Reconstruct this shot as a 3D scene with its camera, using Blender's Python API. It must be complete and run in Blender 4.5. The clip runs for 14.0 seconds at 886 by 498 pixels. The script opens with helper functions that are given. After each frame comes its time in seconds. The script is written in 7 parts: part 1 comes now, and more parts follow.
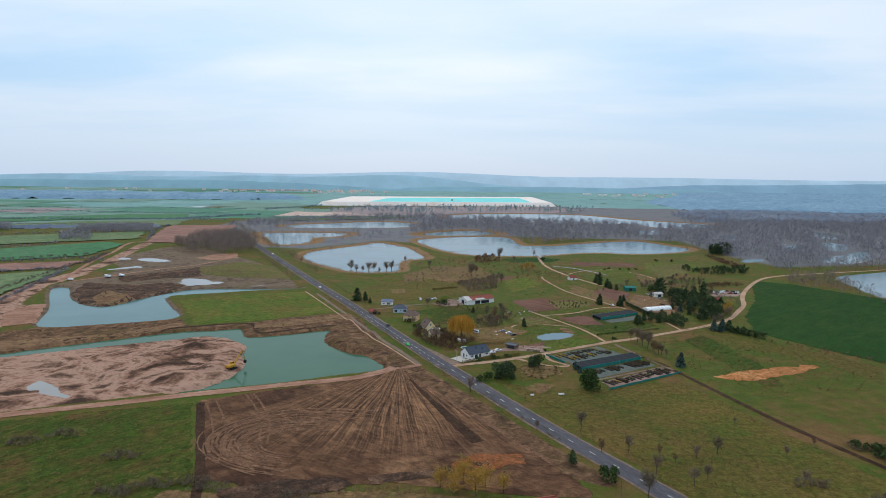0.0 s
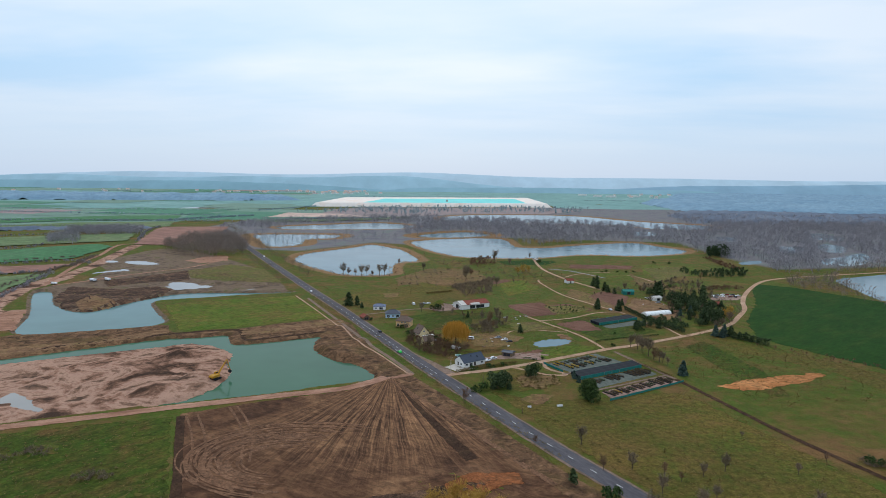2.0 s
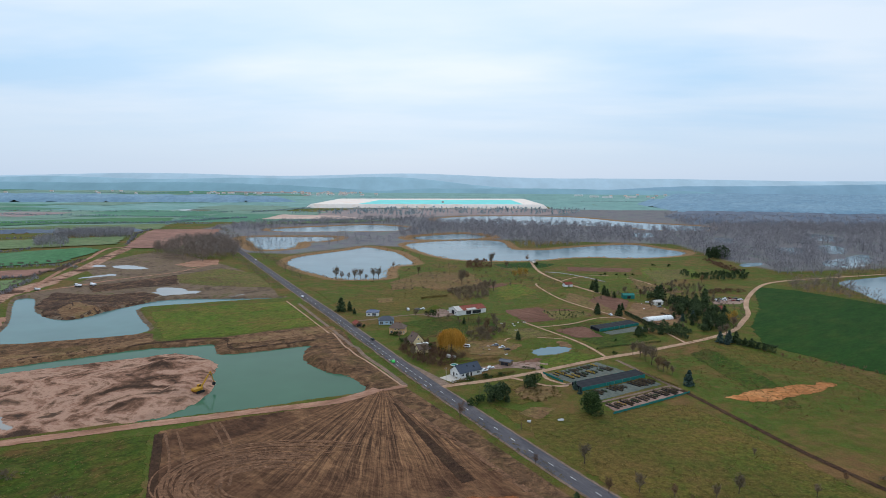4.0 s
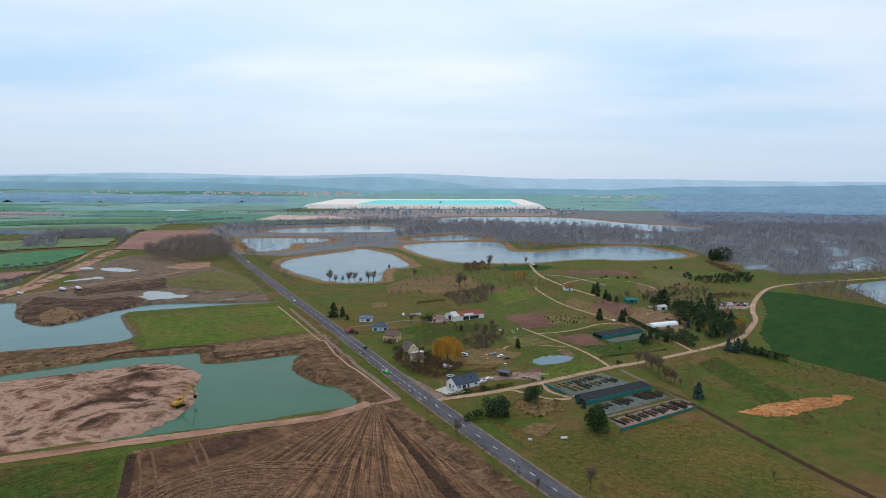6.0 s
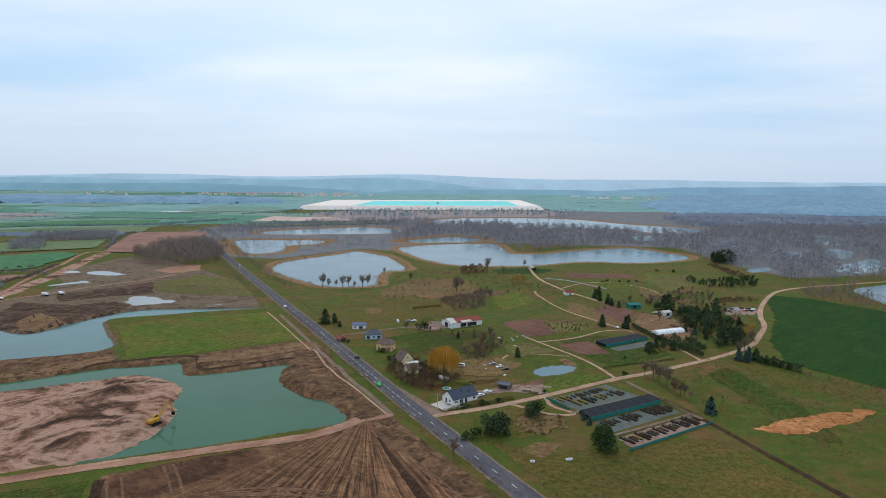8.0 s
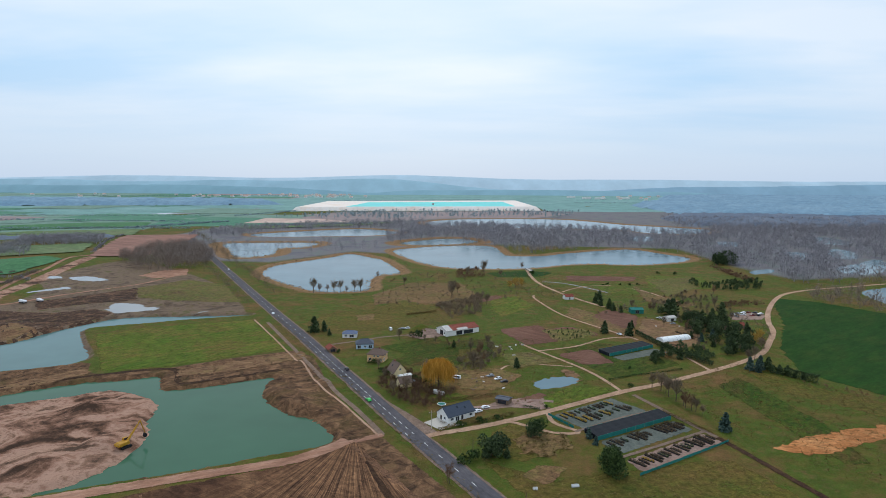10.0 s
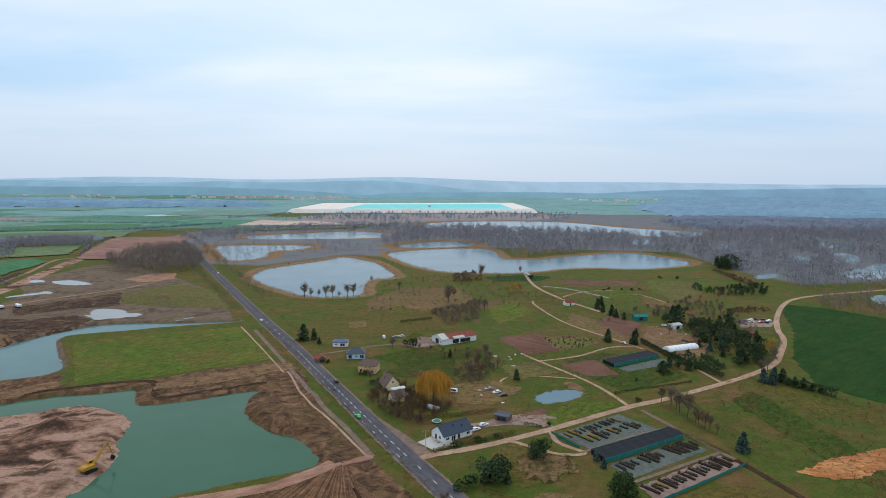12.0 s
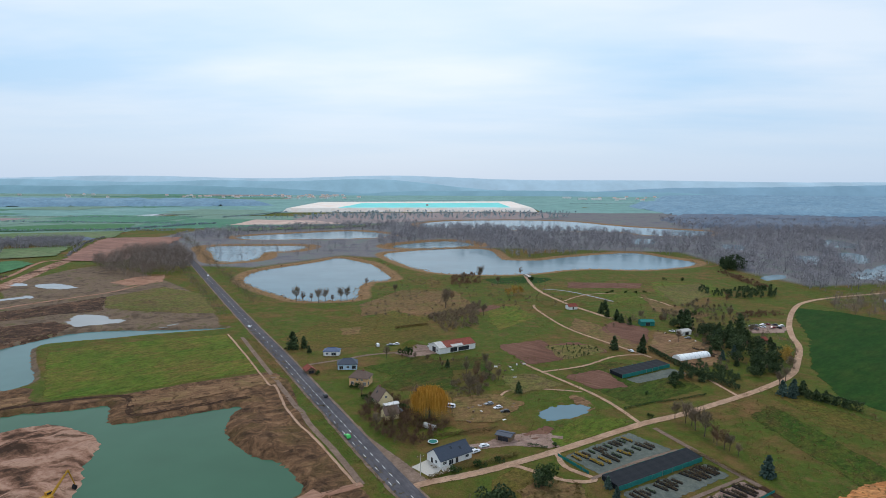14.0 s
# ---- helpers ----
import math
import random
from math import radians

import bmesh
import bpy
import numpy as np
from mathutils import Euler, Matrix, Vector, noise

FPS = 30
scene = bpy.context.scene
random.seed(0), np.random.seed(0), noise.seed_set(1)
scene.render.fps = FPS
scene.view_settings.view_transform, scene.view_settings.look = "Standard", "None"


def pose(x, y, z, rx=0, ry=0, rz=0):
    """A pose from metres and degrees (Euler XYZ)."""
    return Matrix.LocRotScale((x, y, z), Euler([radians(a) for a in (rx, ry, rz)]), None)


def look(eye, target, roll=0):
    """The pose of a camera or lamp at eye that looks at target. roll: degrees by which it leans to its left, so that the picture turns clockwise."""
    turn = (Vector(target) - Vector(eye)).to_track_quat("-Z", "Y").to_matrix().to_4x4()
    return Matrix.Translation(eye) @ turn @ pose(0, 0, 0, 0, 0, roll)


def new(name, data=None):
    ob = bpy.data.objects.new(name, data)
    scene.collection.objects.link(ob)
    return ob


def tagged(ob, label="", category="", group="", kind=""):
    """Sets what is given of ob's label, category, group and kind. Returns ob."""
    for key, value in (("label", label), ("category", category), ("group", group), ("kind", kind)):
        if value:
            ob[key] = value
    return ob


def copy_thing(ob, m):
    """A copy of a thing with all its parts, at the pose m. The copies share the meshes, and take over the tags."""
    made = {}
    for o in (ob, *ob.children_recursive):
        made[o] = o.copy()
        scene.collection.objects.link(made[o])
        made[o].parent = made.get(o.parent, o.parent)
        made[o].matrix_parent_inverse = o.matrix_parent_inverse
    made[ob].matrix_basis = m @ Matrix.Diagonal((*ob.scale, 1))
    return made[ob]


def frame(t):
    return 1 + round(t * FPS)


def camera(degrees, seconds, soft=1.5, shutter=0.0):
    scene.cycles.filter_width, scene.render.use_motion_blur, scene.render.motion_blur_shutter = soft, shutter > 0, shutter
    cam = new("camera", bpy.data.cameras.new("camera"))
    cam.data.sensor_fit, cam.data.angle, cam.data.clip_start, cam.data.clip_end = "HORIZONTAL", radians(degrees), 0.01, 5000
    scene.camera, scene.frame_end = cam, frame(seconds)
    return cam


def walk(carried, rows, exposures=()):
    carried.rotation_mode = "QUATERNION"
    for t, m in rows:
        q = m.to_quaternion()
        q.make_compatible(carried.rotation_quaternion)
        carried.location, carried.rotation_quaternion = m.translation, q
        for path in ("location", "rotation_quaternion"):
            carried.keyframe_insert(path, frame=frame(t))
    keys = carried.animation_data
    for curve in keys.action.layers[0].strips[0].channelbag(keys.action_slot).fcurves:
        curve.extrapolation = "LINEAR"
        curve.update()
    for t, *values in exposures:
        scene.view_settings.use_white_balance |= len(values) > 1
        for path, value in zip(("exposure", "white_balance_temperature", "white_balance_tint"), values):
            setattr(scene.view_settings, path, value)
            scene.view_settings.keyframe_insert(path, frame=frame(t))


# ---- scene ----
cam = camera(71.3, 14.0, soft=0.9)
PATH = [
    (0, (0.459, 5.017, 106.970), (0.240, 8.086, 106.601), 0.6),
    (0.5, (0.476, 8.142, 107.218), (0.262, 11.213, 106.848), 0.6),
    (1, (0.293, 11.613, 107.217), (0.085, 14.685, 106.849), 0.6),
    (1.5, (0.353, 15.396, 107.406), (0.152, 18.468, 107.038), 0.6),
    (2, (0.459, 18.712, 107.513), (0.264, 21.784, 107.147), 0.6),
    (2.5, (0.680, 22.308, 107.630), (0.487, 25.380, 107.268), 0.6),
    (3, (0.341, 25.821, 107.886), (0.155, 28.895, 107.524), 0.5),
    (5.5, (0.570, 48.186, 108.193), (0.401, 51.262, 107.832), 0.5),
    (6, (0.536, 52.443, 108.371), (0.370, 55.516, 108.010), 0.5),
    (6.5, (0.460, 56.750, 108.371), (0.299, 59.825, 108.010), 0.5),
    (7, (0.735, 61.626, 108.374), (0.572, 64.702, 108.015), 0.5),
    (7.5, (0.439, 66.648, 108.436), (0.282, 69.724, 108.077), 0.5),
    (8, (0.265, 71.705, 108.398), (0.112, 74.780, 108.041), 0.5),
    (10.5, (0.107, 97.593, 108.441), (-0.020, 100.671, 108.089), 0.3),
    (11, (-0.164, 102.453, 108.137), (-0.285, 105.532, 107.790), 0.4),
    (11.5, (-0.031, 107.617, 107.675), (-0.150, 110.695, 107.331), 0.4),
    (12, (-0.166, 112.993, 107.519), (-0.282, 116.072, 107.176), 0.4),
    (12.5, (-0.099, 118.398, 107.753), (-0.214, 121.477, 107.407), 0.4),
    (13, (-0.197, 124.088, 107.981), (-0.308, 127.167, 107.632), 0.4),
    (13.5, (-0.305, 129.895, 107.954), (-0.412, 132.973, 107.606), 0.3),
    (14, (-0.250, 135.406, 108.085), (-0.357, 138.485, 107.734), 0.3),
]
walk(cam, [(t, look(e, g, r)) for t, e, g, r in PATH])

U = 1.55  # metres per unit of the plan

# ---------- world, sun ----------
SUN_AZ, SUN_EL = radians(-8), radians(42)
world = bpy.data.worlds.new("overcast_sky")
scene.world = world
world.use_nodes = True
wt = world.node_tree
wt.nodes.clear()


def wn(kind, **kw):
    n = wt.nodes.new(kind)
    for k, v in kw.items():
        n.inputs[int(k[1:])].default_value = v
    return n


def wl(a, ai, b, bi):
    wt.links.new(a.outputs[ai], b.inputs[bi])


w_out = wt.nodes.new("ShaderNodeOutputWorld")
w_sky = wt.nodes.new("ShaderNodeTexSky")
w_sky.sky_type = "NISHITA"
w_sky.sun_disc = False
w_sky.sun_elevation, w_sky.sun_rotation = SUN_EL, SUN_AZ
w_bg1 = wn("ShaderNodeBackground", i1=0.10)
wl(w_sky, 0, w_bg1, 0)
w_tc = wt.nodes.new("ShaderNodeTexCoord")
w_sep = wt.nodes.new("ShaderNodeSeparateXYZ")
wl(w_tc, 0, w_sep, 0)
w_el = wt.nodes.new("ShaderNodeMath")
w_el.operation = "MAXIMUM"
w_el.inputs[1].default_value = 0.0
wl(w_sep, 2, w_el, 0)
w_add = wt.nodes.new("ShaderNodeMath")
w_add.inputs[1].default_value = 0.10
wl(w_el, 0, w_add, 0)
w_div = wt.nodes.new("ShaderNodeVectorMath")
w_div.operation = "DIVIDE"
w_cmb = wt.nodes.new("ShaderNodeCombineXYZ")
for k in range(3):
    wl(w_add, 0, w_cmb, k)
wl(w_tc, 0, w_div, 0)
wl(w_cmb, 0, w_div, 1)
w_map = wt.nodes.new("ShaderNodeMapping")
w_map.inputs["Location"].default_value = (1.35, 0.4, 0)
w_map.inputs["Rotation"].default_value = (0, 0, radians(20))
w_map.inputs["Scale"].default_value = (0.42, 0.75, 0.3)
wl(w_div, 0, w_map, 0)
w_noise = wt.nodes.new("ShaderNodeTexNoise")
w_noise.inputs["Scale"].default_value = 0.9
w_noise.inputs["Detail"].default_value = 5
w_noise.inputs["Roughness"].default_value = 0.5
wl(w_map, 0, w_noise, 0)
w_ramp = wt.nodes.new("ShaderNodeValToRGB")
w_ramp.color_ramp.elements[0].position = 0.38
w_ramp.color_ramp.elements[0].color = (0.46, 0.72, 1.0, 1)
w_ramp.color_ramp.elements[1].position = 0.60
w_ramp.color_ramp.elements[1].color = (0.80, 0.91, 1.04, 1)
wl(w_noise, 0, w_ramp, 0)
# pale low band along the horizon
w_band = wt.nodes.new("ShaderNodeMapRange")
w_band.inputs["From Min"].default_value = 0.0
w_band.inputs["From Max"].default_value = 0.20
w_band.interpolation_type = "SMOOTHSTEP"
wl(w_el, 0, w_band, 0)
w_mix = wt.nodes.new("ShaderNodeMixRGB")
w_mix.inputs[1].default_value = (0.55, 0.71, 0.93, 1)
wl(w_band, 0, w_mix, 0)
wl(w_ramp, 0, w_mix, 2)
w_bg2 = wn("ShaderNodeBackground", i1=1.0)
# the cloud glows where the sun stands behind it
w_dot = wt.nodes.new("ShaderNodeVectorMath")
w_dot.operation = "DOT_PRODUCT"
w_dot.inputs[1].default_value = (math.sin(SUN_AZ) * math.cos(SUN_EL), math.cos(SUN_AZ) * math.cos(SUN_EL), math.sin(SUN_EL))
wl(w_tc, 0, w_dot, 0)
w_glow = wt.nodes.new("ShaderNodeMapRange")
w_glow.inputs["From Min"].default_value, w_glow.inputs["From Max"].default_value = 0.70, 1.0
w_glow.inputs["To Max"].default_value = 0.55
w_glow.interpolation_type = "SMOOTHSTEP"
wt.links.new(w_dot.outputs["Value"], w_glow.inputs[0])
w_mix2 = wt.nodes.new("ShaderNodeMixRGB")
w_mix2.inputs[2].default_value = (1.15, 1.17, 1.2, 1)
wl(w_glow, 0, w_mix2, 0)
wl(w_mix, 0, w_mix2, 1)
wl(w_mix2, 0, w_bg2, 0)
w_ms = wn("ShaderNodeMixShader", i0=0.85)
wl(w_bg1, 0, w_ms, 1)
wl(w_bg2, 0, w_ms, 2)
wl(w_ms, 0, w_out, 0)

sun = new("sun", bpy.data.lights.new("sun", "SUN"))
sun.data.energy, sun.data.angle, sun.data.color = 0.8, radians(14), (1.0, 0.95, 0.88)
sun.matrix_world = look((0, 0, 0), (-math.sin(SUN_AZ) * math.cos(SUN_EL), -math.cos(SUN_AZ) * math.cos(SUN_EL), -math.sin(SUN_EL)))


# ---------- materials ----------
def tone(r, g, b, k=1.0):
    """Linear colour from eight-bit values."""
    f = lambda c: (c / 255 / 12.92 if c < 10.3 else ((c / 255 + 0.055) / 1.055) ** 2.4) * k
    return (f(r), f(g), f(b), 1)


class Nodes:
    """Small wrapper that builds a principled material."""

    def __init__(self, name):
        self.m = bpy.data.materials.new(name)
        self.m.use_nodes = True
        self.t = self.m.node_tree
        self.b = self.t.nodes["Principled BSDF"]
        self.pos = self.t.nodes.new("ShaderNodeNewGeometry")

    def link(self, a, b):
        self.t.links.new(a, b)

    def noise(self, scale, detail=4, rough=0.6, vec=None, stretch=None, dist=0.0):
        n = self.t.nodes.new("ShaderNodeTexNoise")
        n.inputs["Scale"].default_value = scale
        n.inputs["Detail"].default_value = detail
        n.inputs["Roughness"].default_value = rough
        n.inputs["Distortion"].default_value = dist
        src = vec or self.pos.outputs["Position"]
        if stretch:
            mp = self.t.nodes.new("ShaderNodeMapping")
            mp.vector_type = "TEXTURE"
            mp.inputs["Rotation"].default_value = (0, 0, radians(-stretch[0]))
            mp.inputs["Scale"].default_value = (1 / stretch[1], 1 / stretch[2], 1)
            self.link(src, mp.inputs[0])
            src = mp.outputs[0]
        self.link(src, n.inputs["Vector"])
        return n.outputs[0]

    def ramp(self, fac, stops):
        r = self.t.nodes.new("ShaderNodeValToRGB")
        e = r.color_ramp.elements
        while len(e) < len(stops):
            e.new(0.5)
        for k, (p, c) in enumerate(stops):
            e[k].position, e[k].color = p, c if len(c) == 4 else (*c, 1)
        self.link(fac, r.inputs[0])
        return r.outputs[0]

    def mix(self, fac, a, b, mode="MIX"):
        n = self.t.nodes.new("ShaderNodeMixRGB")
        n.blend_type = mode
        for s, v in ((0, fac), (1, a), (2, b)):
            if isinstance(v, (float, int)):
                n.inputs[s].default_value = v
            elif isinstance(v, tuple):
                n.inputs[s].default_value = v
            else:
                self.link(v, n.inputs[s])
        return n.outputs[0]

    def math(self, op, a, b=0.0, c=0.0):
        n = self.t.nodes.new("ShaderNodeMath")
        n.operation = op
        for s, v in enumerate((a, b, c)):
            if isinstance(v, (float, int)):
                n.inputs[s].default_value = v
            else:
                self.link(v, n.inputs[s])
        return n.outputs[0]

    def attr(self, name):
        n = self.t.nodes.new("ShaderNodeAttribute")
        n.attribute_name = name
        return n.outputs["Fac"]

    def soft_edge(self):
        """Lets ground cover thin out raggedly towards its border."""
        v = self.math("ADD", self.attr("fade"), self.math("MULTIPLY", self.math("SUBTRACT", self.noise(0.35, 6, 0.75), 0.5), 0.9))
        k = self.t.nodes.new("ShaderNodeMapRange")
        k.inputs["From Min"].default_value, k.inputs["From Max"].default_value = 0.50, 0.56
        k.inputs["To Min"].default_value, k.inputs["To Max"].default_value = 1.0, 0.0
        self.link(v, k.inputs[0])
        self.link(k.outputs[0], self.b.inputs["Alpha"])

    def done(self, colour, rough=0.9, bump=None, strength=0.3, dist=0.1, spec=0.2, metal=0.0):
        if isinstance(colour, tuple):
            self.b.inputs["Base Color"].default_value = colour
        else:
            self.link(colour, self.b.inputs["Base Color"])
        if isinstance(rough, float):
            self.b.inputs["Roughness"].default_value = rough
        else:
            self.link(rough, self.b.inputs["Roughness"])
        self.b.inputs["Specular IOR Level"].default_value = spec
        self.b.inputs["Metallic"].default_value = metal
        if bump is not None:
            n = self.t.nodes.new("ShaderNodeBump")
            n.inputs["Strength"].default_value = strength
            n.inputs["Distance"].default_value = dist
            self.link(bump, n.inputs["Height"])
            self.link(n.outputs[0], self.b.inputs["Normal"])
        return self.m


def earth(name, a, b, c, big=0.03, fine=0.8, stretch=None, bump=0.5, dim=0.62, mottle=0.7):
    """Ground-like material with broad patches, mid mottling and fine grain."""
    a, b, c = (tuple(v * dim for v in q[:3]) + (1,) for q in (a, b, c))
    n = Nodes(name)
    broad = n.noise(big, 6, 0.7, dist=0.6)
    mid = n.noise(fine * 0.22, 6, 0.72, stretch=stretch, dist=0.3)
    blend = n.math("ADD", n.math("MULTIPLY", broad, 0.55), n.math("MULTIPLY", mid, 0.45))
    col = n.ramp(blend, [(0.38, a), (0.5, b), (0.62, c)])
    col = n.mix(mottle, col, n.ramp(n.noise(fine * 0.6, 5, 0.75, stretch=stretch), [(0.36, (0.22, 0.22, 0.21, 1)), (0.64, (0.74, 0.73, 0.71, 1))]), "OVERLAY")
    grain = n.noise(fine * 2.4, 4, 0.75, stretch=stretch)
    col = n.mix(mottle * 0.55, col, n.ramp(grain, [(0.34, (0.22, 0.22, 0.22, 1)), (0.66, (0.74, 0.74, 0.73, 1))]), "OVERLAY")
    worn = n.noise(0.011, 5, 0.65, dist=0.7)
    col = n.mix(mottle * 0.6, col, n.ramp(worn, [(0.36, (0.34, 0.35, 0.36, 1)), (0.5, (0.5, 0.5, 0.5, 1)), (0.64, (0.66, 0.62, 0.58, 1))]), "OVERLAY")
    if mottle > 0.3:
        col = n.mix(1.0, col, (1.09, 1.0, 0.98, 1), "MULTIPLY")
    n.soft_edge()
    return n.done(col, 0.95, n.math("ADD", mid, grain), bump, 0.5, 0.1)


def plain(name, c, rough=0.7, var=0.25, scale=1.2, metal=0.0, spec=0.3, per_object=0.0):
    """Painted or built surface with stains and grain."""
    n = Nodes(name)
    k = n.noise(scale, 5, 0.65)
    lo, hi = tuple(v * (1 - var) for v in c[:3]) + (1,), tuple(min(1, v * (1 + var)) for v in c[:3]) + (1,)
    col = n.ramp(k, [(0.3, lo), (0.7, hi)])
    if per_object:
        o = n.t.nodes.new("ShaderNodeObjectInfo")
        col = n.mix(per_object, col, n.ramp(o.outputs["Random"], [(0, (0.25, 0.25, 0.25, 1)), (1, (0.75, 0.75, 0.7, 1))]), "OVERLAY")
    return n.done(col, rough, n.noise(scale * 12, 2), 0.15, 0.02, spec, metal)


def foliage(name, a, b, per_object=0.5):
    """Twigs or leaves: varied from piece to piece and from plant to plant."""
    n = Nodes(name)
    g = n.t.nodes.new("ShaderNodeNewGeometry")
    col = n.ramp(g.outputs["Random Per Island"], [(0.0, a), (1.0, b)])
    o = n.t.nodes.new("ShaderNodeObjectInfo")
    col = n.mix(per_object, col, n.ramp(o.outputs["Random"], [(0, (0.3, 0.33, 0.3, 1)), (1, (0.7, 0.67, 0.6, 1))]), "OVERLAY")
    return n.done(col, 0.85, spec=0.15)


def water(name, c, rough=0.06, ripple=0.05, scale=0.6, ior=1.33):
    n = Nodes(name)
    k = n.noise(0.02, 3)
    col = n.ramp(k, [(0.3, tuple(v * 0.9 for v in c[:3]) + (1,)), (0.7, tuple(v * 1.08 for v in c[:3]) + (1,))])
    n.b.inputs["IOR"].default_value = ior
    return n.done(col, rough, n.noise(scale, 3, stretch=(30, 1.0, 2.2)), ripple, 0.1, 0.5)


# the ground sheet: meadow, with bare earth, mud, sand and reeds where the masks say
def ground_material():
    n = Nodes("meadow_ground")
    broad = n.math("ADD", n.math("MULTIPLY", n.noise(0.014, 6, 0.7, dist=0.8), 0.6), n.math("MULTIPLY", n.noise(0.09, 6, 0.75), 0.4))
    col = n.ramp(broad, [(0.38, tone(130, 102, 66, 0.74)), (0.45, tone(112, 100, 54, 0.74)), (0.50, tone(98, 102, 44, 0.74)), (0.55, tone(82, 104, 38, 0.74)), (0.63, tone(120, 102, 62, 0.74))])
    mid = n.noise(0.16, 6, 0.7)
    col = n.mix(0.55, col, n.ramp(mid, [(0.3, (0.34, 0.33, 0.30, 1)), (0.7, (0.74, 0.74, 0.68, 1))]), "OVERLAY")
    grain = n.noise(1.6, 4, 0.75)
    col = n.mix(0.55, col, n.ramp(grain, [(0.32, (0.24, 0.24, 0.24, 1)), (0.68, (0.72, 0.72, 0.7, 1))]), "OVERLAY")
    col = n.mix(1.0, col, (1.10, 1.0, 1.04, 1), "MULTIPLY")
    wob = n.noise(0.35, 5, 0.7)
    wob2 = n.noise(0.05, 4, 0.6)

    def mask(name, sharp=9.0, jitter=0.35):
        v = n.math("ADD", n.attr(name), n.math("MULTIPLY", n.math("SUBTRACT", wob, 0.5), jitter))
        k = n.t.nodes.new("ShaderNodeMath")
        k.operation, k.use_clamp = "MULTIPLY_ADD", True
        n.link(v, k.inputs[0])
        k.inputs[1].default_value, k.inputs[2].default_value = sharp, 0.5 - 0.5 * sharp
        return k.outputs[0]

    streak = n.noise(0.16, 7, 0.72, dist=0.9)
    soil = n.ramp(streak, [(0.36, tone(70, 54, 44, 0.8)), (0.5, tone(112, 86, 68, 0.85)), (0.66, tone(152, 118, 94, 0.9))])
    soil = n.mix(n.ramp(wob2, [(0.5, (0, 0, 0, 1)), (0.7, (0.5, 0.5, 0.5, 1))]), soil, tone(112, 100, 58, 0.64))
    mud = n.ramp(n.noise(0.06, 6, 0.7, dist=1.0), [(0.32, tone(86, 72, 60, 0.85)), (0.45, tone(112, 94, 78, 0.9)), (0.54, tone(132, 110, 92, 0.9)), (0.62, tone(108, 98, 68, 0.85)), (0.72, tone(98, 102, 58, 0.85))])
    sand = n.ramp(n.math("ADD", n.math("MULTIPLY", n.noise(0.03, 8, 0.62, stretch=(-32, 0.8, 1.1), dist=1.4), 0.8), n.math("MULTIPLY", n.noise(0.35, 6, 0.75), 0.2)), [(0.40, tone(84, 64, 54, 0.72)), (0.45, tone(132, 98, 82, 0.76)), (0.49, tone(176, 134, 116, 0.8)), (0.54, tone(204, 164, 146, 0.84)), (0.58, tone(164, 126, 108, 0.78)), (0.63, tone(104, 82, 70, 0.72))])
    reed = n.ramp(n.noise(0.2, 5, 0.7), [(0.3, tone(124, 98, 70, 0.75)), (0.7, tone(178, 138, 98, 0.8))])
    # marsh floor: greyed and blued so the colour carries the haze over it
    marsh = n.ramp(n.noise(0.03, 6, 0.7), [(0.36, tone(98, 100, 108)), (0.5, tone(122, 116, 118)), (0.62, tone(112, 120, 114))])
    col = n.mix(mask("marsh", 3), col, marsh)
    soil = n.mix(1.0, soil, (1.08, 1.02, 0.88, 1), "MULTIPLY")
    sand = n.mix(1.0, sand, (1.02, 1.0, 0.92, 1), "MULTIPLY")
    col = n.mix(mask("reed", 2.2, 1.1), col, reed)
    col = n.mix(mask("mud", 5), col, mud)
    col = n.mix(mask("soil", 8), col, soil)
    col = n.mix(mask("sand", 7), col, sand)
    lumps = n.math("MULTIPLY", n.noise(0.5, 5, 0.7, dist=0.8), n.math("ADD", n.math("MAXIMUM", n.attr("soil"), n.attr("sand")), 0.2))
    return n.done(col, 0.95, n.math("ADD", n.math("MULTIPLY", lumps, 2.2), n.math("ADD", mid, grain)), 0.7, 0.6, 0.1)


# worked earth with wheel marks that fan out from the haul road's end
APEX = (-31.0 * U, 221.0 * U)


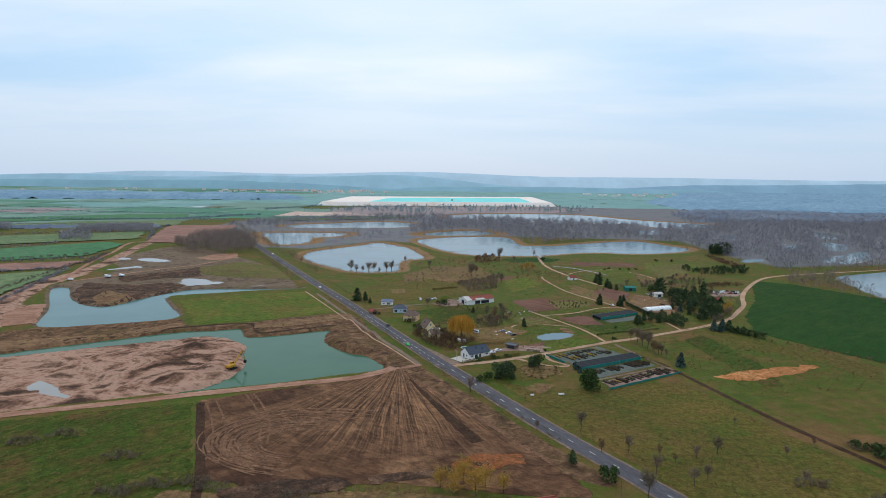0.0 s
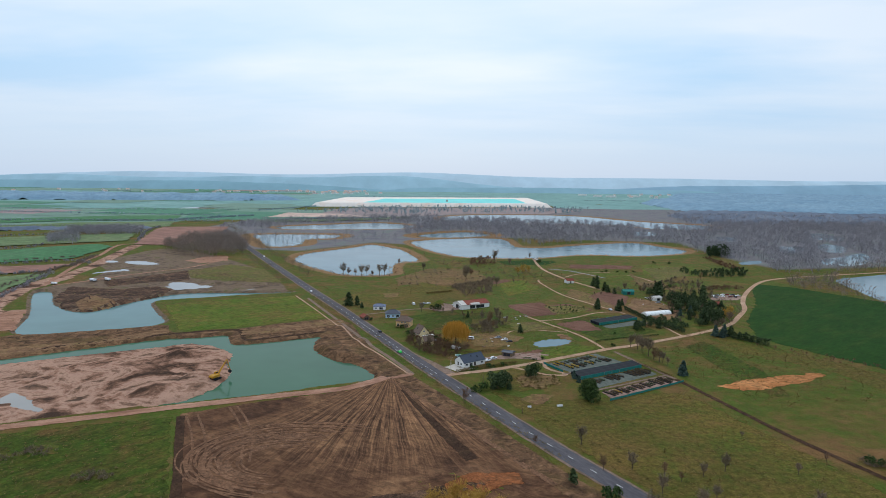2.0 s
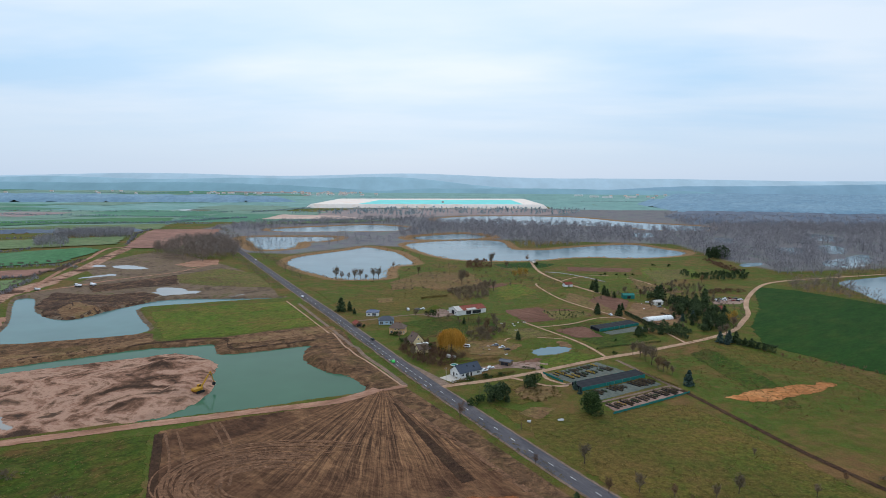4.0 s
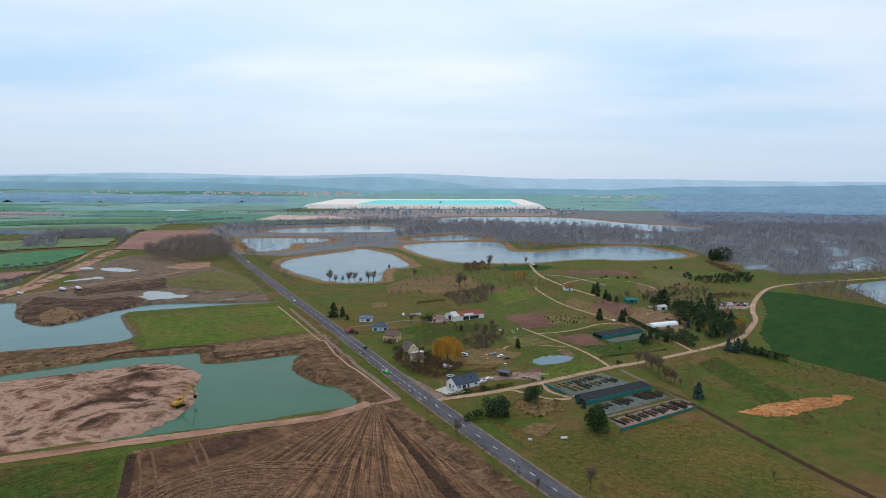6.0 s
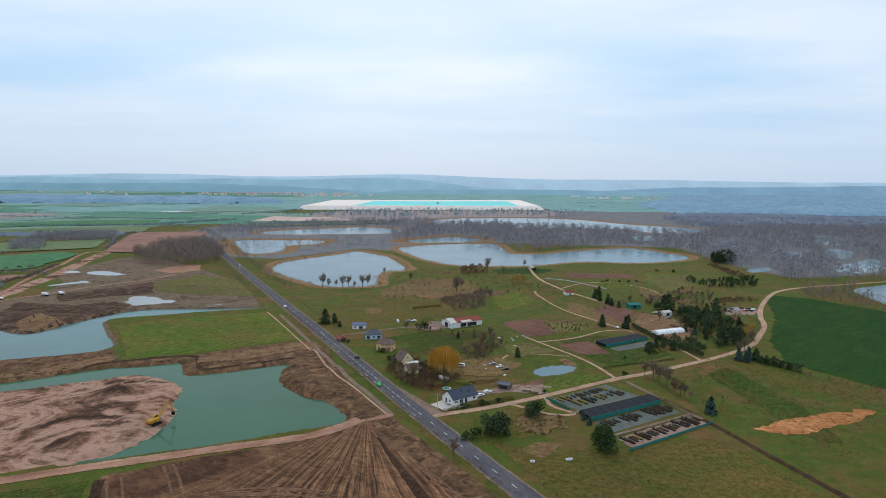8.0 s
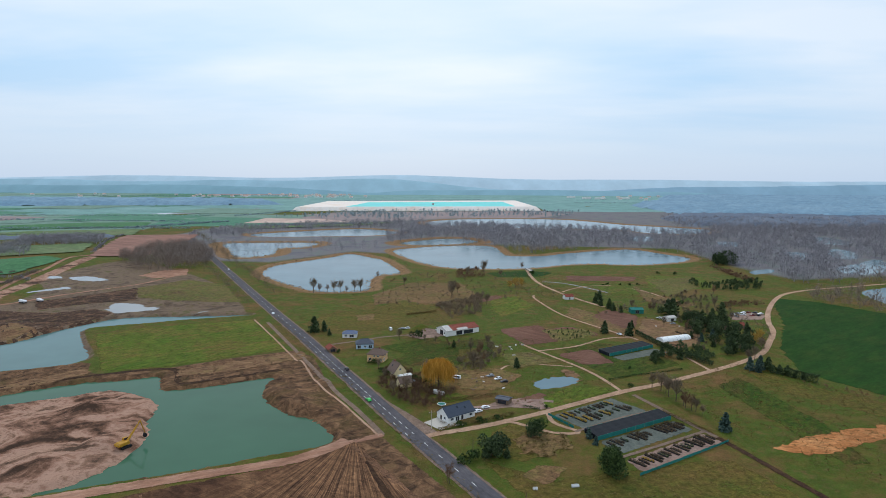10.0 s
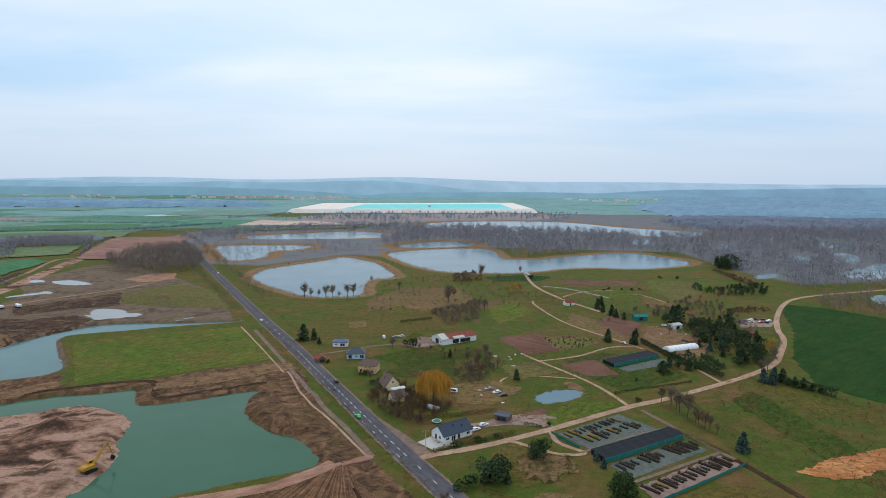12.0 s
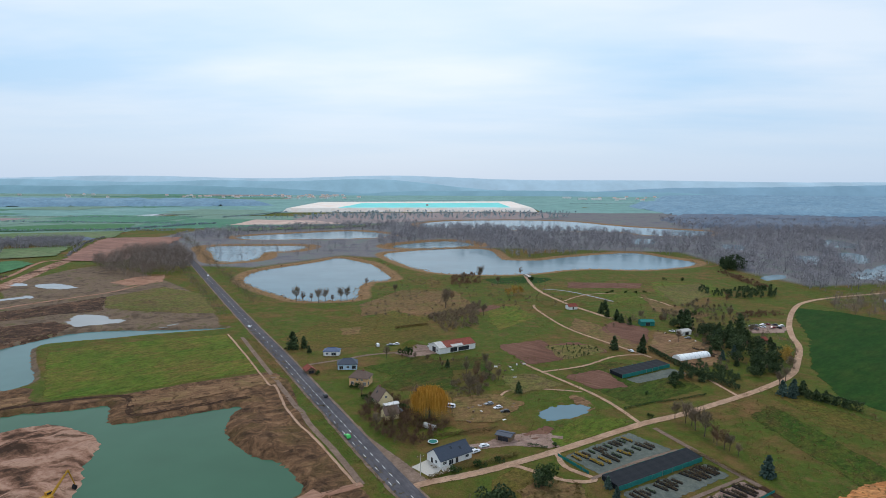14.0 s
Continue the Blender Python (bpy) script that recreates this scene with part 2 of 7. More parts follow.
def fan_material():
    n = Nodes("tracked_earth")
    sep = n.t.nodes.new("ShaderNodeSeparateXYZ")
    n.link(n.pos.outputs["Position"], sep.inputs[0])
    dx = n.math("SUBTRACT", sep.outputs[0], APEX[0])
    dy = n.math("SUBTRACT", APEX[1], sep.outputs[1])
    wob = n.math("MULTIPLY", n.math("SUBTRACT", n.noise(0.03, 3), 0.5), 0.04)
    ang = n.math("ADD", n.math("ARCTAN2", dx, dy), wob)
    rad = n.math("SQRT", n.math("ADD", n.math("MULTIPLY", dx, dx), n.math("MULTIPLY", dy, dy)))
    cmb = n.t.nodes.new("ShaderNodeCombineXYZ")
    n.link(n.math("MULTIPLY", ang, 130.0), cmb.inputs[0])
    n.link(n.math("MULTIPLY", rad, 0.035), cmb.inputs[1])
    ray = n.noise(1.0, 5, 0.75, vec=cmb.outputs[0])
    cmb2 = n.t.nodes.new("ShaderNodeCombineXYZ")
    n.link(n.math("MULTIPLY", ang, 34.0), cmb2.inputs[0])
    n.link(n.math("MULTIPLY", rad, 0.02), cmb2.inputs[1])
    ray2 = n.noise(1.0, 4, 0.6, vec=cmb2.outputs[0])
    base = n.ramp(n.noise(0.045, 6, 0.65, dist=0.8), [(0.36, tone(80, 58, 48, 0.72)), (0.5, tone(108, 80, 64, 0.72)), (0.64, tone(142, 110, 88, 0.72))])
    lines = n.ramp(ray, [(0.42, tone(46, 36, 30, 0.7)), (0.48, tone(94, 70, 56, 0.75)), (0.53, tone(126, 96, 76, 0.8)), (0.60, tone(176, 138, 110, 0.8))])
    wide = n.ramp(ray2, [(0.42, tone(60, 44, 38, 0.7)), (0.5, tone(110, 82, 68, 0.75)), (0.58, tone(170, 132, 104, 0.8))])
    near = n.t.nodes.new("ShaderNodeMapRange")
    near.inputs["From Min"].default_value, near.inputs["From Max"].default_value = 130.0, 70.0
    n.link(rad, near.inputs[0])
    # the marks thin out towards the western side
    side = n.t.nodes.new("ShaderNodeMapRange")
    side.inputs["From Min"].default_value, side.inputs["From Max"].default_value = -0.75, -0.25
    n.link(ang, side.inputs[0])
    f = n.math("MULTIPLY", n.math("MULTIPLY", near.outputs[0], side.outputs[0]), 0.85)
    col = n.mix(f, base, n.mix(0.5, lines, wide))
    cross = n.noise(0.28, 5, 0.7, stretch=(28, 0.45, 1.0), dist=1.4)
    col = n.mix(0.6, col, n.ramp(cross, [(0.4, (0.26, 0.25, 0.24, 1)), (0.6, (0.72, 0.70, 0.68, 1))]), "OVERLAY")
    grain = n.noise(1.4, 4, 0.75)
    col = n.mix(0.4, col, n.ramp(grain, [(0.3, (0.3, 0.3, 0.3, 1)), (0.7, (0.7, 0.7, 0.7, 1))]), "OVERLAY")
    col = n.mix(1.0, col, (1.12, 1.03, 0.86, 1), "MULTIPLY")
    n.soft_edge()
    return n.done(col, 0.95, n.math("ADD", ray, grain), 0.5, 0.35, 0.1)


M = {
    "ground": ground_material(),
    "fan": fan_material(),
    "asphalt": earth("asphalt", tone(84, 85, 91), tone(96, 97, 103), tone(106, 106, 111), 0.05, 1.2, (-121, 0.25, 1.0), 0.1, dim=0.80, mottle=0.35),
    "verge": earth("gravel_verge", tone(120, 104, 92), tone(140, 122, 108), tone(156, 138, 124), 0.2, 2.0, dim=0.80, mottle=0.35),
    "lane": earth("sandy_lane", tone(168, 138, 114), tone(190, 160, 134), tone(204, 176, 152), 0.05, 1.0, (-38, 0.5, 1.0), dim=0.80, mottle=0.35),
    "haul": earth("haul_road", tone(146, 110, 90), tone(172, 134, 112), tone(190, 154, 132), 0.05, 0.8, (-27, 0.25, 1.2), dim=0.80, mottle=0.35),
    "rut": earth("pale_wheel_rut", tone(112, 86, 68), tone(132, 102, 80), tone(146, 114, 90), 0.1, 0.9, dim=0.72),
    "dirt": earth("dark_dirt_track", tone(66, 48, 38), tone(82, 62, 48), tone(94, 74, 54), 0.1, 0.9),
    "lush": earth("lush_grass", tone(124, 108, 58), tone(98, 112, 42), tone(82, 112, 36), 0.03, 0.7, (-50, 0.4, 1.0), dim=0.80),
    "pasture": earth("coarse_pasture", tone(116, 92, 54), tone(84, 98, 36), tone(62, 98, 28), 0.02, 0.6, (-50, 0.6, 1.0), dim=0.62, mottle=0.8),
    "crop": earth("winter_wheat", tone(46, 96, 30), tone(54, 104, 34), tone(78, 110, 40), 0.010, 0.4, (-38, 0.3, 1.0), 0.2, 0.40, 0.45),
    "dry": earth("rough_dry_meadow", tone(126, 106, 60), tone(112, 106, 50), tone(92, 106, 42), 0.03, 0.7, dim=0.64),
    "straw": earth("straw_strewn_earth", tone(176, 118, 70), tone(194, 134, 84), tone(202, 150, 100), 0.08, 1.0, (12, 0.3, 1.3), dim=0.80),
    "plough": earth("ploughed_earth", tone(104, 76, 64), tone(122, 90, 76), tone(136, 104, 88), 0.03, 0.8, (40, 0.1, 1.6), dim=0.80, mottle=0.35),
    "stubble": earth("stubble", tone(118, 100, 62), tone(134, 112, 70), tone(110, 108, 60), 0.03, 0.8, (40, 0.2, 1.5)),
    "mat": earth("weed_mat", tone(92, 102, 96), tone(106, 116, 110), tone(118, 124, 114), 0.15, 1.0, bump=0.1, dim=0.80, mottle=0.35),
    "yard": earth("gravel_yard", tone(138, 116, 106), tone(160, 138, 126), tone(176, 156, 144), 0.08, 1.0, dim=0.80, mottle=0.35),
    "scrub": earth("scrubland", tone(128, 100, 74), tone(124, 104, 70), tone(106, 104, 58), 0.05, 0.5, dim=0.84),
    "olive": earth("sparse_olive_turf", tone(112, 96, 70), tone(108, 104, 60), tone(98, 110, 52), 0.03, 0.5, dim=0.86),
    "banktop": earth("trodden_tan_bank", tone(116, 90, 68), tone(140, 112, 84), tone(126, 110, 72), 0.05, 0.6, (-28, 0.3, 1.4), dim=0.84),
    "darkheap": earth("dark_turned_heap", tone(56, 46, 38), tone(84, 66, 54), tone(132, 104, 84), 0.08, 0.9, dim=0.8),
    "rust": earth("rusty_dead_weeds", tone(122, 76, 46), tone(150, 96, 60), tone(104, 78, 56), 0.08, 0.9, dim=0.8),
    # mid-distance fields: haze is mixed into these greyer, bluer base colours
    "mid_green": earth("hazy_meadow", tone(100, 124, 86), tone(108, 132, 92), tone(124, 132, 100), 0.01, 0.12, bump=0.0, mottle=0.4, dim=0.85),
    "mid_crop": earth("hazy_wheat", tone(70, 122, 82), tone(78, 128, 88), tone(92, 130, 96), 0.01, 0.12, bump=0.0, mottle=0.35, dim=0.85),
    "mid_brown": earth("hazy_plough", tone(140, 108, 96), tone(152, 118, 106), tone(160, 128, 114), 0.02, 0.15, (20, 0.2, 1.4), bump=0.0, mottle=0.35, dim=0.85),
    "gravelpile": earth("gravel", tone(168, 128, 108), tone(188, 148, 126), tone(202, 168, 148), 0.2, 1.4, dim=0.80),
    # far pasture, crop and plough: haze painted in as paler, bluer colour
    "far_green": earth("hazed_pasture", tone(118, 146, 130), tone(124, 152, 136), tone(130, 154, 144), 0.006, 0.06, bump=0.0, mottle=0.25, dim=0.9),
    "far_dark": earth("hazed_crop", tone(84, 132, 108), tone(92, 138, 114), tone(104, 142, 124), 0.006, 0.06, bump=0.0, mottle=0.25, dim=0.9),
    "far_brown": earth("hazed_plough", tone(158, 142, 142), tone(168, 150, 148), tone(164, 154, 152), 0.006, 0.06, bump=0.0, mottle=0.25, dim=0.8),
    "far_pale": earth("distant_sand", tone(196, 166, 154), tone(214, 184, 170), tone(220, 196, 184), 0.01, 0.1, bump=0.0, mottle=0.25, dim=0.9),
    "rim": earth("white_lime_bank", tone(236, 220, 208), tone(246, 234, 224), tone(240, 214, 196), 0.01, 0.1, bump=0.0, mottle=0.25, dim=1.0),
    # far plain: its green is paled towards blue to paint in the haze
    "plain_far": earth("hazed_plain", tone(116, 154, 150), tone(126, 164, 158), tone(138, 170, 168), 0.004, 0.03, bump=0.0, mottle=0.25, dim=0.92),
    # forest roofs: blue of the haze put into the canopy colours
    "canopy": earth("hazed_canopy", tone(116, 148, 170), tone(128, 158, 178), tone(138, 166, 184), 0.006, 0.10, bump=0.0, mottle=0.25, dim=0.95),
    "canopy_near": earth("hazed_edge_canopy", tone(96, 108, 126), tone(112, 122, 138), tone(124, 132, 144), 0.01, 0.2, bump=0.0, mottle=0.3, dim=0.9),
    "pond": water("green_pit_water", (0.052, 0.132, 0.080, 1), 0.12, 0.05, 0.6, 1.14),
    "pond_blue": water("blue_grey_pit_water", (0.095, 0.185, 0.178, 1), 0.12, 0.05, 0.6, 1.15),
    "lake": water("lake_water", (0.125, 0.205, 0.24, 1), 0.16, 0.05, 0.4, 1.15),
    # pale base colour stands in for bright sky mirrored in the shallow water
    "puddle": water("shallow_puddle", (0.34, 0.33, 0.31, 1), 0.12, 0.02, 0.6, 1.14),
    "turquoise": water("turquoise_settling_water", (0.20, 0.72, 0.68, 1), 0.5, 0.02, 0.2, 1.08),
    "paint": plain("road_paint", tone(226, 226, 222), 0.7, 0.2, 3),
    "bark": plain("bark", tone(92, 80, 70), 0.95, 0.3, 2, per_object=0.4),
    "twig": foliage("bare_twigs", tone(104, 90, 76), tone(140, 122, 104)),
    "twig_red": foliage("reddish_twigs", tone(100, 74, 60), tone(132, 104, 84)),
    # winter twigs' own grey violet, paled and blued further to paint haze
    "twig_far": foliage("hazed_violet_twigs", tone(116, 113, 117), tone(168, 162, 165), 0.0),
    "twig_wood": foliage("dense_wood_twigs", tone(112, 98, 90), tone(150, 134, 122), 0.0),
    "reed": foliage("dry_reeds", tone(140, 112, 72), tone(184, 150, 104), 0.0),
    "needle": foliage("dark_needles", tone(44, 58, 40), tone(88, 102, 68)),
    "needle_blue": foliage("blue_grey_needles", tone(52, 70, 66), tone(86, 104, 96)),
    "leaf": foliage("evergreen_leaves", tone(40, 56, 32), tone(80, 98, 54)),
    "grassleaf": foliage("bramble_leaves", tone(92, 80, 48), tone(136, 116, 72)),
    "willow": foliage("yellow_willow_rods", tone(172, 124, 40), tone(220, 168, 78), 0.0),
    "gold": foliage("golden_leaves", tone(150, 116, 50), tone(196, 158, 78), 0.2),
    # far foliage: lightened towards blue grey, which paints haze into its colour
    "forest_far": foliage("hazed_forest", tone(96, 124, 144), tone(118, 146, 164), 0.0),
    "forest_mid": foliage("hazed_scrub", tone(128, 146, 152), tone(158, 172, 174), 0.0),
    "plaster": plain("white_plaster", tone(228, 226, 222), 0.85, 0.08),
    "cream": plain("cream_render", tone(232, 212, 166), 0.85, 0.1),
    "ochre": plain("ochre_render", tone(222, 178, 130), 0.85, 0.1),
    "bluewall": plain("pale_blue_render", tone(176, 200, 220), 0.8, 0.08),
    "slate": plain("slate_roof", tone(62, 70, 84), 0.6, 0.2, 2.5),
    "blueroof": plain("blue_grey_roof", tone(60, 82, 116), 0.5, 0.15, 2),
    "tile": plain("brown_tile_roof", tone(112, 92, 82), 0.85, 0.25, 2.5),
    "redtile": plain("red_tile_roof", tone(134, 68, 54), 0.85, 0.35, 0.7),
    "zinc": plain("weathered_sheet_roof", tone(196, 190, 184), 0.6, 0.2, 1.0),
    "wood": plain("weathered_timber", tone(120, 100, 80), 0.9, 0.3, 3),
    "glass": plain("window_glass", (0.03, 0.035, 0.045, 1), 0.08, 0.1, 1, spec=0.5),
    "frame": plain("white_frame", tone(232, 232, 230), 0.5, 0.05),
    "brick": plain("brick", tone(142, 92, 74), 0.9, 0.25, 4),
    "film": plain("white_tunnel_film", tone(242, 242, 240), 0.45, 0.04, 0.5),
    "netblack": plain("black_shade_net", tone(26, 30, 36), 0.9, 0.35, 1.5),
    "netteal": plain("teal_wind_net", tone(36, 116, 108), 0.8, 0.25, 1.5),
    "pots": foliage("potted_shrubs", tone(62, 50, 44), tone(110, 92, 66), 0.6),
    "pots_gold": foliage("golden_shrubs", tone(140, 112, 34), tone(200, 164, 50), 0.2),
    "metal": plain("grey_metal", tone(150, 152, 154), 0.45, 0.15, 3, 0.7),
    "concrete": plain("pale_concrete", tone(188, 180, 170), 0.9, 0.15, 2),
    "rubber": plain("black_rubber", tone(34, 34, 36), 0.85, 0.15),
    "yellow": plain("yellow_machine_paint", tone(186, 136, 40), 0.6, 0.15),
    "car_white": plain("white_car_paint", tone(236, 236, 238), 0.25, 0.03, spec=0.5),
    "car_black": plain("black_car_paint", tone(36, 36, 40), 0.2, 0.05, spec=0.5),
    "car_green": plain("green_car_paint", tone(60, 190, 84), 0.25, 0.05, spec=0.5),
    "car_grey": plain("silver_car_paint", tone(150, 154, 160), 0.25, 0.05, spec=0.5),
    "car_red": plain("dark_red_car_paint", tone(120, 40, 36), 0.25, 0.05, spec=0.5),
}


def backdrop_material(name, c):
    """Plain far-off hills behind everything else; pale colour and glow stand in for haze."""
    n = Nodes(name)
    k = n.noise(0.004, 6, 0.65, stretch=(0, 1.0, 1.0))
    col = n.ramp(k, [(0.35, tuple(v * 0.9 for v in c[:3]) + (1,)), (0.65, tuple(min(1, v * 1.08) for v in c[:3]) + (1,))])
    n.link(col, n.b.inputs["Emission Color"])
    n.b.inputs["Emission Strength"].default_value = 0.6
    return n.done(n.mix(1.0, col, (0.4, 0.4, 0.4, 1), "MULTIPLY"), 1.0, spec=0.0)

# ---------- helpers for outlines and terrain ----------
def rounded(pts, n=4, closed=True):
    """Catmull-Rom curve through the plan's corners."""
    p = [Vector((a, b)) * U for a, b in pts]
    out, m = [], len(p)
    for i in range(m if closed else m - 1):
        if closed:
            a, b, c, d = p[i - 1], p[i], p[(i + 1) % m], p[(i + 2) % m]
        else:
            a, b, c, d = p[max(i - 1, 0)], p[i], p[i + 1], p[min(i + 2, m - 1)]
        for k in range(n):
            t = k / n
            out.append(0.5 * (2 * b + (c - a) * t + (2 * a - 5 * b + 4 * c - d) * t * t + (3 * b - a - 3 * c + d) * t ** 3))
    if not closed:
        out.append(p[-1])
    return np.array([(v.x, v.y) for v in out])


def inside_depth(x, y, poly):
    """Distance to the outline, positive inside."""
    x, y = np.asarray(x, float), np.asarray(y, float)
    best, odd = np.full(x.shape, 1e9), np.zeros(x.shape, bool)
    for (ax, ay), (bx, by) in zip(poly, np.roll(poly, -1, axis=0)):
        ex, ey = bx - ax, by - ay
        t = np.clip(((x - ax) * ex + (y - ay) * ey) / max(ex * ex + ey * ey, 1e-9), 0, 1)
        best = np.minimum(best, (x - ax - t * ex) ** 2 + (y - ay - t * ey) ** 2)
        if ey:
            odd ^= ((ay > y) != (by > y)) & (x < ex * (y - ay) / ey + ax)
    return np.where(odd, 1, -1) * np.sqrt(best)


def line_distance(x, y, line):
    best = np.full(np.shape(x), 1e9)
    for (ax, ay), (bx, by) in zip(line[:-1], line[1:]):
        ex, ey = bx - ax, by - ay
        t = np.clip(((x - ax) * ex + (y - ay) * ey) / max(ex * ex + ey * ey, 1e-9), 0, 1)
        best = np.minimum(best, (x - ax - t * ex) ** 2 + (y - ay - t * ey) ** 2)
    return np.sqrt(best)


def depth_near(x, y, poly, margin=30.0):
    """inside_depth, worked out only round the outline."""
    out = np.full(np.shape(x), -margin)
    lo, hi = poly.min(0) - margin, poly.max(0) + margin
    k = (x > lo[0]) & (x < hi[0]) & (y > lo[1]) & (y < hi[1])
    if k.any():
        out[k] = np.maximum(inside_depth(x[k], y[k], poly), -margin)
    return out


# water bodies: outline, water level, bank slope
POND_GREEN = rounded([(-250, 168), (-222, 191), (-198, 210), (-170, 233), (-137, 258), (-123, 263), (-110, 268), (-104, 257), (-99, 255), (-87, 260), (-70, 270), (-69, 262), (-67, 252), (-61, 243), (-53, 236), (-46, 233), (-40, 226), (-37, 217), (-50, 209), (-67, 200), (-84, 192), (-99, 185), (-92, 191), (-88, 198), (-86, 208), (-88, 219), (-93, 229), (-96, 240), (-104, 248), (-118, 253), (-128, 247), (-150, 234), (-181, 215), (-217, 188), (-250, 160)])
POND_BLUE = rounded([(-200, 261), (-221, 296), (-257, 346), (-250, 352), (-229, 324), (-210, 308), (-196, 307), (-190, 329), (-178, 354), (-162, 361), (-137, 364), (-114, 369), (-115, 365), (-140, 355), (-154, 347), (-178, 334), (-166, 312), (-148, 285), (-171, 270)])
LAKE_NEAR = rounded([(-152, 503), (-157, 534), (-150, 557), (-124, 598), (-111, 625), (-87, 601), (-75, 585), (-53, 523), (-53, 508), (-66, 498), (-67, 470), (-63, 446), (-68, 437), (-81, 433), (-94, 434), (-107, 445), (-127, 466), (-143, 486)])
LAKE_WIDE = rounded([(-74, 649), (-61, 676), (-21, 704), (22, 702), (32, 637), (41, 622), (68, 625), (91, 646), (145, 680), (167, 682), (183, 650), (196, 627), (196, 613), (184, 595), (156, 577), (127, 569), (106, 574), (78, 566), (50, 546), (24, 539), (-9, 539), (-31, 557), (-49, 587)])
LAKE_FAR = rounded([(-68, 1049), (-21, 1120), (75, 1146), (169, 1129), (237, 1027), (303, 972), (335, 938), (296, 869), (235, 878), (212, 925), (138, 935), (61, 946), (6, 969), (-51, 973)])
LAKE_STRIP = rounded([(-271, 812), (-229, 854), (-152, 905), (-94, 860), (-109, 814), (-172, 794), (-240, 781)])
LAKE_REEDY = rounded([(-260, 703), (-218, 717), (-165, 717), (-165, 677), (-188, 661), (-180, 612), (-204, 592), (-234, 648)])
LAKE_CUT = rounded([(-73, 736), (-20, 783), (11, 744), (-18, 714), (-64, 705)])
LAKE_EAST = rounded([(247, 455), (274, 474), (322, 499), (387, 532), (420, 520), (400, 440), (330, 390), (259, 357), (236, 378), (236, 398), (240, 420)])
MARSH_A = rounded([(310, 675), (327, 663), (302, 618), (290.7, 628)])
MARSH_B = rounded([(298.7, 569), (329, 593), (364, 624), (342, 575), (305, 534), (285.3, 540)])
MARSH_C = rounded([(192, 817), (221.5, 828), (208.8, 774), (186.4, 771)])
MARSH_D = rounded([(368, 708), (375, 676), (343, 622), (338, 644)])
MARSH_E = rounded([(426, 843), (440, 804), (411, 748), (394, 769)])
MARSH_F = rounded([(284, 775), (299.9, 759), (285, 725), (268.8, 723)])
MARSH_G = rounded([(217, 542), (237.7, 555), (234.9, 541), (213.6, 526)])
POND_GARDEN = rounded([(23.5, 270.1), (30.8, 274.1), (37.5, 276), (39.1, 272), (34.8, 265.8), (26.4, 261.6), (22.8, 264.2)])
WATERS = [  # name, outline, level, slope, material, label
    ("pit_pond", POND_GREEN, -1.5, 0.75, "pond", "still green flooded gravel pit pond"),
    ("pit_pond_upper", POND_BLUE, -1.5, 0.6, "pond_blue", "blue grey flooded gravel pit pond"),
    ("lake_near", LAKE_NEAR, -1.0, 0.35, "lake", "calm lake with reed edges"),
    ("lake_wide", LAKE_WIDE, -1.0, 0.3, "lake", "wide calm lake reflecting the sky"),
    ("lake_far", LAKE_FAR, -1.0, 0.2, "lake", "large pale lake beyond leafless trees"),
    ("lake_strip", LAKE_STRIP, -1.0, 0.2, "lake", "narrow pale lake"),
    ("lake_reedy", LAKE_REEDY, -1.0, 0.2, "lake", "reedy lake with drowned trees"),
    ("lake_cut", LAKE_CUT, -1.0, 0.2, "lake", "small dark lake behind a reed bank"),
    ("lake_east", LAKE_EAST, -1.0, 0.3, "lake", "lake behind a green field"),
    ("marsh_pool_a", MARSH_A, -1.0, 0.3, "lake", "marsh pool between leafless trees"),
    ("marsh_pool_b", MARSH_B, -1.0, 0.3, "lake", "marsh pool between leafless trees"),
    ("marsh_pool_c", MARSH_C, -1.0, 0.3, "lake", "marsh pool between leafless trees"),
    ("marsh_pool_d", MARSH_D, -1.0, 0.3, "lake", "marsh pool between leafless trees"),
    ("marsh_pool_e", MARSH_E, -1.0, 0.3, "lake", "marsh pool between leafless trees"),
    ("marsh_pool_f", MARSH_F, -1.0, 0.3, "lake", "marsh pool between leafless trees"),
    ("marsh_pool_g", MARSH_G, -1.0, 0.3, "lake", "marsh pool between leafless trees"),
    ("garden_pond", POND_GARDEN, -0.5, 0.4, "lake", "shallow grey garden pond"),
]
PUDDLES = [
    rounded([(-203.3, 379), (-193.3, 377), (-195.5, 388), (-181.8, 387), (-173.8, 379), (-166.8, 382), (-167.6, 370), (-181, 362), (-192.8, 370)]),
    rounded([(-280.9, 473), (-267, 481), (-240.4, 463), (-257.2, 458), (-270.4, 461)]),
    rounded([(-291.4, 466), (-298.1, 481), (-286.2, 479), (-275.7, 467)]),
    rounded([(-269, 423), (-258.3, 436), (-250.1, 429), (-262.8, 415), (-269.7, 411)]),
    rounded([(-214.1, 398), (-207.3, 404), (-194.6, 407), (-192.7, 401), (-209.9, 394)]),
    rounded([(-143.9, 369), (-138, 376), (-131.7, 373), (-140.4, 366)]),
    rounded([(-151.7, 195.6), (-142.8, 192.5), (-124.9, 179.3), (-126.2, 173.4), (-138.6, 177.9), (-149.2, 182), (-153.5, 182.6), (-149.6, 187.3)]),
]
ROAD = rounded([(105, 30), (72, 84), (40, 135), (20, 165), (-13, 219), (-43, 271), (-72, 322), (-109, 385), (-173, 496), (-254, 638), (-323, 763), (-352, 830), (-362, 880)], 6, False)
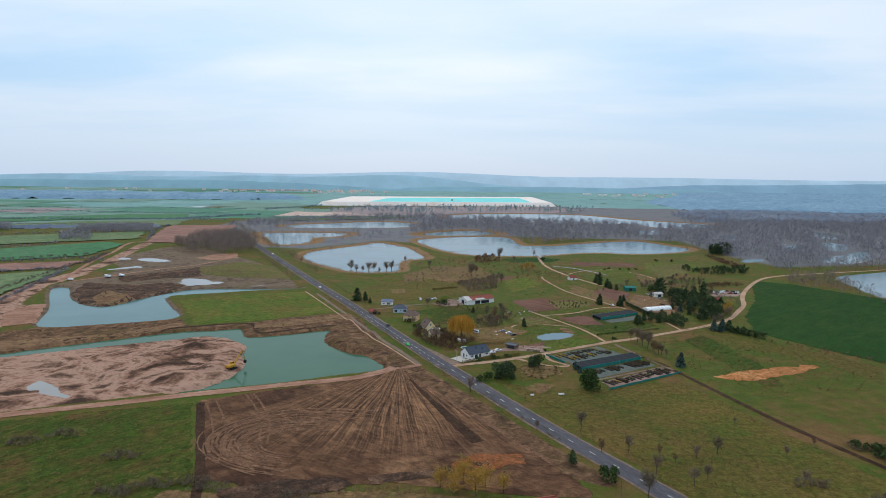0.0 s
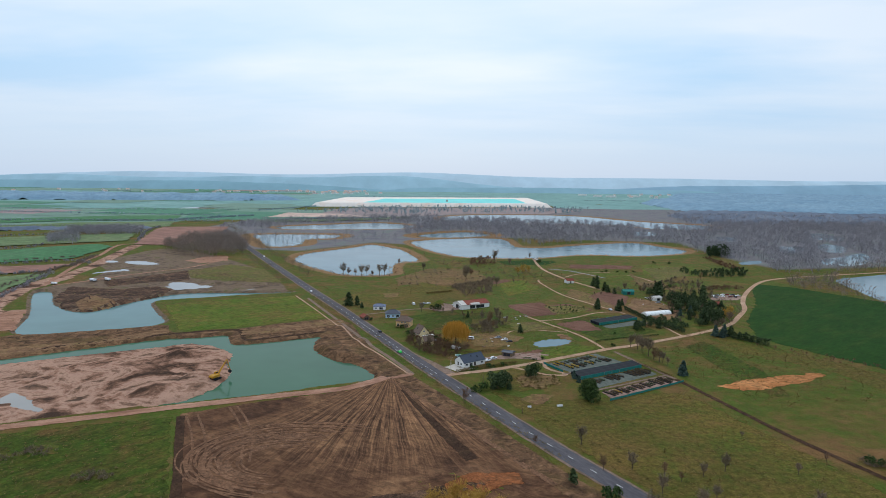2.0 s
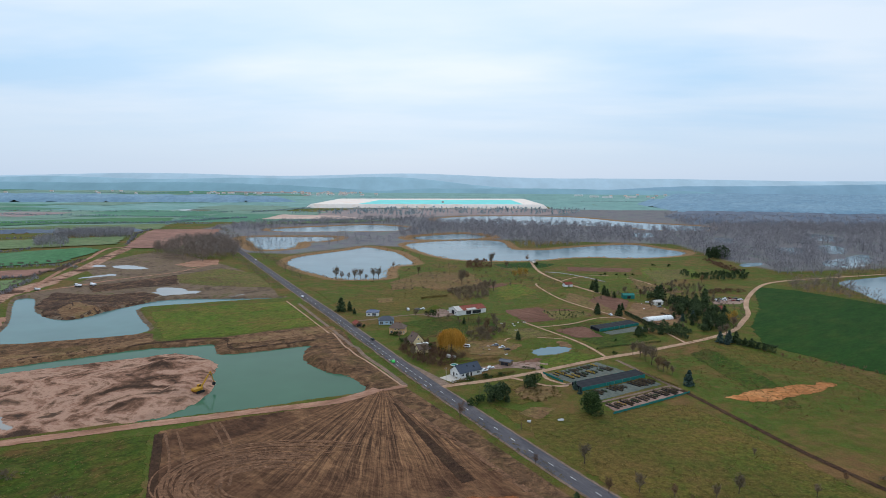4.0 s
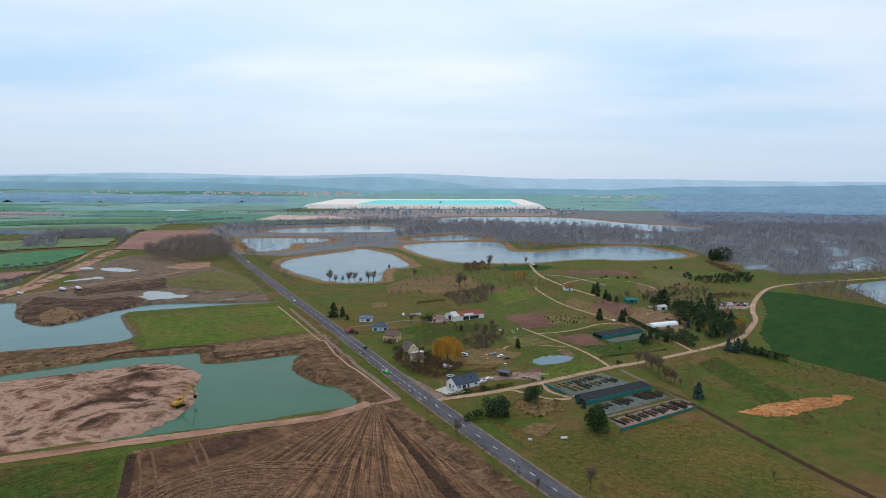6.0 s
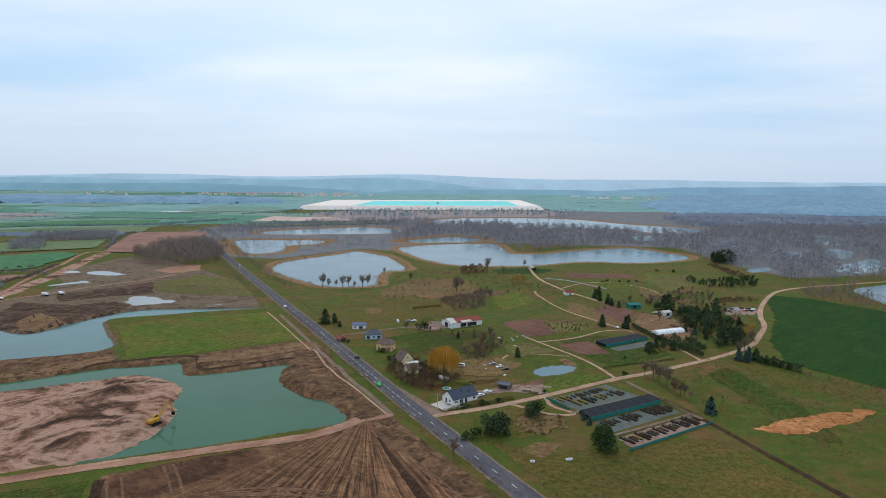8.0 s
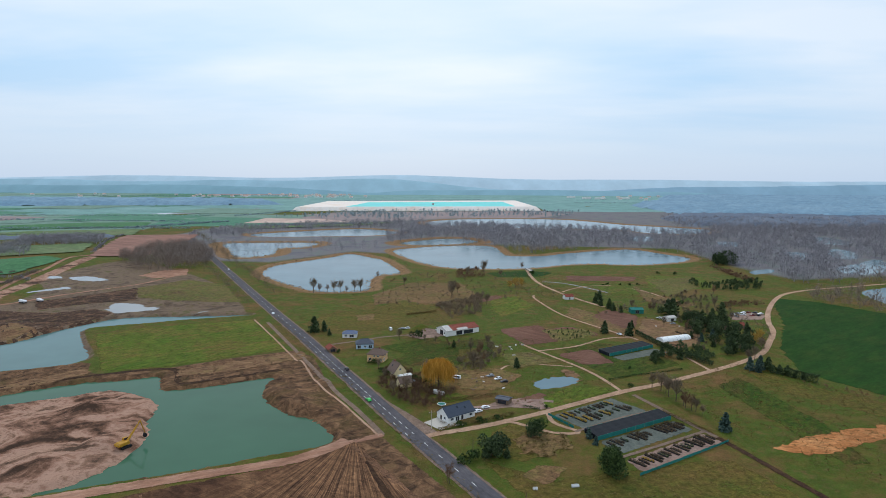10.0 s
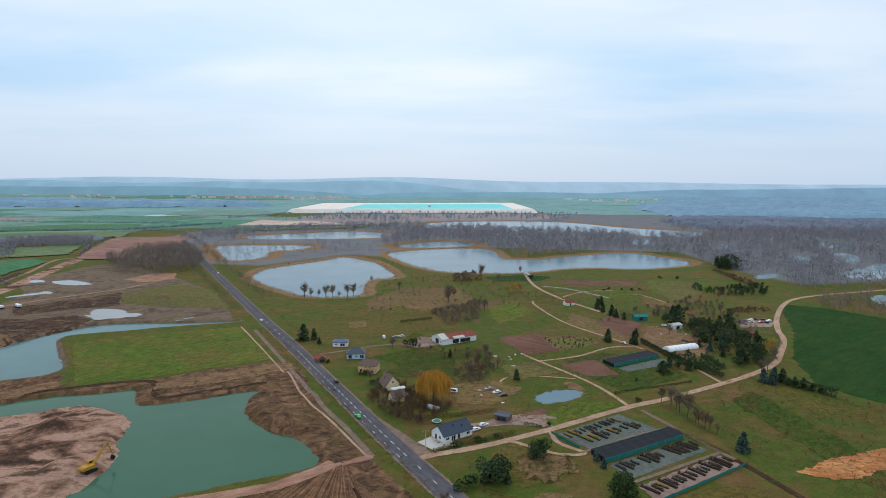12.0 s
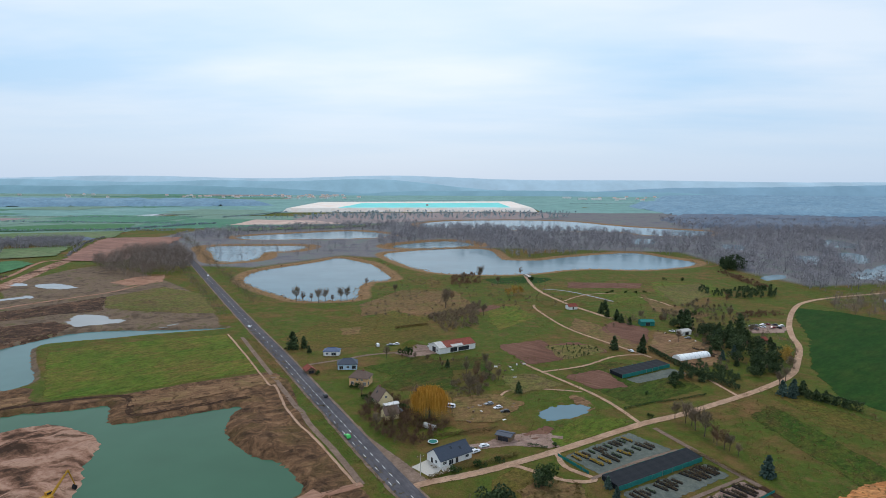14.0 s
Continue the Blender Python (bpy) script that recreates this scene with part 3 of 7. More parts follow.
PIT_SAND = rounded([(-250, 160), (-217, 186), (-181, 213), (-128, 246), (-118, 253), (-104, 249), (-95, 241), (-86, 218), (-85, 198), (-97, 186), (-137, 165), (-160, 152), (-240, 110)])
PIT_EDGE = np.array([(-225, 240), (-232, 272), (-254, 310), (-272, 352), (-276, 400), (-288, 450), (-318, 540), (-330, 580)]) * U
EARTHWORK = rounded([(-250, 190), (-215, 235), (-198, 258), (-171, 267), (-146, 281), (-140, 276), (-133, 268), (-112, 275), (-71, 301), (-55, 280), (-45, 255), (-24, 221), (1, 184), (20, 154), (31, 138), (21, 140), (-2, 168), (-34, 217), (-38, 212), (-50, 226), (-66, 238), (-76, 256), (-74, 270), (-99, 254), (-110, 268), (-137, 257), (-170, 231), (-222, 191)], 2)
MUDFLAT = rounded([(-262, 352), (-229, 322), (-210, 306), (-193, 306), (-181, 341), (-140, 363), (-115, 368), (-150, 430), (-180, 470), (-230, 520), (-290, 560), (-295, 470), (-266, 430), (-255, 390)], 3)
MOUNDS = [  # x, y, radius, height
    (-95, 212, 7, 3.2), (-115, 236, 6, 2.4), (-108, 245, 5, 1.5), (-122, 214, 12, 1.6), (-140, 205, 10, 1.4), (-128, 200, 8, 1.5), (-105, 199, 8, 1.6), (-155, 212, 12, 1.4), (-165, 190, 12, 1.6), (-112, 226, 8, 1.3),
    (-214, 332, 12, 2.2), (-198, 326, 12, 2.0), (-206, 322, 9, 1.4), (-222, 275, 14, 2.5), (-236, 285, 10, 2.0), (-60, 252, 8, 1.7), (-54, 245, 9, 1.6), (-48, 240, 8, 1.3), (-48, 262, 7, 1.2),
    (-165, 387, 7, 1.6), (-153, 386, 6, 1.6), (-140, 388, 6, 1.4), (-180, 425, 10, 1.2),
    (-2, 146, 9, 1.4), (6, 143, 7, 1.1), (-12, 143, 10, 1.0), (-75, 131, 6, 0.9), (-108, 152, 6, 0.9), (12, 222, 5, 0.7), (17, 219, 4, 0.6), (-23, 338, 5, 2.4), (-20, 339, 5, 2.2),
]


WAVES = {k: [(r.uniform(0, 6.28), r.uniform(0, 6.28), r.uniform(0.6, 1.6)) for _ in range(7)] for k in (3, 5, 8, 11, 12, 21, 22, 31) for r in (random.Random(k),)}


def wave(x, y, s, seed):
    """Cheap smooth roughness from crossing sine waves."""
    z = np.zeros(np.shape(x))
    for a, p, f in WAVES[seed]:
        z += np.sin((x * math.cos(a) + y * math.sin(a)) * 6.283 * f / s + p)
    return z / 7


def land(x, y):
    """Height of the ground."""
    x, y = np.asarray(x, float), np.asarray(y, float)
    z = 0.25 * wave(x, y, 90, 3) * np.clip((y - 90) / 90, 0, 1)
    road = line_distance(x, y, ROAD)
    z *= np.clip((road - 6) / 14, 0, 1)
    rough = np.zeros(x.shape)
    for poly, amp, s in ((PIT_SAND, 0.8, 11), (MUDFLAT, 0.3, 12), (EARTHWORK, 0.4, 5.5)):
        d = depth_near(x, y, poly, 12)
        rough += np.clip(d / 5 + 0.2, 0, 1) * amp * (wave(x, y, s, 11) + 0.7 * wave(x, y, s * 0.4, 12))
    for poly in PUDDLES:
        rough *= np.clip(-depth_near(x, y, poly, 12) / 6, 0, 1)
    lumpy = 1 + 0.15 * wave(x, y, 3.0, 5)
    for mx, my, r, h in (np.array(MOUNDS) * (U, U, U, 1.3)):
        q = ((x - mx) ** 2 + (y - my) ** 2) / (r * r)
        rough += h * np.clip(1 - np.sqrt(q), 0, 1) ** 0.9 * lumpy
    z = z + rough
    shore = 0.6 * wave(x, y, 7, 21) + 0.35 * wave(x, y, 2.6, 22)
    soft = 1.4 * wave(x, y, 8, 31)
    for name, poly, level, slope, *_ in WATERS:
        d = depth_near(x, y, poly, 12)
        edge = d + shore * (1 if slope > 0.5 else 2)
        z = np.minimum(z, np.maximum(level - edge * slope, level - 3) + np.where(d < -8, 99, 0))
    for poly in PUDDLES:
        d = depth_near(x, y, poly, 12)
        z = np.where(d > -6, np.minimum(z, np.maximum(0.02 - (d - 2.0 + 1.6 * soft) * 0.06, -0.6)), z)
    return z


def spaced(a, b, step, grow_lo, grow_hi, lo, hi):
    v = list(np.arange(a, b + 0.1, step))
    s = step
    while v[0] > lo:
        s *= grow_lo
        v.insert(0, v[0] - s)
    s = step
    while v[-1] < hi:
        s *= grow_hi
        v.append(v[-1] + s)
    return np.array(v)


def grid_mesh(name, X, Y, Z):
    ny, nx = X.shape
    me = bpy.data.meshes.new(name)
    i = np.arange((ny - 1) * (nx - 1))
    a = (i // (nx - 1)) * nx + i % (nx - 1)
    me.from_pydata(np.stack([X, Y, Z], -1).reshape(-1, 3).tolist(), [], np.stack([a, a + 1, a + nx + 1, a + nx], -1).tolist())
    me.polygons.foreach_set("use_smooth", np.ones(len(me.polygons), bool))
    return me


gx = spaced(-420, 300, 2.2, 1.06, 1.06, -4600, 4600)
gy = np.concatenate([spaced(172, 620, 2.2, 1.12, 1.0, -2500, 620), 620 + np.cumsum(np.linspace(2.4, 13, 165))])
tail, s = [gy[-1]], 13.0
while tail[-1] < 4850:
    s *= 1.07
    tail.append(tail[-1] + s)
gy = np.concatenate([gy, tail[1:]])
X, Y = np.meshgrid(gx, gy)
me = grid_mesh("ground", X, Y, land(X, Y))


def soft_mask(values, width):
    return np.clip(0.5 + values / width, 0, 1).ravel()


def put_mask(name, values):
    me.attributes.new(name, "FLOAT", "POINT").data.foreach_set("value", values.astype(np.float32))


sand_side = np.where(Y < 465, 22.0, np.where(Y < 620, 12.0, 8.0)) - line_distance(X, Y, PIT_EDGE)
put_mask("sand", np.maximum(soft_mask(depth_near(X, Y, PIT_SAND), 5), soft_mask(sand_side, 12)))
put_mask("soil", np.maximum(soft_mask(depth_near(X, Y, EARTHWORK), 3), soft_mask(depth_near(X, Y, POND_GREEN) + 2.6, 3)))
put_mask("mud", np.maximum(soft_mask(depth_near(X, Y, MUDFLAT), 10), soft_mask(depth_near(X, Y, POND_BLUE) + 3, 4)))
MARSH = np.array([(-360, 720), (-240, 570), (-165, 560), (-110, 640), (-55, 620), (-30, 720), (210, 690), (215, 560), (230, 500), (420, 555), (620, 600), (1300, 900), (1800, 1500), (300, 1500), (-340, 1150)], float) * U
put_mask("marsh", soft_mask(depth_near(X, Y, MARSH, 60), 40))
reed_mask = np.zeros(X.size)
for poly, wdt in ((LAKE_NEAR, 12), (LAKE_WIDE, 13), (LAKE_REEDY, 22), (LAKE_STRIP, 18), (LAKE_CUT, 25), (LAKE_FAR, 22)):
    reed_mask = np.maximum(reed_mask, soft_mask(depth_near(X, Y, poly) + wdt, 8))
put_mask("reed", reed_mask)
ground = tagged(new("ground", me), "grassy valley floor with worked gravel pits and meadows", "ground", kind="structure")
me.materials.append(M["ground"])

for name, poly, level, slope, key, label in WATERS:
    lo, hi = poly.min(0) - 8, poly.max(0) + 8
    wx = np.linspace(lo[0], hi[0], 40)
    wy = np.linspace(lo[1], hi[1], 40)
    WX, WY = np.meshgrid(wx, wy)
    wme = grid_mesh(name, WX, WY, np.full(WX.shape, level))
    keep = depth_near(WX, WY, poly, 40).ravel() > -14 - 0.02 * (hi - lo).max()
    bm = bmesh.new()
    bm.from_mesh(wme)
    bm.verts.ensure_lookup_table()
    bmesh.ops.delete(bm, geom=[v for v, k in zip(list(bm.verts), keep) if not k], context="VERTS")
    bm.to_mesh(wme)
    bm.free()
    wme.materials.append(M[key])
    tagged(new("water_" + name, wme), label, "water", kind="structure")
for poly in PUDDLES:
    lo, hi = poly.min(0) - 4, poly.max(0) + 4
    WX, WY = np.meshgrid(np.linspace(lo[0], hi[0], 40), np.linspace(lo[1], hi[1], 40))
    wme = grid_mesh("puddle", WX, WY, np.full(WX.shape, -0.09))
    keep = depth_near(WX, WY, poly, 40).ravel() > -1.5
    bm = bmesh.new()
    bm.from_mesh(wme)
    bmesh.ops.delete(bm, geom=[v for v, k in zip(list(bm.verts), keep) if not k], context="VERTS")
    bm.to_mesh(wme)
    bm.free()
    wme.materials.append(M["puddle"])
    tagged(new("puddle", wme), "pale shallow puddle on bare quarry ground", "puddle", "quarry puddles")


# ---------- sheets that lie on the ground: fields, tracks, the road ----------
from mathutils.geometry import delaunay_2d_cdt


def sheet(name, outline, key, label, category, lift=0.07, step=4.0, ragged=0.5, kind="structure"):
    """A patch of other ground cover, laid on the land."""
    pts = []
    outline = np.array(outline, float) * U
    for (ax, ay), (bx, by) in zip(outline, np.roll(outline, -1, axis=0)):
        L = math.hypot(bx - ax, by - ay)
        k = max(1, int(L / max(step * 0.5, 1.0)))
        for j in range(k):
            x, y = ax + (bx - ax) * j / k, ay + (by - ay) * j / k
            v = noise.noise_vector((x * 0.15, y * 0.15, 3.3))
            w = noise.noise_vector((x * 0.6, y * 0.6, 7.3))
            pts.append((x + ragged * (2 * v.x + w.x), y + ragged * (2 * v.y + w.y)))
    o = np.array(pts)
    lo, hi = o.min(0), o.max(0)
    gxx, gyy = np.meshgrid(np.arange(lo[0], hi[0], step), np.arange(lo[1], hi[1], step))
    d = inside_depth(gxx.ravel(), gyy.ravel(), o)
    inner = [(a, b) for a, b, k in zip(gxx.ravel(), gyy.ravel(), d) if k > step * 0.4]
    n = len(pts)
    vs = [Vector(p) for p in pts + inner]
    v, e, f, *_ = delaunay_2d_cdt(vs, [], [list(range(n))], 1, 1e-4)
    xs, ys = np.array([p.x for p in v]), np.array([p.y for p in v])
    z = land(xs, ys) + lift
    sme = bpy.data.meshes.new(name)
    sme.from_pydata([(a, b, c) for a, b, c in zip(xs, ys, z)], [], [list(t) for t in f])
    sme.polygons.foreach_set("use_smooth", np.ones(len(sme.polygons), bool))
    fade = np.clip(1 - inside_depth(xs, ys, o) / (0.7 * step), 0, 1) * (step < 20)
    sme.attributes.new("fade", "FLOAT", "POINT").data.foreach_set("value", fade.astype(np.float32))
    sme.materials.append(M[key])
    sme.update()
    if len(sme.polygons) and sme.polygons[0].normal.z < 0:
        sme.flip_normals()
    return tagged(new(name, sme), label, category, kind=kind)


def ribbon(name, line, width, key, label, category, lift=0.1, ragged=0.3, kind="structure", smooth=5, crown=0.0):
    """A track, lane or road along a line."""
    c = rounded(line, smooth, False) if smooth else np.array(line, float)
    fine = [c[0]]
    for a, b in zip(c[:-1], c[1:]):
        k = max(1, int(np.hypot(*(b - a)) / 2.5))
        fine += [a + (b - a) * (j + 1) / k for j in range(k)]
    c = np.array(fine)
    t = np.gradient(c, axis=0)
    t /= np.maximum(np.hypot(t[:, 0], t[:, 1])[:, None], 1e-6)
    side = np.stack([-t[:, 1], t[:, 0]], 1)
    rows = []
    wd = width if callable(width) else (lambda i: width)
    for k in np.linspace(-0.5, 0.5, 5):
        jit = np.array([noise.noise((p[0] * 0.3, p[1] * 0.3, k * 9)) for p in c]) * ragged * (1 if abs(k) > 0.4 else 0)
        w = np.array([wd(i / max(1, len(c) - 1)) for i in range(len(c))])
        q = c + side * (k * w * 1.12 + jit * np.sign(k))[:, None]
        rows.append(np.stack([q[:, 0], q[:, 1], land(q[:, 0], q[:, 1]) + lift + crown * (1 - 4 * k * k)], 1))
    A = np.stack(rows)
    rme = grid_mesh(name, A[:, :, 0], A[:, :, 1], A[:, :, 2])
    if not name.startswith(("road", "drain")):
        fade = np.zeros(A.shape[:2], np.float32)
        fade[0], fade[-1] = 1.0, 1.0
        rme.attributes.new("fade", "FLOAT", "POINT").data.foreach_set("value", fade.ravel())
    rme.materials.append(M[key])
    rme.update()
    if rme.polygons[0].normal.z < 0:
        rme.flip_normals()
    return tagged(new(name, rme), label, category, kind=kind)


FAN = [(-87, 179), (-65, 192), (-43, 203), (-36, 214), (-29, 217), (-20, 203), (1, 171), (20, 143), (27, 131), (10, 130), (-20, 133), (-50, 128), (-64, 131)]
sheet("worked_field", FAN, "fan", "brown earth field marked by fanning wheel tracks", "field", 0.10, 3.0, 0.4)
sheet("field_bank", [(-71, 127), (-50, 127), (-20, 132), (10, 129), (30, 127), (40, 90), (-70, 80)], "scrub", "rough scrubby field margin", "field", 0.06, 5)
sheet("grass_field_square", [(-167, 321), (-149, 337), (-106, 355), (-73, 303), (-112, 276), (-133, 270)], "lush", "square bright green grass field between ponds", "field", 0.09)
sheet("grass_field_south", [(-170, 140), (-136, 158), (-108, 170), (-87, 178), (-64, 131), (-60, 80), (-160, 60)], "pasture", "green grass field beside brown worked earth", "field", 0.05)
sheet("wheat_field_east", [(180, 431), (201, 420), (234, 372), (265, 345), (300, 300), (280, 200), (200, 190), (168, 227), (151, 240), (136, 258), (120, 283), (128, 316), (152, 362), (166, 400)], "crop", "smooth bright green winter wheat field", "field", 0.09, 6)
sheet("dry_meadow", [(-1, 213), (19, 199), (67, 213), (76, 190), (93, 148), (110, 110), (80, 60), (60, 105), (42, 138), (24, 166)], "dry", "olive rough meadow beside the road", "field", 0.05, 5)
sheet("straw_patch", [(79, 218), (90, 225), (105, 232), (126, 238), (124, 233), (113, 225), (94, 215), (87, 213)], "straw", "orange straw strewn bare patch", "field", 0.12, 2.5, 1.0)
sheet("strip_field", [(84, 268), (97, 279), (104, 235), (101, 210), (93, 208), (88, 238)], "pasture", "narrow pale grass strip", "field", 0.08)
sheet("rough_strip", [(99, 300), (115, 273), (149, 237), (134, 212), (128, 236), (104, 262)], "dry", "brown weedy fallow strip", "field", 0.06)
sheet("ploughed_plot", [(12, 342), (35, 354), (41, 323), (24, 314)], "plough", "brown ploughed plot", "field", 0.08)
sheet("ploughed_plot_b", [(34, 303), (52, 313), (57, 290), (43, 288)], "plough", "brown dug garden plot", "field", 0.08)
sheet("stubble_plot", [(36, 342), (49, 351), (62, 335), (44, 326)], "plough", "reddish brown bare plot", "field", 0.08)
sheet("green_plot", [(9, 419), (31, 428), (37, 395), (15, 365)], "lush", "bright green pasture plot", "field", 0.08)
sheet("green_plot_b", [(37, 312), (57, 322), (76, 313), (82, 291), (53, 271), (44, 286)], "pasture", "green nursery lawn", "field", 0.05)
sheet("brown_plot_c", [(69, 506), (122, 505), (114, 484), (66, 483)], "plough", "brown ploughed plot near the lake", "field", 0.08)
sheet("green_plot_c", [(127, 512), (168, 505), (160, 455), (115, 458)], "lush", "green pasture near the lake", "field", 0.08)
sheet("green_plot_d", [(11, 515), (44, 529), (64, 520), (52, 500), (20, 495)], "crop", "green pasture by the lake shore", "field", 0.08)
sheet("long_pasture", [(-82, 346), (-70, 378), (-20, 388), (-8, 352), (-40, 336), (-60, 332)], "dry", "long olive pasture strip", "field", 0.05)
sheet("fallow_strip", [(-59, 369), (-38, 376), (-33, 362), (-55, 354)], "scrub", "brown fallow strip", "field", 0.09)
sheet("scrub_plot", [(-40, 400), (0, 395), (8, 420), (-5, 470), (-40, 470), (-60, 420)], "scrub", "brown scrubby wasteland", "field", 0.05)
sheet("farm_pasture", [(-32, 282), (-20, 318), (8, 326), (12, 300), (-2, 285)], "pasture", "green orchard grass", "field", 0.05)
sheet("lawn", [(28, 255), (47, 264), (52, 262), (30, 245), (20, 249)], "lush", "green lawn beside the lane", "field", 0.06)
sheet("yard_earth", [(10, 250), (22, 254), (30, 248), (24, 242), (12, 243), (4, 240), (3, 243)], "yard", "earthen parking yard", "yard", 0.10, 2)
sheet("farm_yard", [(-30, 329), (-15, 340), (-10, 328), (-21, 322)], "yard", "pinkish gravel farm yard", "yard", 0.12, 2)
sheet("junk_yard", [(131, 368), (134, 379), (150, 388), (156, 381), (147, 370)], "yard", "gravel yard with scrapped vehicles", "yard", 0.12, 2)
sheet("nursery_yard", [(78, 345), (88, 372), (100, 362), (108, 340), (96, 318), (86, 312), (80, 324)], "banktop", "trodden tan nursery yard", "yard", 0.12, 3)
sheet("nursery_soil", [(70, 345), (62, 372), (74, 392), (88, 376), (80, 350)], "plough", "brown nursery soil beds", "field", 0.11, 3)
sheet("spoil_earth", [(6, 224), (14, 233), (24, 228), (26, 215), (14, 206), (6, 212)], "dry", "bare trampled garden earth", "field", 0.08, 2)

# garden plots and fallow strips between the hamlet and the lakes
sheet("garden_plot", [(27.4, 339), (44.7, 350), (53.1, 349), (34.2, 336)], "plough", "tan dug garden plot", "field", 0.09, 4, 0.7)
sheet("garden_plot", [(9.5, 391), (32.9, 411), (39.7, 398), (13.3, 379)], "lush", "bright green grass plot", "field", 0.10, 4, 0.7)
sheet("garden_plot", [(3.9, 415), (17, 430), (21.3, 420), (8.3, 402)], "plough", "reddish brown dug plot", "field", 0.10, 4, 0.7)
sheet("garden_plot", [(55.4, 399), (66.4, 380), (76.3, 339), (63, 338), (48.6, 375)], "scrub", "brown nursery soil plot", "field", 0.11, 4, 0.7)
sheet("garden_plot", [(-57.1, 415), (-33.7, 433), (-20.1, 425), (-36.7, 401), (-53.3, 392)], "scrub", "brown weedy fallow plot", "field", 0.11, 4, 0.7)
sheet("garden_plot", [(-37.6, 409), (-15.1, 389), (-23.4, 352), (-44.9, 342), (-52.4, 387)], "dry", "olive pasture behind the bungalow", "field", 0.12, 4, 0.7)
sheet("garden_plot", [(32.5, 343), (54, 347), (59.8, 334), (37.6, 320)], "olive", "olive grass plot with young shrubs", "field", 0.13, 4, 0.7)
sheet("garden_plot", [(51.2, 457), (70.5, 432), (55, 415), (43.5, 422), (40.9, 442)], "dry", "olive rough grass plot", "field", 0.13, 4, 0.7)
sheet("garden_plot", [(78.3, 463), (104.5, 477), (109.9, 435), (86.9, 433)], "lush", "green grass plot beside conifers", "field", 0.14, 4, 0.7)
sheet("garden_plot", [(123.7, 493), (162.7, 508), (151.8, 464), (117.1, 427)], "olive", "olive meadow behind the nursery", "field", 0.14, 4, 0.7)
sheet("garden_plot", [(108.2, 477), (113.2, 435), (129.3, 406), (118.2, 396), (100.6, 414)], "scrub", "brown scrubby strip", "field", 0.15, 4, 0.7)
sheet("garden_plot", [(12.2, 302), (25, 306), (35.6, 293.1), (26.9, 286.6), (14.9, 280.2)], "olive", "worn garden grass", "field", 0.16, 4, 0.7)
sheet("garden_plot", [(-4.6, 308), (6.2, 312), (10.1, 301), (1.7, 285.1), (-5.2, 290.8)], "dry", "olive garden lawn", "field", 0.16, 4, 0.7)
sheet("garden_plot", [(-39.3, 309), (-14.4, 328), (-4.7, 311), (-20.6, 295)], "pasture", "green orchard lawn", "field", 0.17, 4, 0.7)
sheet("garden_plot", [(-4.9, 279), (9.4, 284.4), (20.9, 275.1), (10, 257.5), (-3.5, 259)], "scrub", "brown cluttered garden earth", "field", 0.17, 4, 0.7)
sheet("garden_plot", [(-13.4, 254.1), (-3.5, 256.8), (2.4, 252.8), (-1.7, 248.1), (-11.7, 242.1)], "lush", "green lawn behind a white house", "field", 0.18, 4, 0.7)
sheet("sand_strip", [(-235.4, 483), (-231.3, 509), (-213.3, 518), (-201.1, 489), (-215.3, 471)], "haul", "pinkish bare sand beside the wood", "field", 0.14, 3, 0.6)
sheet("pit_turf", [(-210.5, 434), (-192.6, 471), (-156.6, 449), (-125.7, 395), (-146.8, 395), (-176.2, 399), (-192.2, 405)], "olive", "sparse olive turf over quarry ground", "field", 0.12, 3, 0.6)
sheet("bank_top", [(-204.1, 232.1), (-197.2, 235.5), (-158.7, 250.7), (-140.7, 274.4), (-134.1, 267.6), (-152.2, 240.5), (-185.4, 221.2), (-191.4, 217.5)], "banktop", "trodden tan bank between two ponds", "bank", 0.16, 3, 0.6)
sheet("bank_top", [(-106.3, 273.3), (-66.6, 302), (-61.5, 291.3), (-82.3, 274.7), (-102.8, 265)], "banktop", "trodden tan bank below a grass field", "bank", 0.16, 3, 0.6)
sheet("dark_heap", [(-58.1, 127.2), (-47.6, 133.3), (-32.6, 136), (-26.7, 133.1), (-30.8, 128.7), (-44, 123.3), (-54.8, 120.1)], "darkheap", "dark turned earth heap along the field", "bank", 0.22, 3, 0.6)
sheet("dark_heap", [(-27.5, 136.7), (-12.2, 140.9), (1.1, 145), (6.4, 142.7), (-9.2, 136.3), (-25.2, 131.7)], "darkheap", "dark turned earth heap along the field", "bank", 0.23, 3, 0.6)
sheet("rusty_weeds", [(-8.3, 143), (-0.3, 149.8), (10.3, 152.7), (11.9, 144.9), (2.4, 139.5), (-6.6, 136.5)], "rust", "rusty dead weeds on turned earth", "bank", 0.26, 3, 0.6)
sheet("bare_mound", [(11.3, 217.6), (17.4, 226.2), (26.6, 225.2), (28.6, 216.3), (20.1, 209.3), (13.5, 211)], "scrub", "bare sandy earth in the meadow", "field", 0.16, 2, 2.0)
sheet("bare_strip", [(11.9, 198.4), (17, 206.7), (25.4, 205.2), (19.7, 193.9)], "scrub", "worn tan grass strip", "field", 0.13, 3, 0.6)
sheet("sand_spill", [(-230.3, 275.5), (-235.7, 301), (-227.8, 305), (-203.6, 264.9), (-213.6, 255.3)], "haul", "pinkish sand heap beside the pond", "bank", 0.30, 3, 0.6)
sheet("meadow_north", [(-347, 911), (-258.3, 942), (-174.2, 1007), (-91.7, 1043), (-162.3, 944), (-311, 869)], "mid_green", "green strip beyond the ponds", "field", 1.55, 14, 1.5)

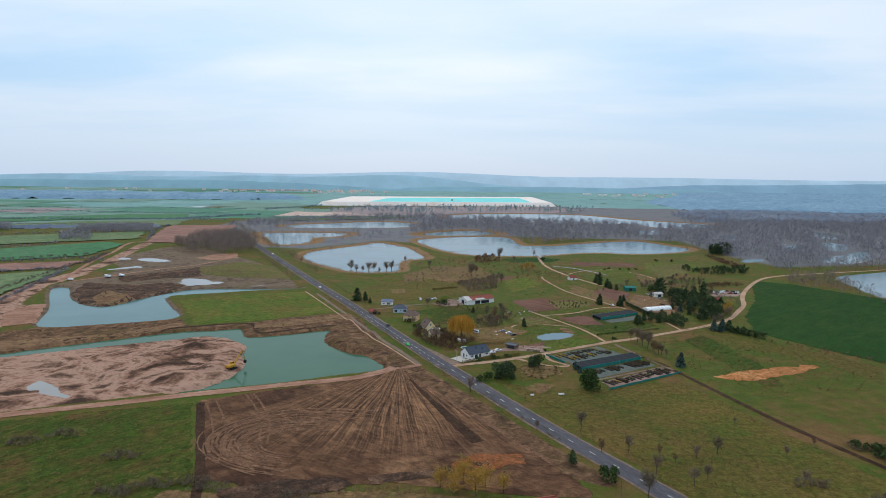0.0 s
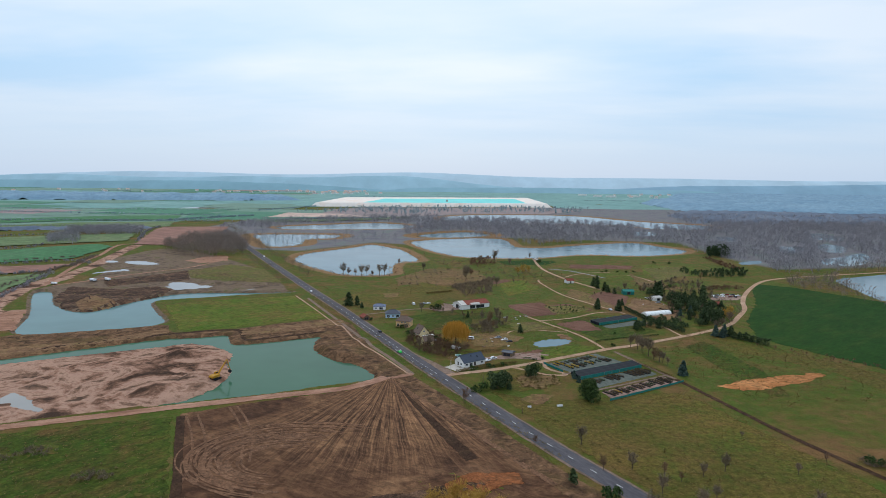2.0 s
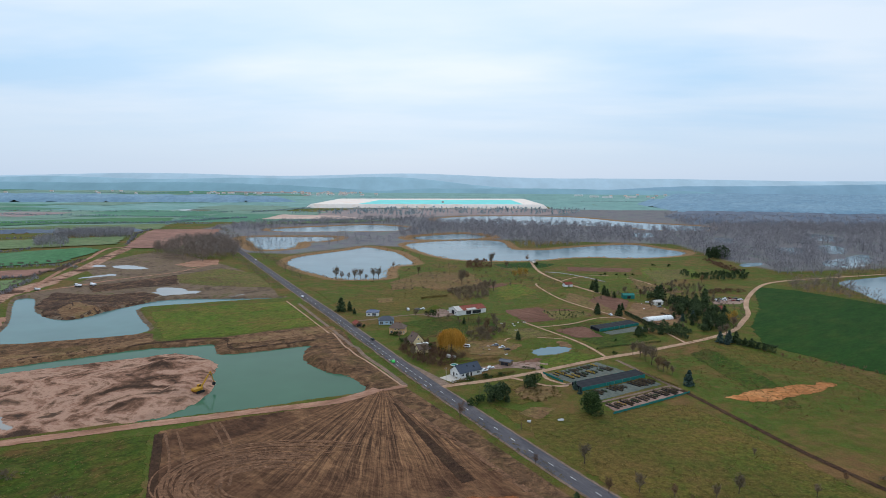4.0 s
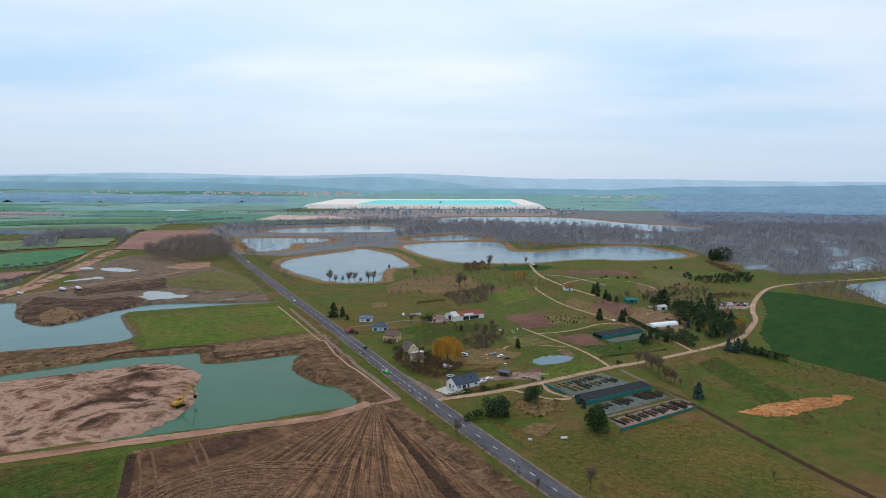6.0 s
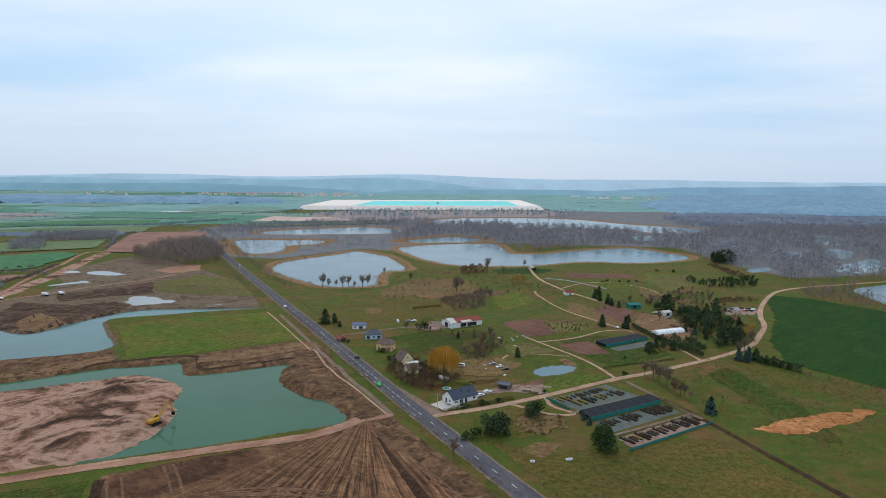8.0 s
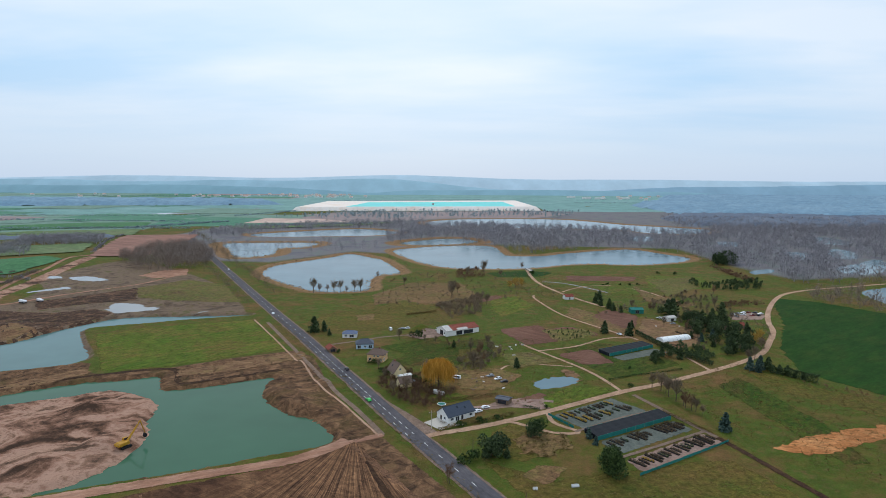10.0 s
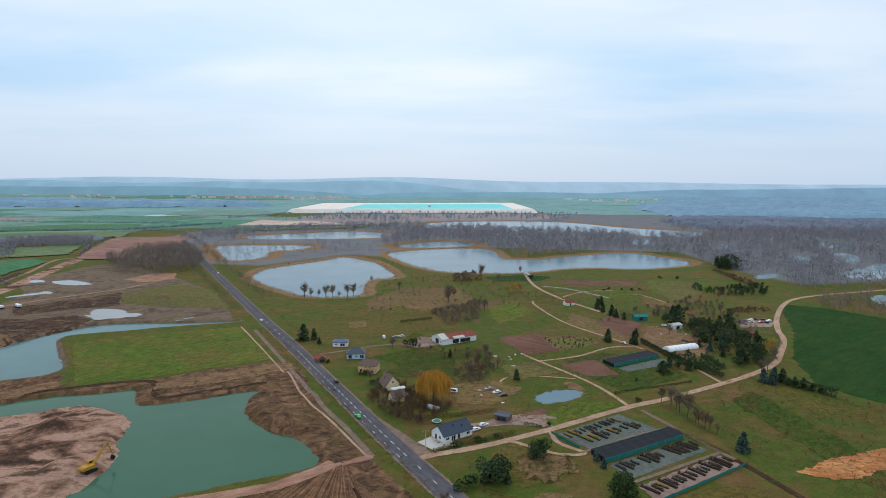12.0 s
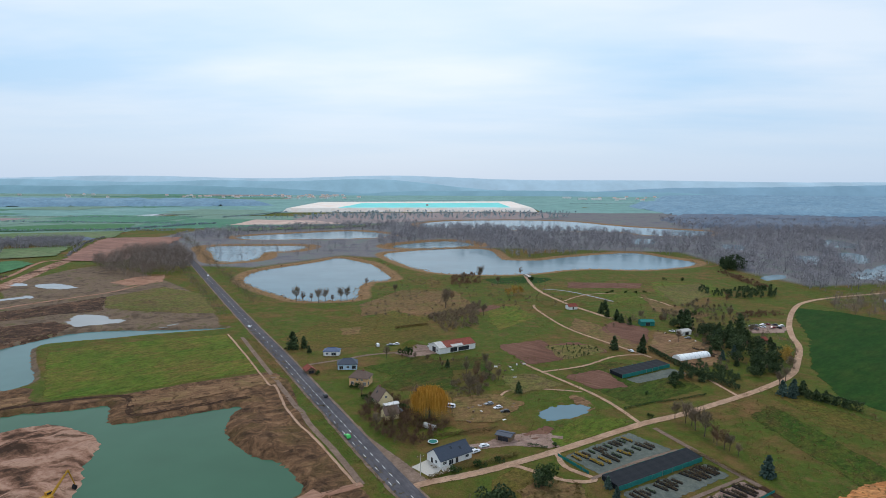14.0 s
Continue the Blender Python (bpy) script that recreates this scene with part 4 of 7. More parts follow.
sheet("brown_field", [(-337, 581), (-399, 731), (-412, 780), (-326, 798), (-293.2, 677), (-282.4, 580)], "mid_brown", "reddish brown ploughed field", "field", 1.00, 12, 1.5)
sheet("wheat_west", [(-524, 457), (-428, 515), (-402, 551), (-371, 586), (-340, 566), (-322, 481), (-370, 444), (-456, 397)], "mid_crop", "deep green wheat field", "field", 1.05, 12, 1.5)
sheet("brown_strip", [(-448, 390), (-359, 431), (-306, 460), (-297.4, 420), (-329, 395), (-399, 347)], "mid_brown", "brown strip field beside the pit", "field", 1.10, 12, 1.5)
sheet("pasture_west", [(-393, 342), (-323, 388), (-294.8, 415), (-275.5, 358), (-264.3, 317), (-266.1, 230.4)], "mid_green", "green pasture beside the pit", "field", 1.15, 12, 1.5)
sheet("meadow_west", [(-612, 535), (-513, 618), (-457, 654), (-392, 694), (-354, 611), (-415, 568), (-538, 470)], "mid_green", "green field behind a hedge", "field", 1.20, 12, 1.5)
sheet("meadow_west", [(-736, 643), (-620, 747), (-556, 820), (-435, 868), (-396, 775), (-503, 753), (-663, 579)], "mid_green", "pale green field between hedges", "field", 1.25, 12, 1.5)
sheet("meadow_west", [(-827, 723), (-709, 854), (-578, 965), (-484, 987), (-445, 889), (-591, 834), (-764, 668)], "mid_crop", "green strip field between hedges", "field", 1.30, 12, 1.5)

sheet("pond_bank", [(32.8, 281.2), (36.2, 284.8), (40.6, 277.8), (41.1, 271), (36.7, 266.9), (35.2, 273.3)], "banktop", "bare tan bank beside the garden pond", "bank", 0.16, 2, 0.5)
sheet("garden_plot", [(15.3, 250.6), (23.4, 258.3), (27.2, 255.4), (18.6, 244.4)], "plough", "bare brown ground beside the carport", "field", 0.15, 3, 0.7)
sheet("garden_plot", [(22.4, 249.7), (32.6, 263.3), (46.8, 265.5), (47.9, 259.6), (25.1, 241.1)], "lush", "bright green grass beside the lane", "field", 0.12, 3, 0.7)
sheet("pit_mud", [(-236, 332), (-250, 367), (-213.8, 362), (-198.7, 374), (-183.6, 366), (-176, 331), (-184.7, 307), (-196.5, 301), (-214.9, 310)], "darkheap", "dark turned mud above the pond", "field", 0.13, 3, 1.0)
sheet("pit_mud", [(-243.9, 390), (-226.4, 409), (-209.2, 438), (-188.1, 398), (-208.4, 387), (-226.5, 367)], "darkheap", "dark mud below the haul track", "field", 0.13, 3, 1.0)
sheet("pit_island", [(-215.7, 321), (-214.9, 338), (-193.2, 324), (-183.3, 307), (-189.2, 299.5), (-201.8, 305)], "banktop", "tan spoil heap on the mud flat", "bank", 0.2, 3, 0.8)
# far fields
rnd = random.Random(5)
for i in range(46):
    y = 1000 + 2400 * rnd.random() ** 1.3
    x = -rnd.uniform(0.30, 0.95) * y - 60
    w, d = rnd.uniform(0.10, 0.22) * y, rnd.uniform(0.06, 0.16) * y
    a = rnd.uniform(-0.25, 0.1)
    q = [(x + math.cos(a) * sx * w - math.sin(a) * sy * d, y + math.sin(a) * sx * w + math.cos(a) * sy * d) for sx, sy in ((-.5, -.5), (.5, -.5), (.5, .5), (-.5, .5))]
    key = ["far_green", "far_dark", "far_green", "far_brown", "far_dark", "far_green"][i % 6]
    sheet("far_field", q, key, {"far_green": "hazy green distant pasture", "far_dark": "hazy green distant crop field", "far_brown": "brown distant ploughed field"}[key], "field", 0.3 + 0.02 * i, 60, 3)
sheet("far_plain", [(-3800, 1250), (-700, 1150), (-420, 1250), (-350, 1320), (-385, 1700), (-370, 1850), (150, 1950), (165, 1400), (300, 1380), (900, 1450), (3800, 1900), (4000, 4800), (-4000, 4800)], "plain_far", "hazy green distant plain", "field", 0.2, 200, 3)
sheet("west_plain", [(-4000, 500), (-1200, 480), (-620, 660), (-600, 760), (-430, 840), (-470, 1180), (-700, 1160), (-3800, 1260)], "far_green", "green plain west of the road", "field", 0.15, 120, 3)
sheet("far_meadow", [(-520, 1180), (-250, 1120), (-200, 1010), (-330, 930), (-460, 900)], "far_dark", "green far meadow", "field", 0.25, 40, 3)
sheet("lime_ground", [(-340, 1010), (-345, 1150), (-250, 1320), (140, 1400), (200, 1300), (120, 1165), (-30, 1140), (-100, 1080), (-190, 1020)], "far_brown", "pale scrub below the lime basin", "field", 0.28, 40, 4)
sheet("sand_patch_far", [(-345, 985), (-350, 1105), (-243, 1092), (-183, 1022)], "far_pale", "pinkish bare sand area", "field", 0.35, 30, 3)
sheet("pale_lake_far", [(-611, 1165), (-560, 1300), (-474, 1428), (-440, 1300), (-530, 1208)], "puddle", "pale distant pond", "water", 0.5, 60, 4)

# lanes and tracks
ribbon("haul_road", [(-200, 128), (-157, 150), (-136, 162), (-110, 174), (-89, 184), (-65, 195), (-43, 205), (-32, 217)], 7.5, "haul", "pale sandy haul road along the pond", "track", 0.16, 0.8)
ribbon("haul_track_north", [(-261.5, 368), (-251.4, 386), (-239.3, 412), (-216.1, 448), (-208.5, 481)], 5, "haul", "pale sandy track across the pit", "track", 0.2, 0.8)
ribbon("haul_track_west", [(-265.2, 365), (-304, 457), (-320, 508), (-346, 580), (-319, 590), (-294.6, 594)], 6, "haul", "pale sandy track beside fields", "track", 0.25, 0.8)
ribbon("sandy_lane", [(-13, 218), (-9, 222), (4, 228), (26, 242), (50, 259), (66, 268), (88, 283), (104, 295), (119, 309), (131, 328), (141, 346), (149, 368), (161, 393), (180, 425), (198, 446), (223, 461), (264, 478), (320, 502), (420, 545)], 4.6, "lane", "pale sandy lane between gardens and fields", "lane", 0.17, 0.5)
ribbon("garden_path", [(51, 260), (44, 281), (29, 306), (22, 318)], 2.4, "lane", "pale sandy garden path", "path", 0.15, 0.4)
ribbon("garden_path_b", [(29, 307), (45, 315), (60, 328), (72, 331)], 2.2, "lane", "pale sandy path between plots", "path", 0.15, 0.4)
ribbon("garden_path_c", [(86, 303), (89, 285)], 2.2, "lane", "pale path along a clipped hedge", "path", 0.15, 0.4)
ribbon("garden_path_d", [(74, 327), (64, 345), (48, 376), (39, 416), (39, 428)], 2.4, "lane", "pale path between plots", "path", 0.15, 0.4)
ribbon("shore_path", [(44, 535), (46, 478), (57, 434), (66, 413), (74, 396)], 4.0, "lane", "pale track from the lake shore", "path", 0.15, 0.6)
ribbon("shore_path_b", [(58, 440), (66, 452), (77, 462), (94, 467)], 2.4, "lane", "pale curved field path", "path", 0.15, 0.4)
ribbon("field_path", [(104, 455), (112, 441), (120, 405)], 2.4, "lane", "pale field path", "path", 0.15, 0.4)
ribbon("field_path_b", [(50, 478), (66, 470), (86, 440)], 2.0, "puddle", "water filled ditch", "ditch", 0.14, 0.6)
ribbon("plot_track", [(54, 257), (60, 243), (68, 224)], 2.8, "verge", "gravel track beside the nursery plot", "track", 0.15, 0.4)
ribbon("dirt_track", [(68, 224), (78, 197), (86, 175), (97, 152), (112, 120)], 3.2, "dirt", "dark dirt track through the meadow", "track", 0.14, 0.6)
ribbon("loop_track", [(24, 240), (25, 232), (31, 226), (24, 225), (12, 232), (6, 229)], 2.6, "lane", "sandy loop track round a tree", "track", 0.15, 0.6)
ribbon("farm_lane", [(-58, 311), (-46, 319), (-36, 326), (-14, 332)], 3.0, "verge", "grey farm lane", "lane", 0.16, 0.3)
ribbon("driveway", [(-10, 222), (-18, 234), (-27, 247), (-30, 254)], lambda t: 9.0 - 5.5 * t, "verge", "grey gravel driveway beside the road", "driveway", 0.15, 0.4)
ribbon("house_drive", [(0, 242), (12, 246), (20, 250), (27, 249)], 3.4, "yard", "earthen driveway", "driveway", 0.2, 0.4)
ribbon("garden_walk", [(4, 266), (10, 276), (15, 286), (26, 288), (39, 286)], 1.6, "lane", "worn curved garden path", "path", 0.14, 0.3)
ribbon("field_entry", [(-23, 221), (-31, 216)], 4.0, "haul", "sandy field entrance", "track", 0.18, 0.5, smooth=2)
for line in ([(-84, 178), (-76, 165), (-69, 150), (-66, 138)], [(-81, 179), (-73, 166), (-66, 151), (-63, 139)], [(-74, 185), (-66, 173), (-60, 160), (-57, 150)], [(-72, 186), (-64, 174), (-58, 161), (-55, 151)], [(-30, 214), (-10, 186), (8, 160), (18, 146)]):
    ribbon("wheel_rut", line, 1.2 if line[0][0] < -70 else 3.2, "rut", "pale wheel rut in brown earth", "track", 0.15, 0.5)
for k in range(26):
    cx, cy, r = -47 + 0.22 * k + 1.5 * math.sin(k * 2.3), 152 + 0.13 * k + 1.2 * math.sin(k * 1.7), 9 + 0.64 * k
    a0, a1 = 1.2 + 0.35 * (k * 7 % 5) / 5, 4.7 - 0.5 * (k * 3 % 7) / 7
    arc = [(cx + r * math.cos(a) * 1.25 * (1 + 0.03 * math.sin(3 * a + k)), cy + r * math.sin(a) * 0.85) for a in np.linspace(a0, a1, 9)]
    ribbon("wheel_rut", arc, 0.7 + 0.3 * (k % 3), "rut", "curved wheel rut in brown earth", "track", 0.17 + 0.002 * k, 0.5)
ribbon("dark_wedge", [(-25, 205), (-16, 186), (-7, 168), (-1, 157)], lambda t: 1.5 + 5.5 * t, "dirt", "dark freshly turned earth wedge", "track", 0.17, 0.8)
ribbon("wet_bank", [(-172, 238), (-137, 263), (-109, 275), (-98, 260), (-86, 266), (-68, 276)], 4.0, "dirt", "dark wet earth bank", "bank", 0.12, 0.8)
ribbon("dark_strip", [(-85, 177), (-76, 158), (-66, 137), (-60, 122)], 4.0, "dirt", "dark ditch between grass and earth", "ditch", 0.16, 0.5)
ribbon("drain_channel", [(-105.5, 354), (-84.8, 320), (-66.4, 288.5), (-63.1, 286.2), (-51.5, 262), (-40.6, 246.4), (-32.5, 233.8), (-24.1, 220.3)], 1.0, "lane", "pale concrete drain strip beside the road", "drain", 0.2, 0.3)
ribbon("ditch_gravel", [(-97.2, 349), (-71.5, 304), (-58.8, 281.7), (-43.5, 254.6), (-33.6, 239.1), (-23.1, 221)], 3.0, "verge", "grey gravel ditch bed", "drain", 0.13, 0.3)

# the road with its gravel edges and paint
ribbon("road_verge", ROAD, 9.4, "verge", "pale gravel road edges", "road", 0.13, 0.5, smooth=0)
road = ribbon("road", ROAD, 7.4, "asphalt", "grey asphalt two lane country road", "road", 0.20, 0.08, smooth=0, crown=0.05)


# ---------- makers ----------
def part(name, bm, material, parent, label=""):
    """One mesh object under a thing or a part; bm is a bmesh, or (vertices, faces)."""
    pm = bpy.data.meshes.new(name)
    if isinstance(bm, tuple):
        pm.from_pydata(bm[0], [], bm[1])
    else:
        bm.to_mesh(pm)
        bm.free()
    pm.materials.append(M[material])
    ob = new(name, pm)
    ob.parent = parent
    return tagged(ob, label)


def thing(name, label, category, x=0.0, y=0.0, turn=0.0, z=None, group="", sink=0.0):
    e = new(name)
    e.empty_display_size = 0.5
    x, y = x * U, y * U
    e.matrix_basis = pose(x, y, (float(land([x], [y])[0]) if z is None else z) - sink, 0, 0, turn)
    return tagged(e, label, category, group)


def place(x, y, turn=0.0, sink=0.05, scale=1.0):
    x, y = x * U, y * U
    return pose(x, y, float(land([x], [y])[0]) - sink, 0, 0, turn) @ Matrix.Scale(scale, 4)


def box(bm, x0, y0, z0, x1, y1, z1, bevel=0.0):
    r = bmesh.ops.create_cube(bm, size=1.0, matrix=Matrix.LocRotScale(((x0 + x1) / 2, (y0 + y1) / 2, (z0 + z1) / 2), None, (x1 - x0, y1 - y0, z1 - z0)))
    if bevel:
        bmesh.ops.bevel(bm, geom=list({e for v in r["verts"] for e in v.link_edges}), offset=bevel, segments=1, affect="EDGES")
    return r["verts"]


def boxed(x0, y0, z0, x1, y1, z1, bevel=0.0):
    bm = bmesh.new()
    box(bm, x0, y0, z0, x1, y1, z1, bevel)
    return bm


def tube(bm, a, b, ra, rb, n=6):
    a, b = Vector(a), Vector(b)
    d = b - a
    r = bmesh.ops.create_cone(bm, cap_ends=True, segments=n, radius1=ra, radius2=rb, depth=d.length)
    bmesh.ops.transform(bm, matrix=Matrix.Translation((a + b) / 2) @ d.to_track_quat("Z", "Y").to_matrix().to_4x4(), verts=r["verts"])


def tubed(a, b, ra, rb, n=6):
    bm = bmesh.new()
    tube(bm, a, b, ra, rb, n)
    return bm


def prism(profile, x0, x1):
    """A profile in (y, z), drawn out along x."""
    n = len(profile)
    v = [(x0, a, b) for a, b in profile] + [(x1, a, b) for a, b in profile]
    f = [tuple(range(n))[::-1], tuple(range(n, 2 * n))] + [(i, (i + 1) % n, n + (i + 1) % n, n + i) for i in range(n)]
    bm = bmesh.new()
    vs = [bm.verts.new(p) for p in v]
    for q in f:
        bm.faces.new([vs[i] for i in q])
    bmesh.ops.recalc_face_normals(bm, faces=bm.faces)
    return bm


# ---------- plants ----------
class Twigs:
    def __init__(self, seed):
        self.v, self.f, self.r = [], [], random.Random(seed)

    def spike(self, a, b, w):
        """A tapered three-sided limb from a to b."""
        d = (b - a).normalized()
        s = d.orthogonal().normalized() * w
        t = d.cross(s)
        i = len(self.v)
        self.v += [tuple(a + s), tuple(a - 0.5 * s + 0.87 * t), tuple(a - 0.5 * s - 0.87 * t), tuple(b)]
        self.f += [(i, i + 1, i + 3), (i + 1, i + 2, i + 3), (i + 2, i, i + 3)]

    def sliver(self, a, b, w):
        d = (b - a).normalized()
        s = d.cross(Vector((self.r.uniform(-1, 1), self.r.uniform(-1, 1), self.r.uniform(-1, 1)))).normalized() * w
        i = len(self.v)
        self.v += [tuple(a - s), tuple(a + s), tuple(b)]
        self.f.append((i, i + 1, i + 2))

    def leaf(self, c, size, up=0.3):
        r = self.r
        n = Vector((r.gauss(0, 1), r.gauss(0, 1), r.gauss(0, 1) + up)).normalized()
        s = n.orthogonal().normalized() * size * r.uniform(0.6, 1.2)
        t = n.cross(s).normalized() * size * r.uniform(0.6, 1.2)
        i = len(self.v)
        self.v += [tuple(c - s - 0.4 * t), tuple(c + s - 0.6 * t), tuple(c + 0.5 * s + t), tuple(c - 0.7 * s + 0.8 * t)]
        self.f.append((i, i + 1, i + 2, i + 3))

    def mesh(self):
        return (self.v, self.f)


def trunk_mesh(h, r, lean=0.03):
    bm = bmesh.new()
    tube(bm, (0, 0, -0.3), (lean * h, 0, h * 0.5), r * 1.2, r * 0.75)
    tube(bm, (lean * h, 0, h * 0.5), (lean * h * 0.6, lean * h, h * 0.92), r * 0.75, r * 0.15, 5)
    return bm


def bare_tree(name, h, spread, seed, key="twig", label="leafless tree with fine grey brown twigs", group="leafless trees", upright=0.5, dense=1.0, stems=1):
    t = thing(name, label, "tree", group=group)
    part("trunk", trunk_mesh(h * 0.8, 0.02 * h), "bark", t)
    k = Twigs(seed)
    r = k.r
    for i in range(int(22 * dense)):
        z0 = h * r.uniform(0.12 if stems > 1 else 0.28, 0.7)
        a = r.uniform(0, 6.283)
        out = spread * r.uniform(0.5, 1.0) * (1.1 - 0.6 * z0 / h)
        base = Vector((0, 0, z0))
        tip = base + Vector((math.cos(a) * out, math.sin(a) * out, upright * h * r.uniform(0.35, 0.75)))
        tip.z = min(tip.z, h)
        k.spike(base, tip, 0.008 * h)
        for j in range(6):
            p = base.lerp(tip, r.uniform(0.3, 1.0))
            q = p + Vector((r.gauss(0, 0.22) * spread, r.gauss(0, 0.22) * spread, r.uniform(0.02, 0.2) * h))
            k.spike(p, q, 0.0035 * h)
            for m in range(8):
                s = p.lerp(q, r.uniform(0.2, 1))
                e = s + Vector((r.gauss(0, 0.13) * spread, r.gauss(0, 0.13) * spread, r.uniform(-0.02, 0.12) * h))
                k.sliver(s, e, 0.0055 * h)
    part("crown", k.mesh(), key, t)
    return t


def conifer(name, h, radius, seed, key="needle", label="dark green conifer with drooping boughs", group="conifers", ragged=0.25):
    t = thing(name, label, "tree", group=group)
    part("trunk", trunk_mesh(h * 0.9, 0.02 * h, 0.0), "bark", t)
    k = Twigs(seed)
    r = k.r
    tiers = 15
    for i in range(tiers):
        f = i / (tiers - 1)
        z0 = h * (0.07 + 0.9 * f)
        R = radius * (1 - f) ** 0.8 + 0.04 * h
        for j in range(13 if f < 0.7 else 8):
            a = r.uniform(0, 6.283)
            L = R * r.uniform(1 - 1.6 * ragged, 1 + ragged)
            d = Vector((math.cos(a), math.sin(a), 0))
            for m in range(4):
                q = d * L * (0.25 + 0.25 * m) + Vector((r.gauss(0, 0.08), r.gauss(0, 0.08), 0)) * radius
                k.leaf(q + Vector((0, 0, z0 - 0.22 * L * (m / 3) + r.gauss(0, 0.02) * h)), 0.16 * radius + 0.02 * h, 0.8)
    for j in range(8):
        k.sliver(Vector((0, 0, h * 0.88)), Vector((r.gauss(0, 0.02) * h, r.gauss(0, 0.02) * h, h * r.uniform(0.96, 1.02))), 0.02 * h)
    part("crown", k.mesh(), key, t)
    return t


def leafy(name, h, rx, seed, key="leaf", label="round evergreen tree", category="tree", group="", n=900, size=0.3, base=0.05, trunk=True, loose=0.42, fat=(0.4, 0.62)):
    """A lumpy crown of many small leaf tufts, with gaps."""
    t = thing(name, label, category, group=group)
    if trunk:
        part("trunk", trunk_mesh(h * 0.7, 0.025 * h), "bark", t)
    k = Twigs(seed)
    r = k.r
    lumps = [(Vector((r.gauss(0, loose) * rx, r.gauss(0, loose) * rx, h * (base + (1 - base) * r.uniform(0.25, 0.8)))), r.uniform(*fat)) for _ in range(9)]
    for i in range(n):
        c, s = r.choice(lumps)
        d = Vector((r.gauss(0, 1), r.gauss(0, 1), r.gauss(0, 1))).normalized() * r.uniform(0.55, 1.0) ** 0.5
        p = c + Vector((d.x * rx * s, d.y * rx * s, d.z * h * s * 0.55))
        p.z = min(max(p.z, h * base * 0.6), h)
        k.leaf(p, size, 0.4)
    part("crown", k.mesh(), key, t)
    return t


def willow(x, y, h, radius):
    t = thing("willow_tree", "weeping willow with bright yellow hanging rods", "tree", x, y)
    part("trunk", trunk_mesh(h * 0.75, 0.35), "bark", t)
    k = Twigs(77)
    r = k.r
    heads = []
    for i in range(34):
        a, q = r.uniform(0, 6.283), r.uniform(0.15, 0.85) ** 0.7
        head = Vector((math.cos(a) * radius * q, math.sin(a) * radius * q, h * (0.97 - 0.34 * q * q) * r.uniform(0.9, 1.03)))
        k.spike(Vector((0, 0, h * r.uniform(0.25, 0.5))), head, 0.12)
        heads.append(head)
    for i in range(4200):
        head = r.choice(heads)
        a = r.uniform(0, 6.283)
        p = head + Vector((r.gauss(0, 0.16) * radius, r.gauss(0, 0.16) * radius, r.gauss(0, 0.3)))
        out = Vector((p.x, p.y, 0))
        out = out.normalized() if out.length > 0.1 else Vector((1, 0, 0))
        L = r.uniform(0.2, 0.62) * h
        m = p + out * 0.5 - Vector((0, 0, L * 0.45)) + Vector((r.gauss(0, 0.12), r.gauss(0, 0.12), 0))
        e = m + out * 0.15 - Vector((0, 0, L * 0.55))
        e.z = max(e.z, 0.4)
        if m.z < 0.6:
            continue
        k.sliver(p, m, 0.07)
        k.sliver(p.lerp(m, 0.6), e, 0.07)
    part("crown", k.mesh(), "willow", t)


def hedge(name, line, width, h, key, label, seed, dens=10, size=0.28):
    """A clipped or loose hedge along a line."""
    t = thing(name, label, "hedge", *line[0])
    k = Twigs(seed)
    r = k.r
    line = [(a * U, b * U) for a, b in line]
    o = Vector((line[0][0], line[0][1]))
    for (ax, ay), (bx, by) in zip(line[:-1], line[1:]):
        L = math.hypot(bx - ax, by - ay)
        s = Vector((-(by - ay), bx - ax)) / L
        for i in range(int(L * dens * (width + h))):
            u, q = r.random(), r.uniform(-0.5, 0.5)
            lump = 1 + 0.25 * noise.noise((ax + u * (bx - ax), ay + u * (by - ay), 1.7))
            z = h * lump * (1 - r.random() ** 2.2)
            p = Vector((ax + u * (bx - ax), ay + u * (by - ay))) + s * q * width * lump - o
            k.leaf(Vector((p.x, p.y, max(0.1, z))), size, 0.4)
    part("foliage", k.mesh(), key, t)


def scatter(poly, n, seed, gap=None):
    """Random places inside an outline, off the water."""
    r = np.random.RandomState(seed)
    poly = np.array(poly, float) * U
    lo, hi = poly.min(0), poly.max(0)
    out = np.zeros((0, 2))
    while len(out) < n:
        p = lo + (hi - lo) * r.rand(n * 3, 2)
        p = p[inside_depth(p[:, 0], p[:, 1], poly) > 0]
        for q in (gap or []):
            p = p[depth_near(p[:, 0], p[:, 1], q, 20) < -1.0]
        out = np.concatenate([out, p])
    return out[:n]


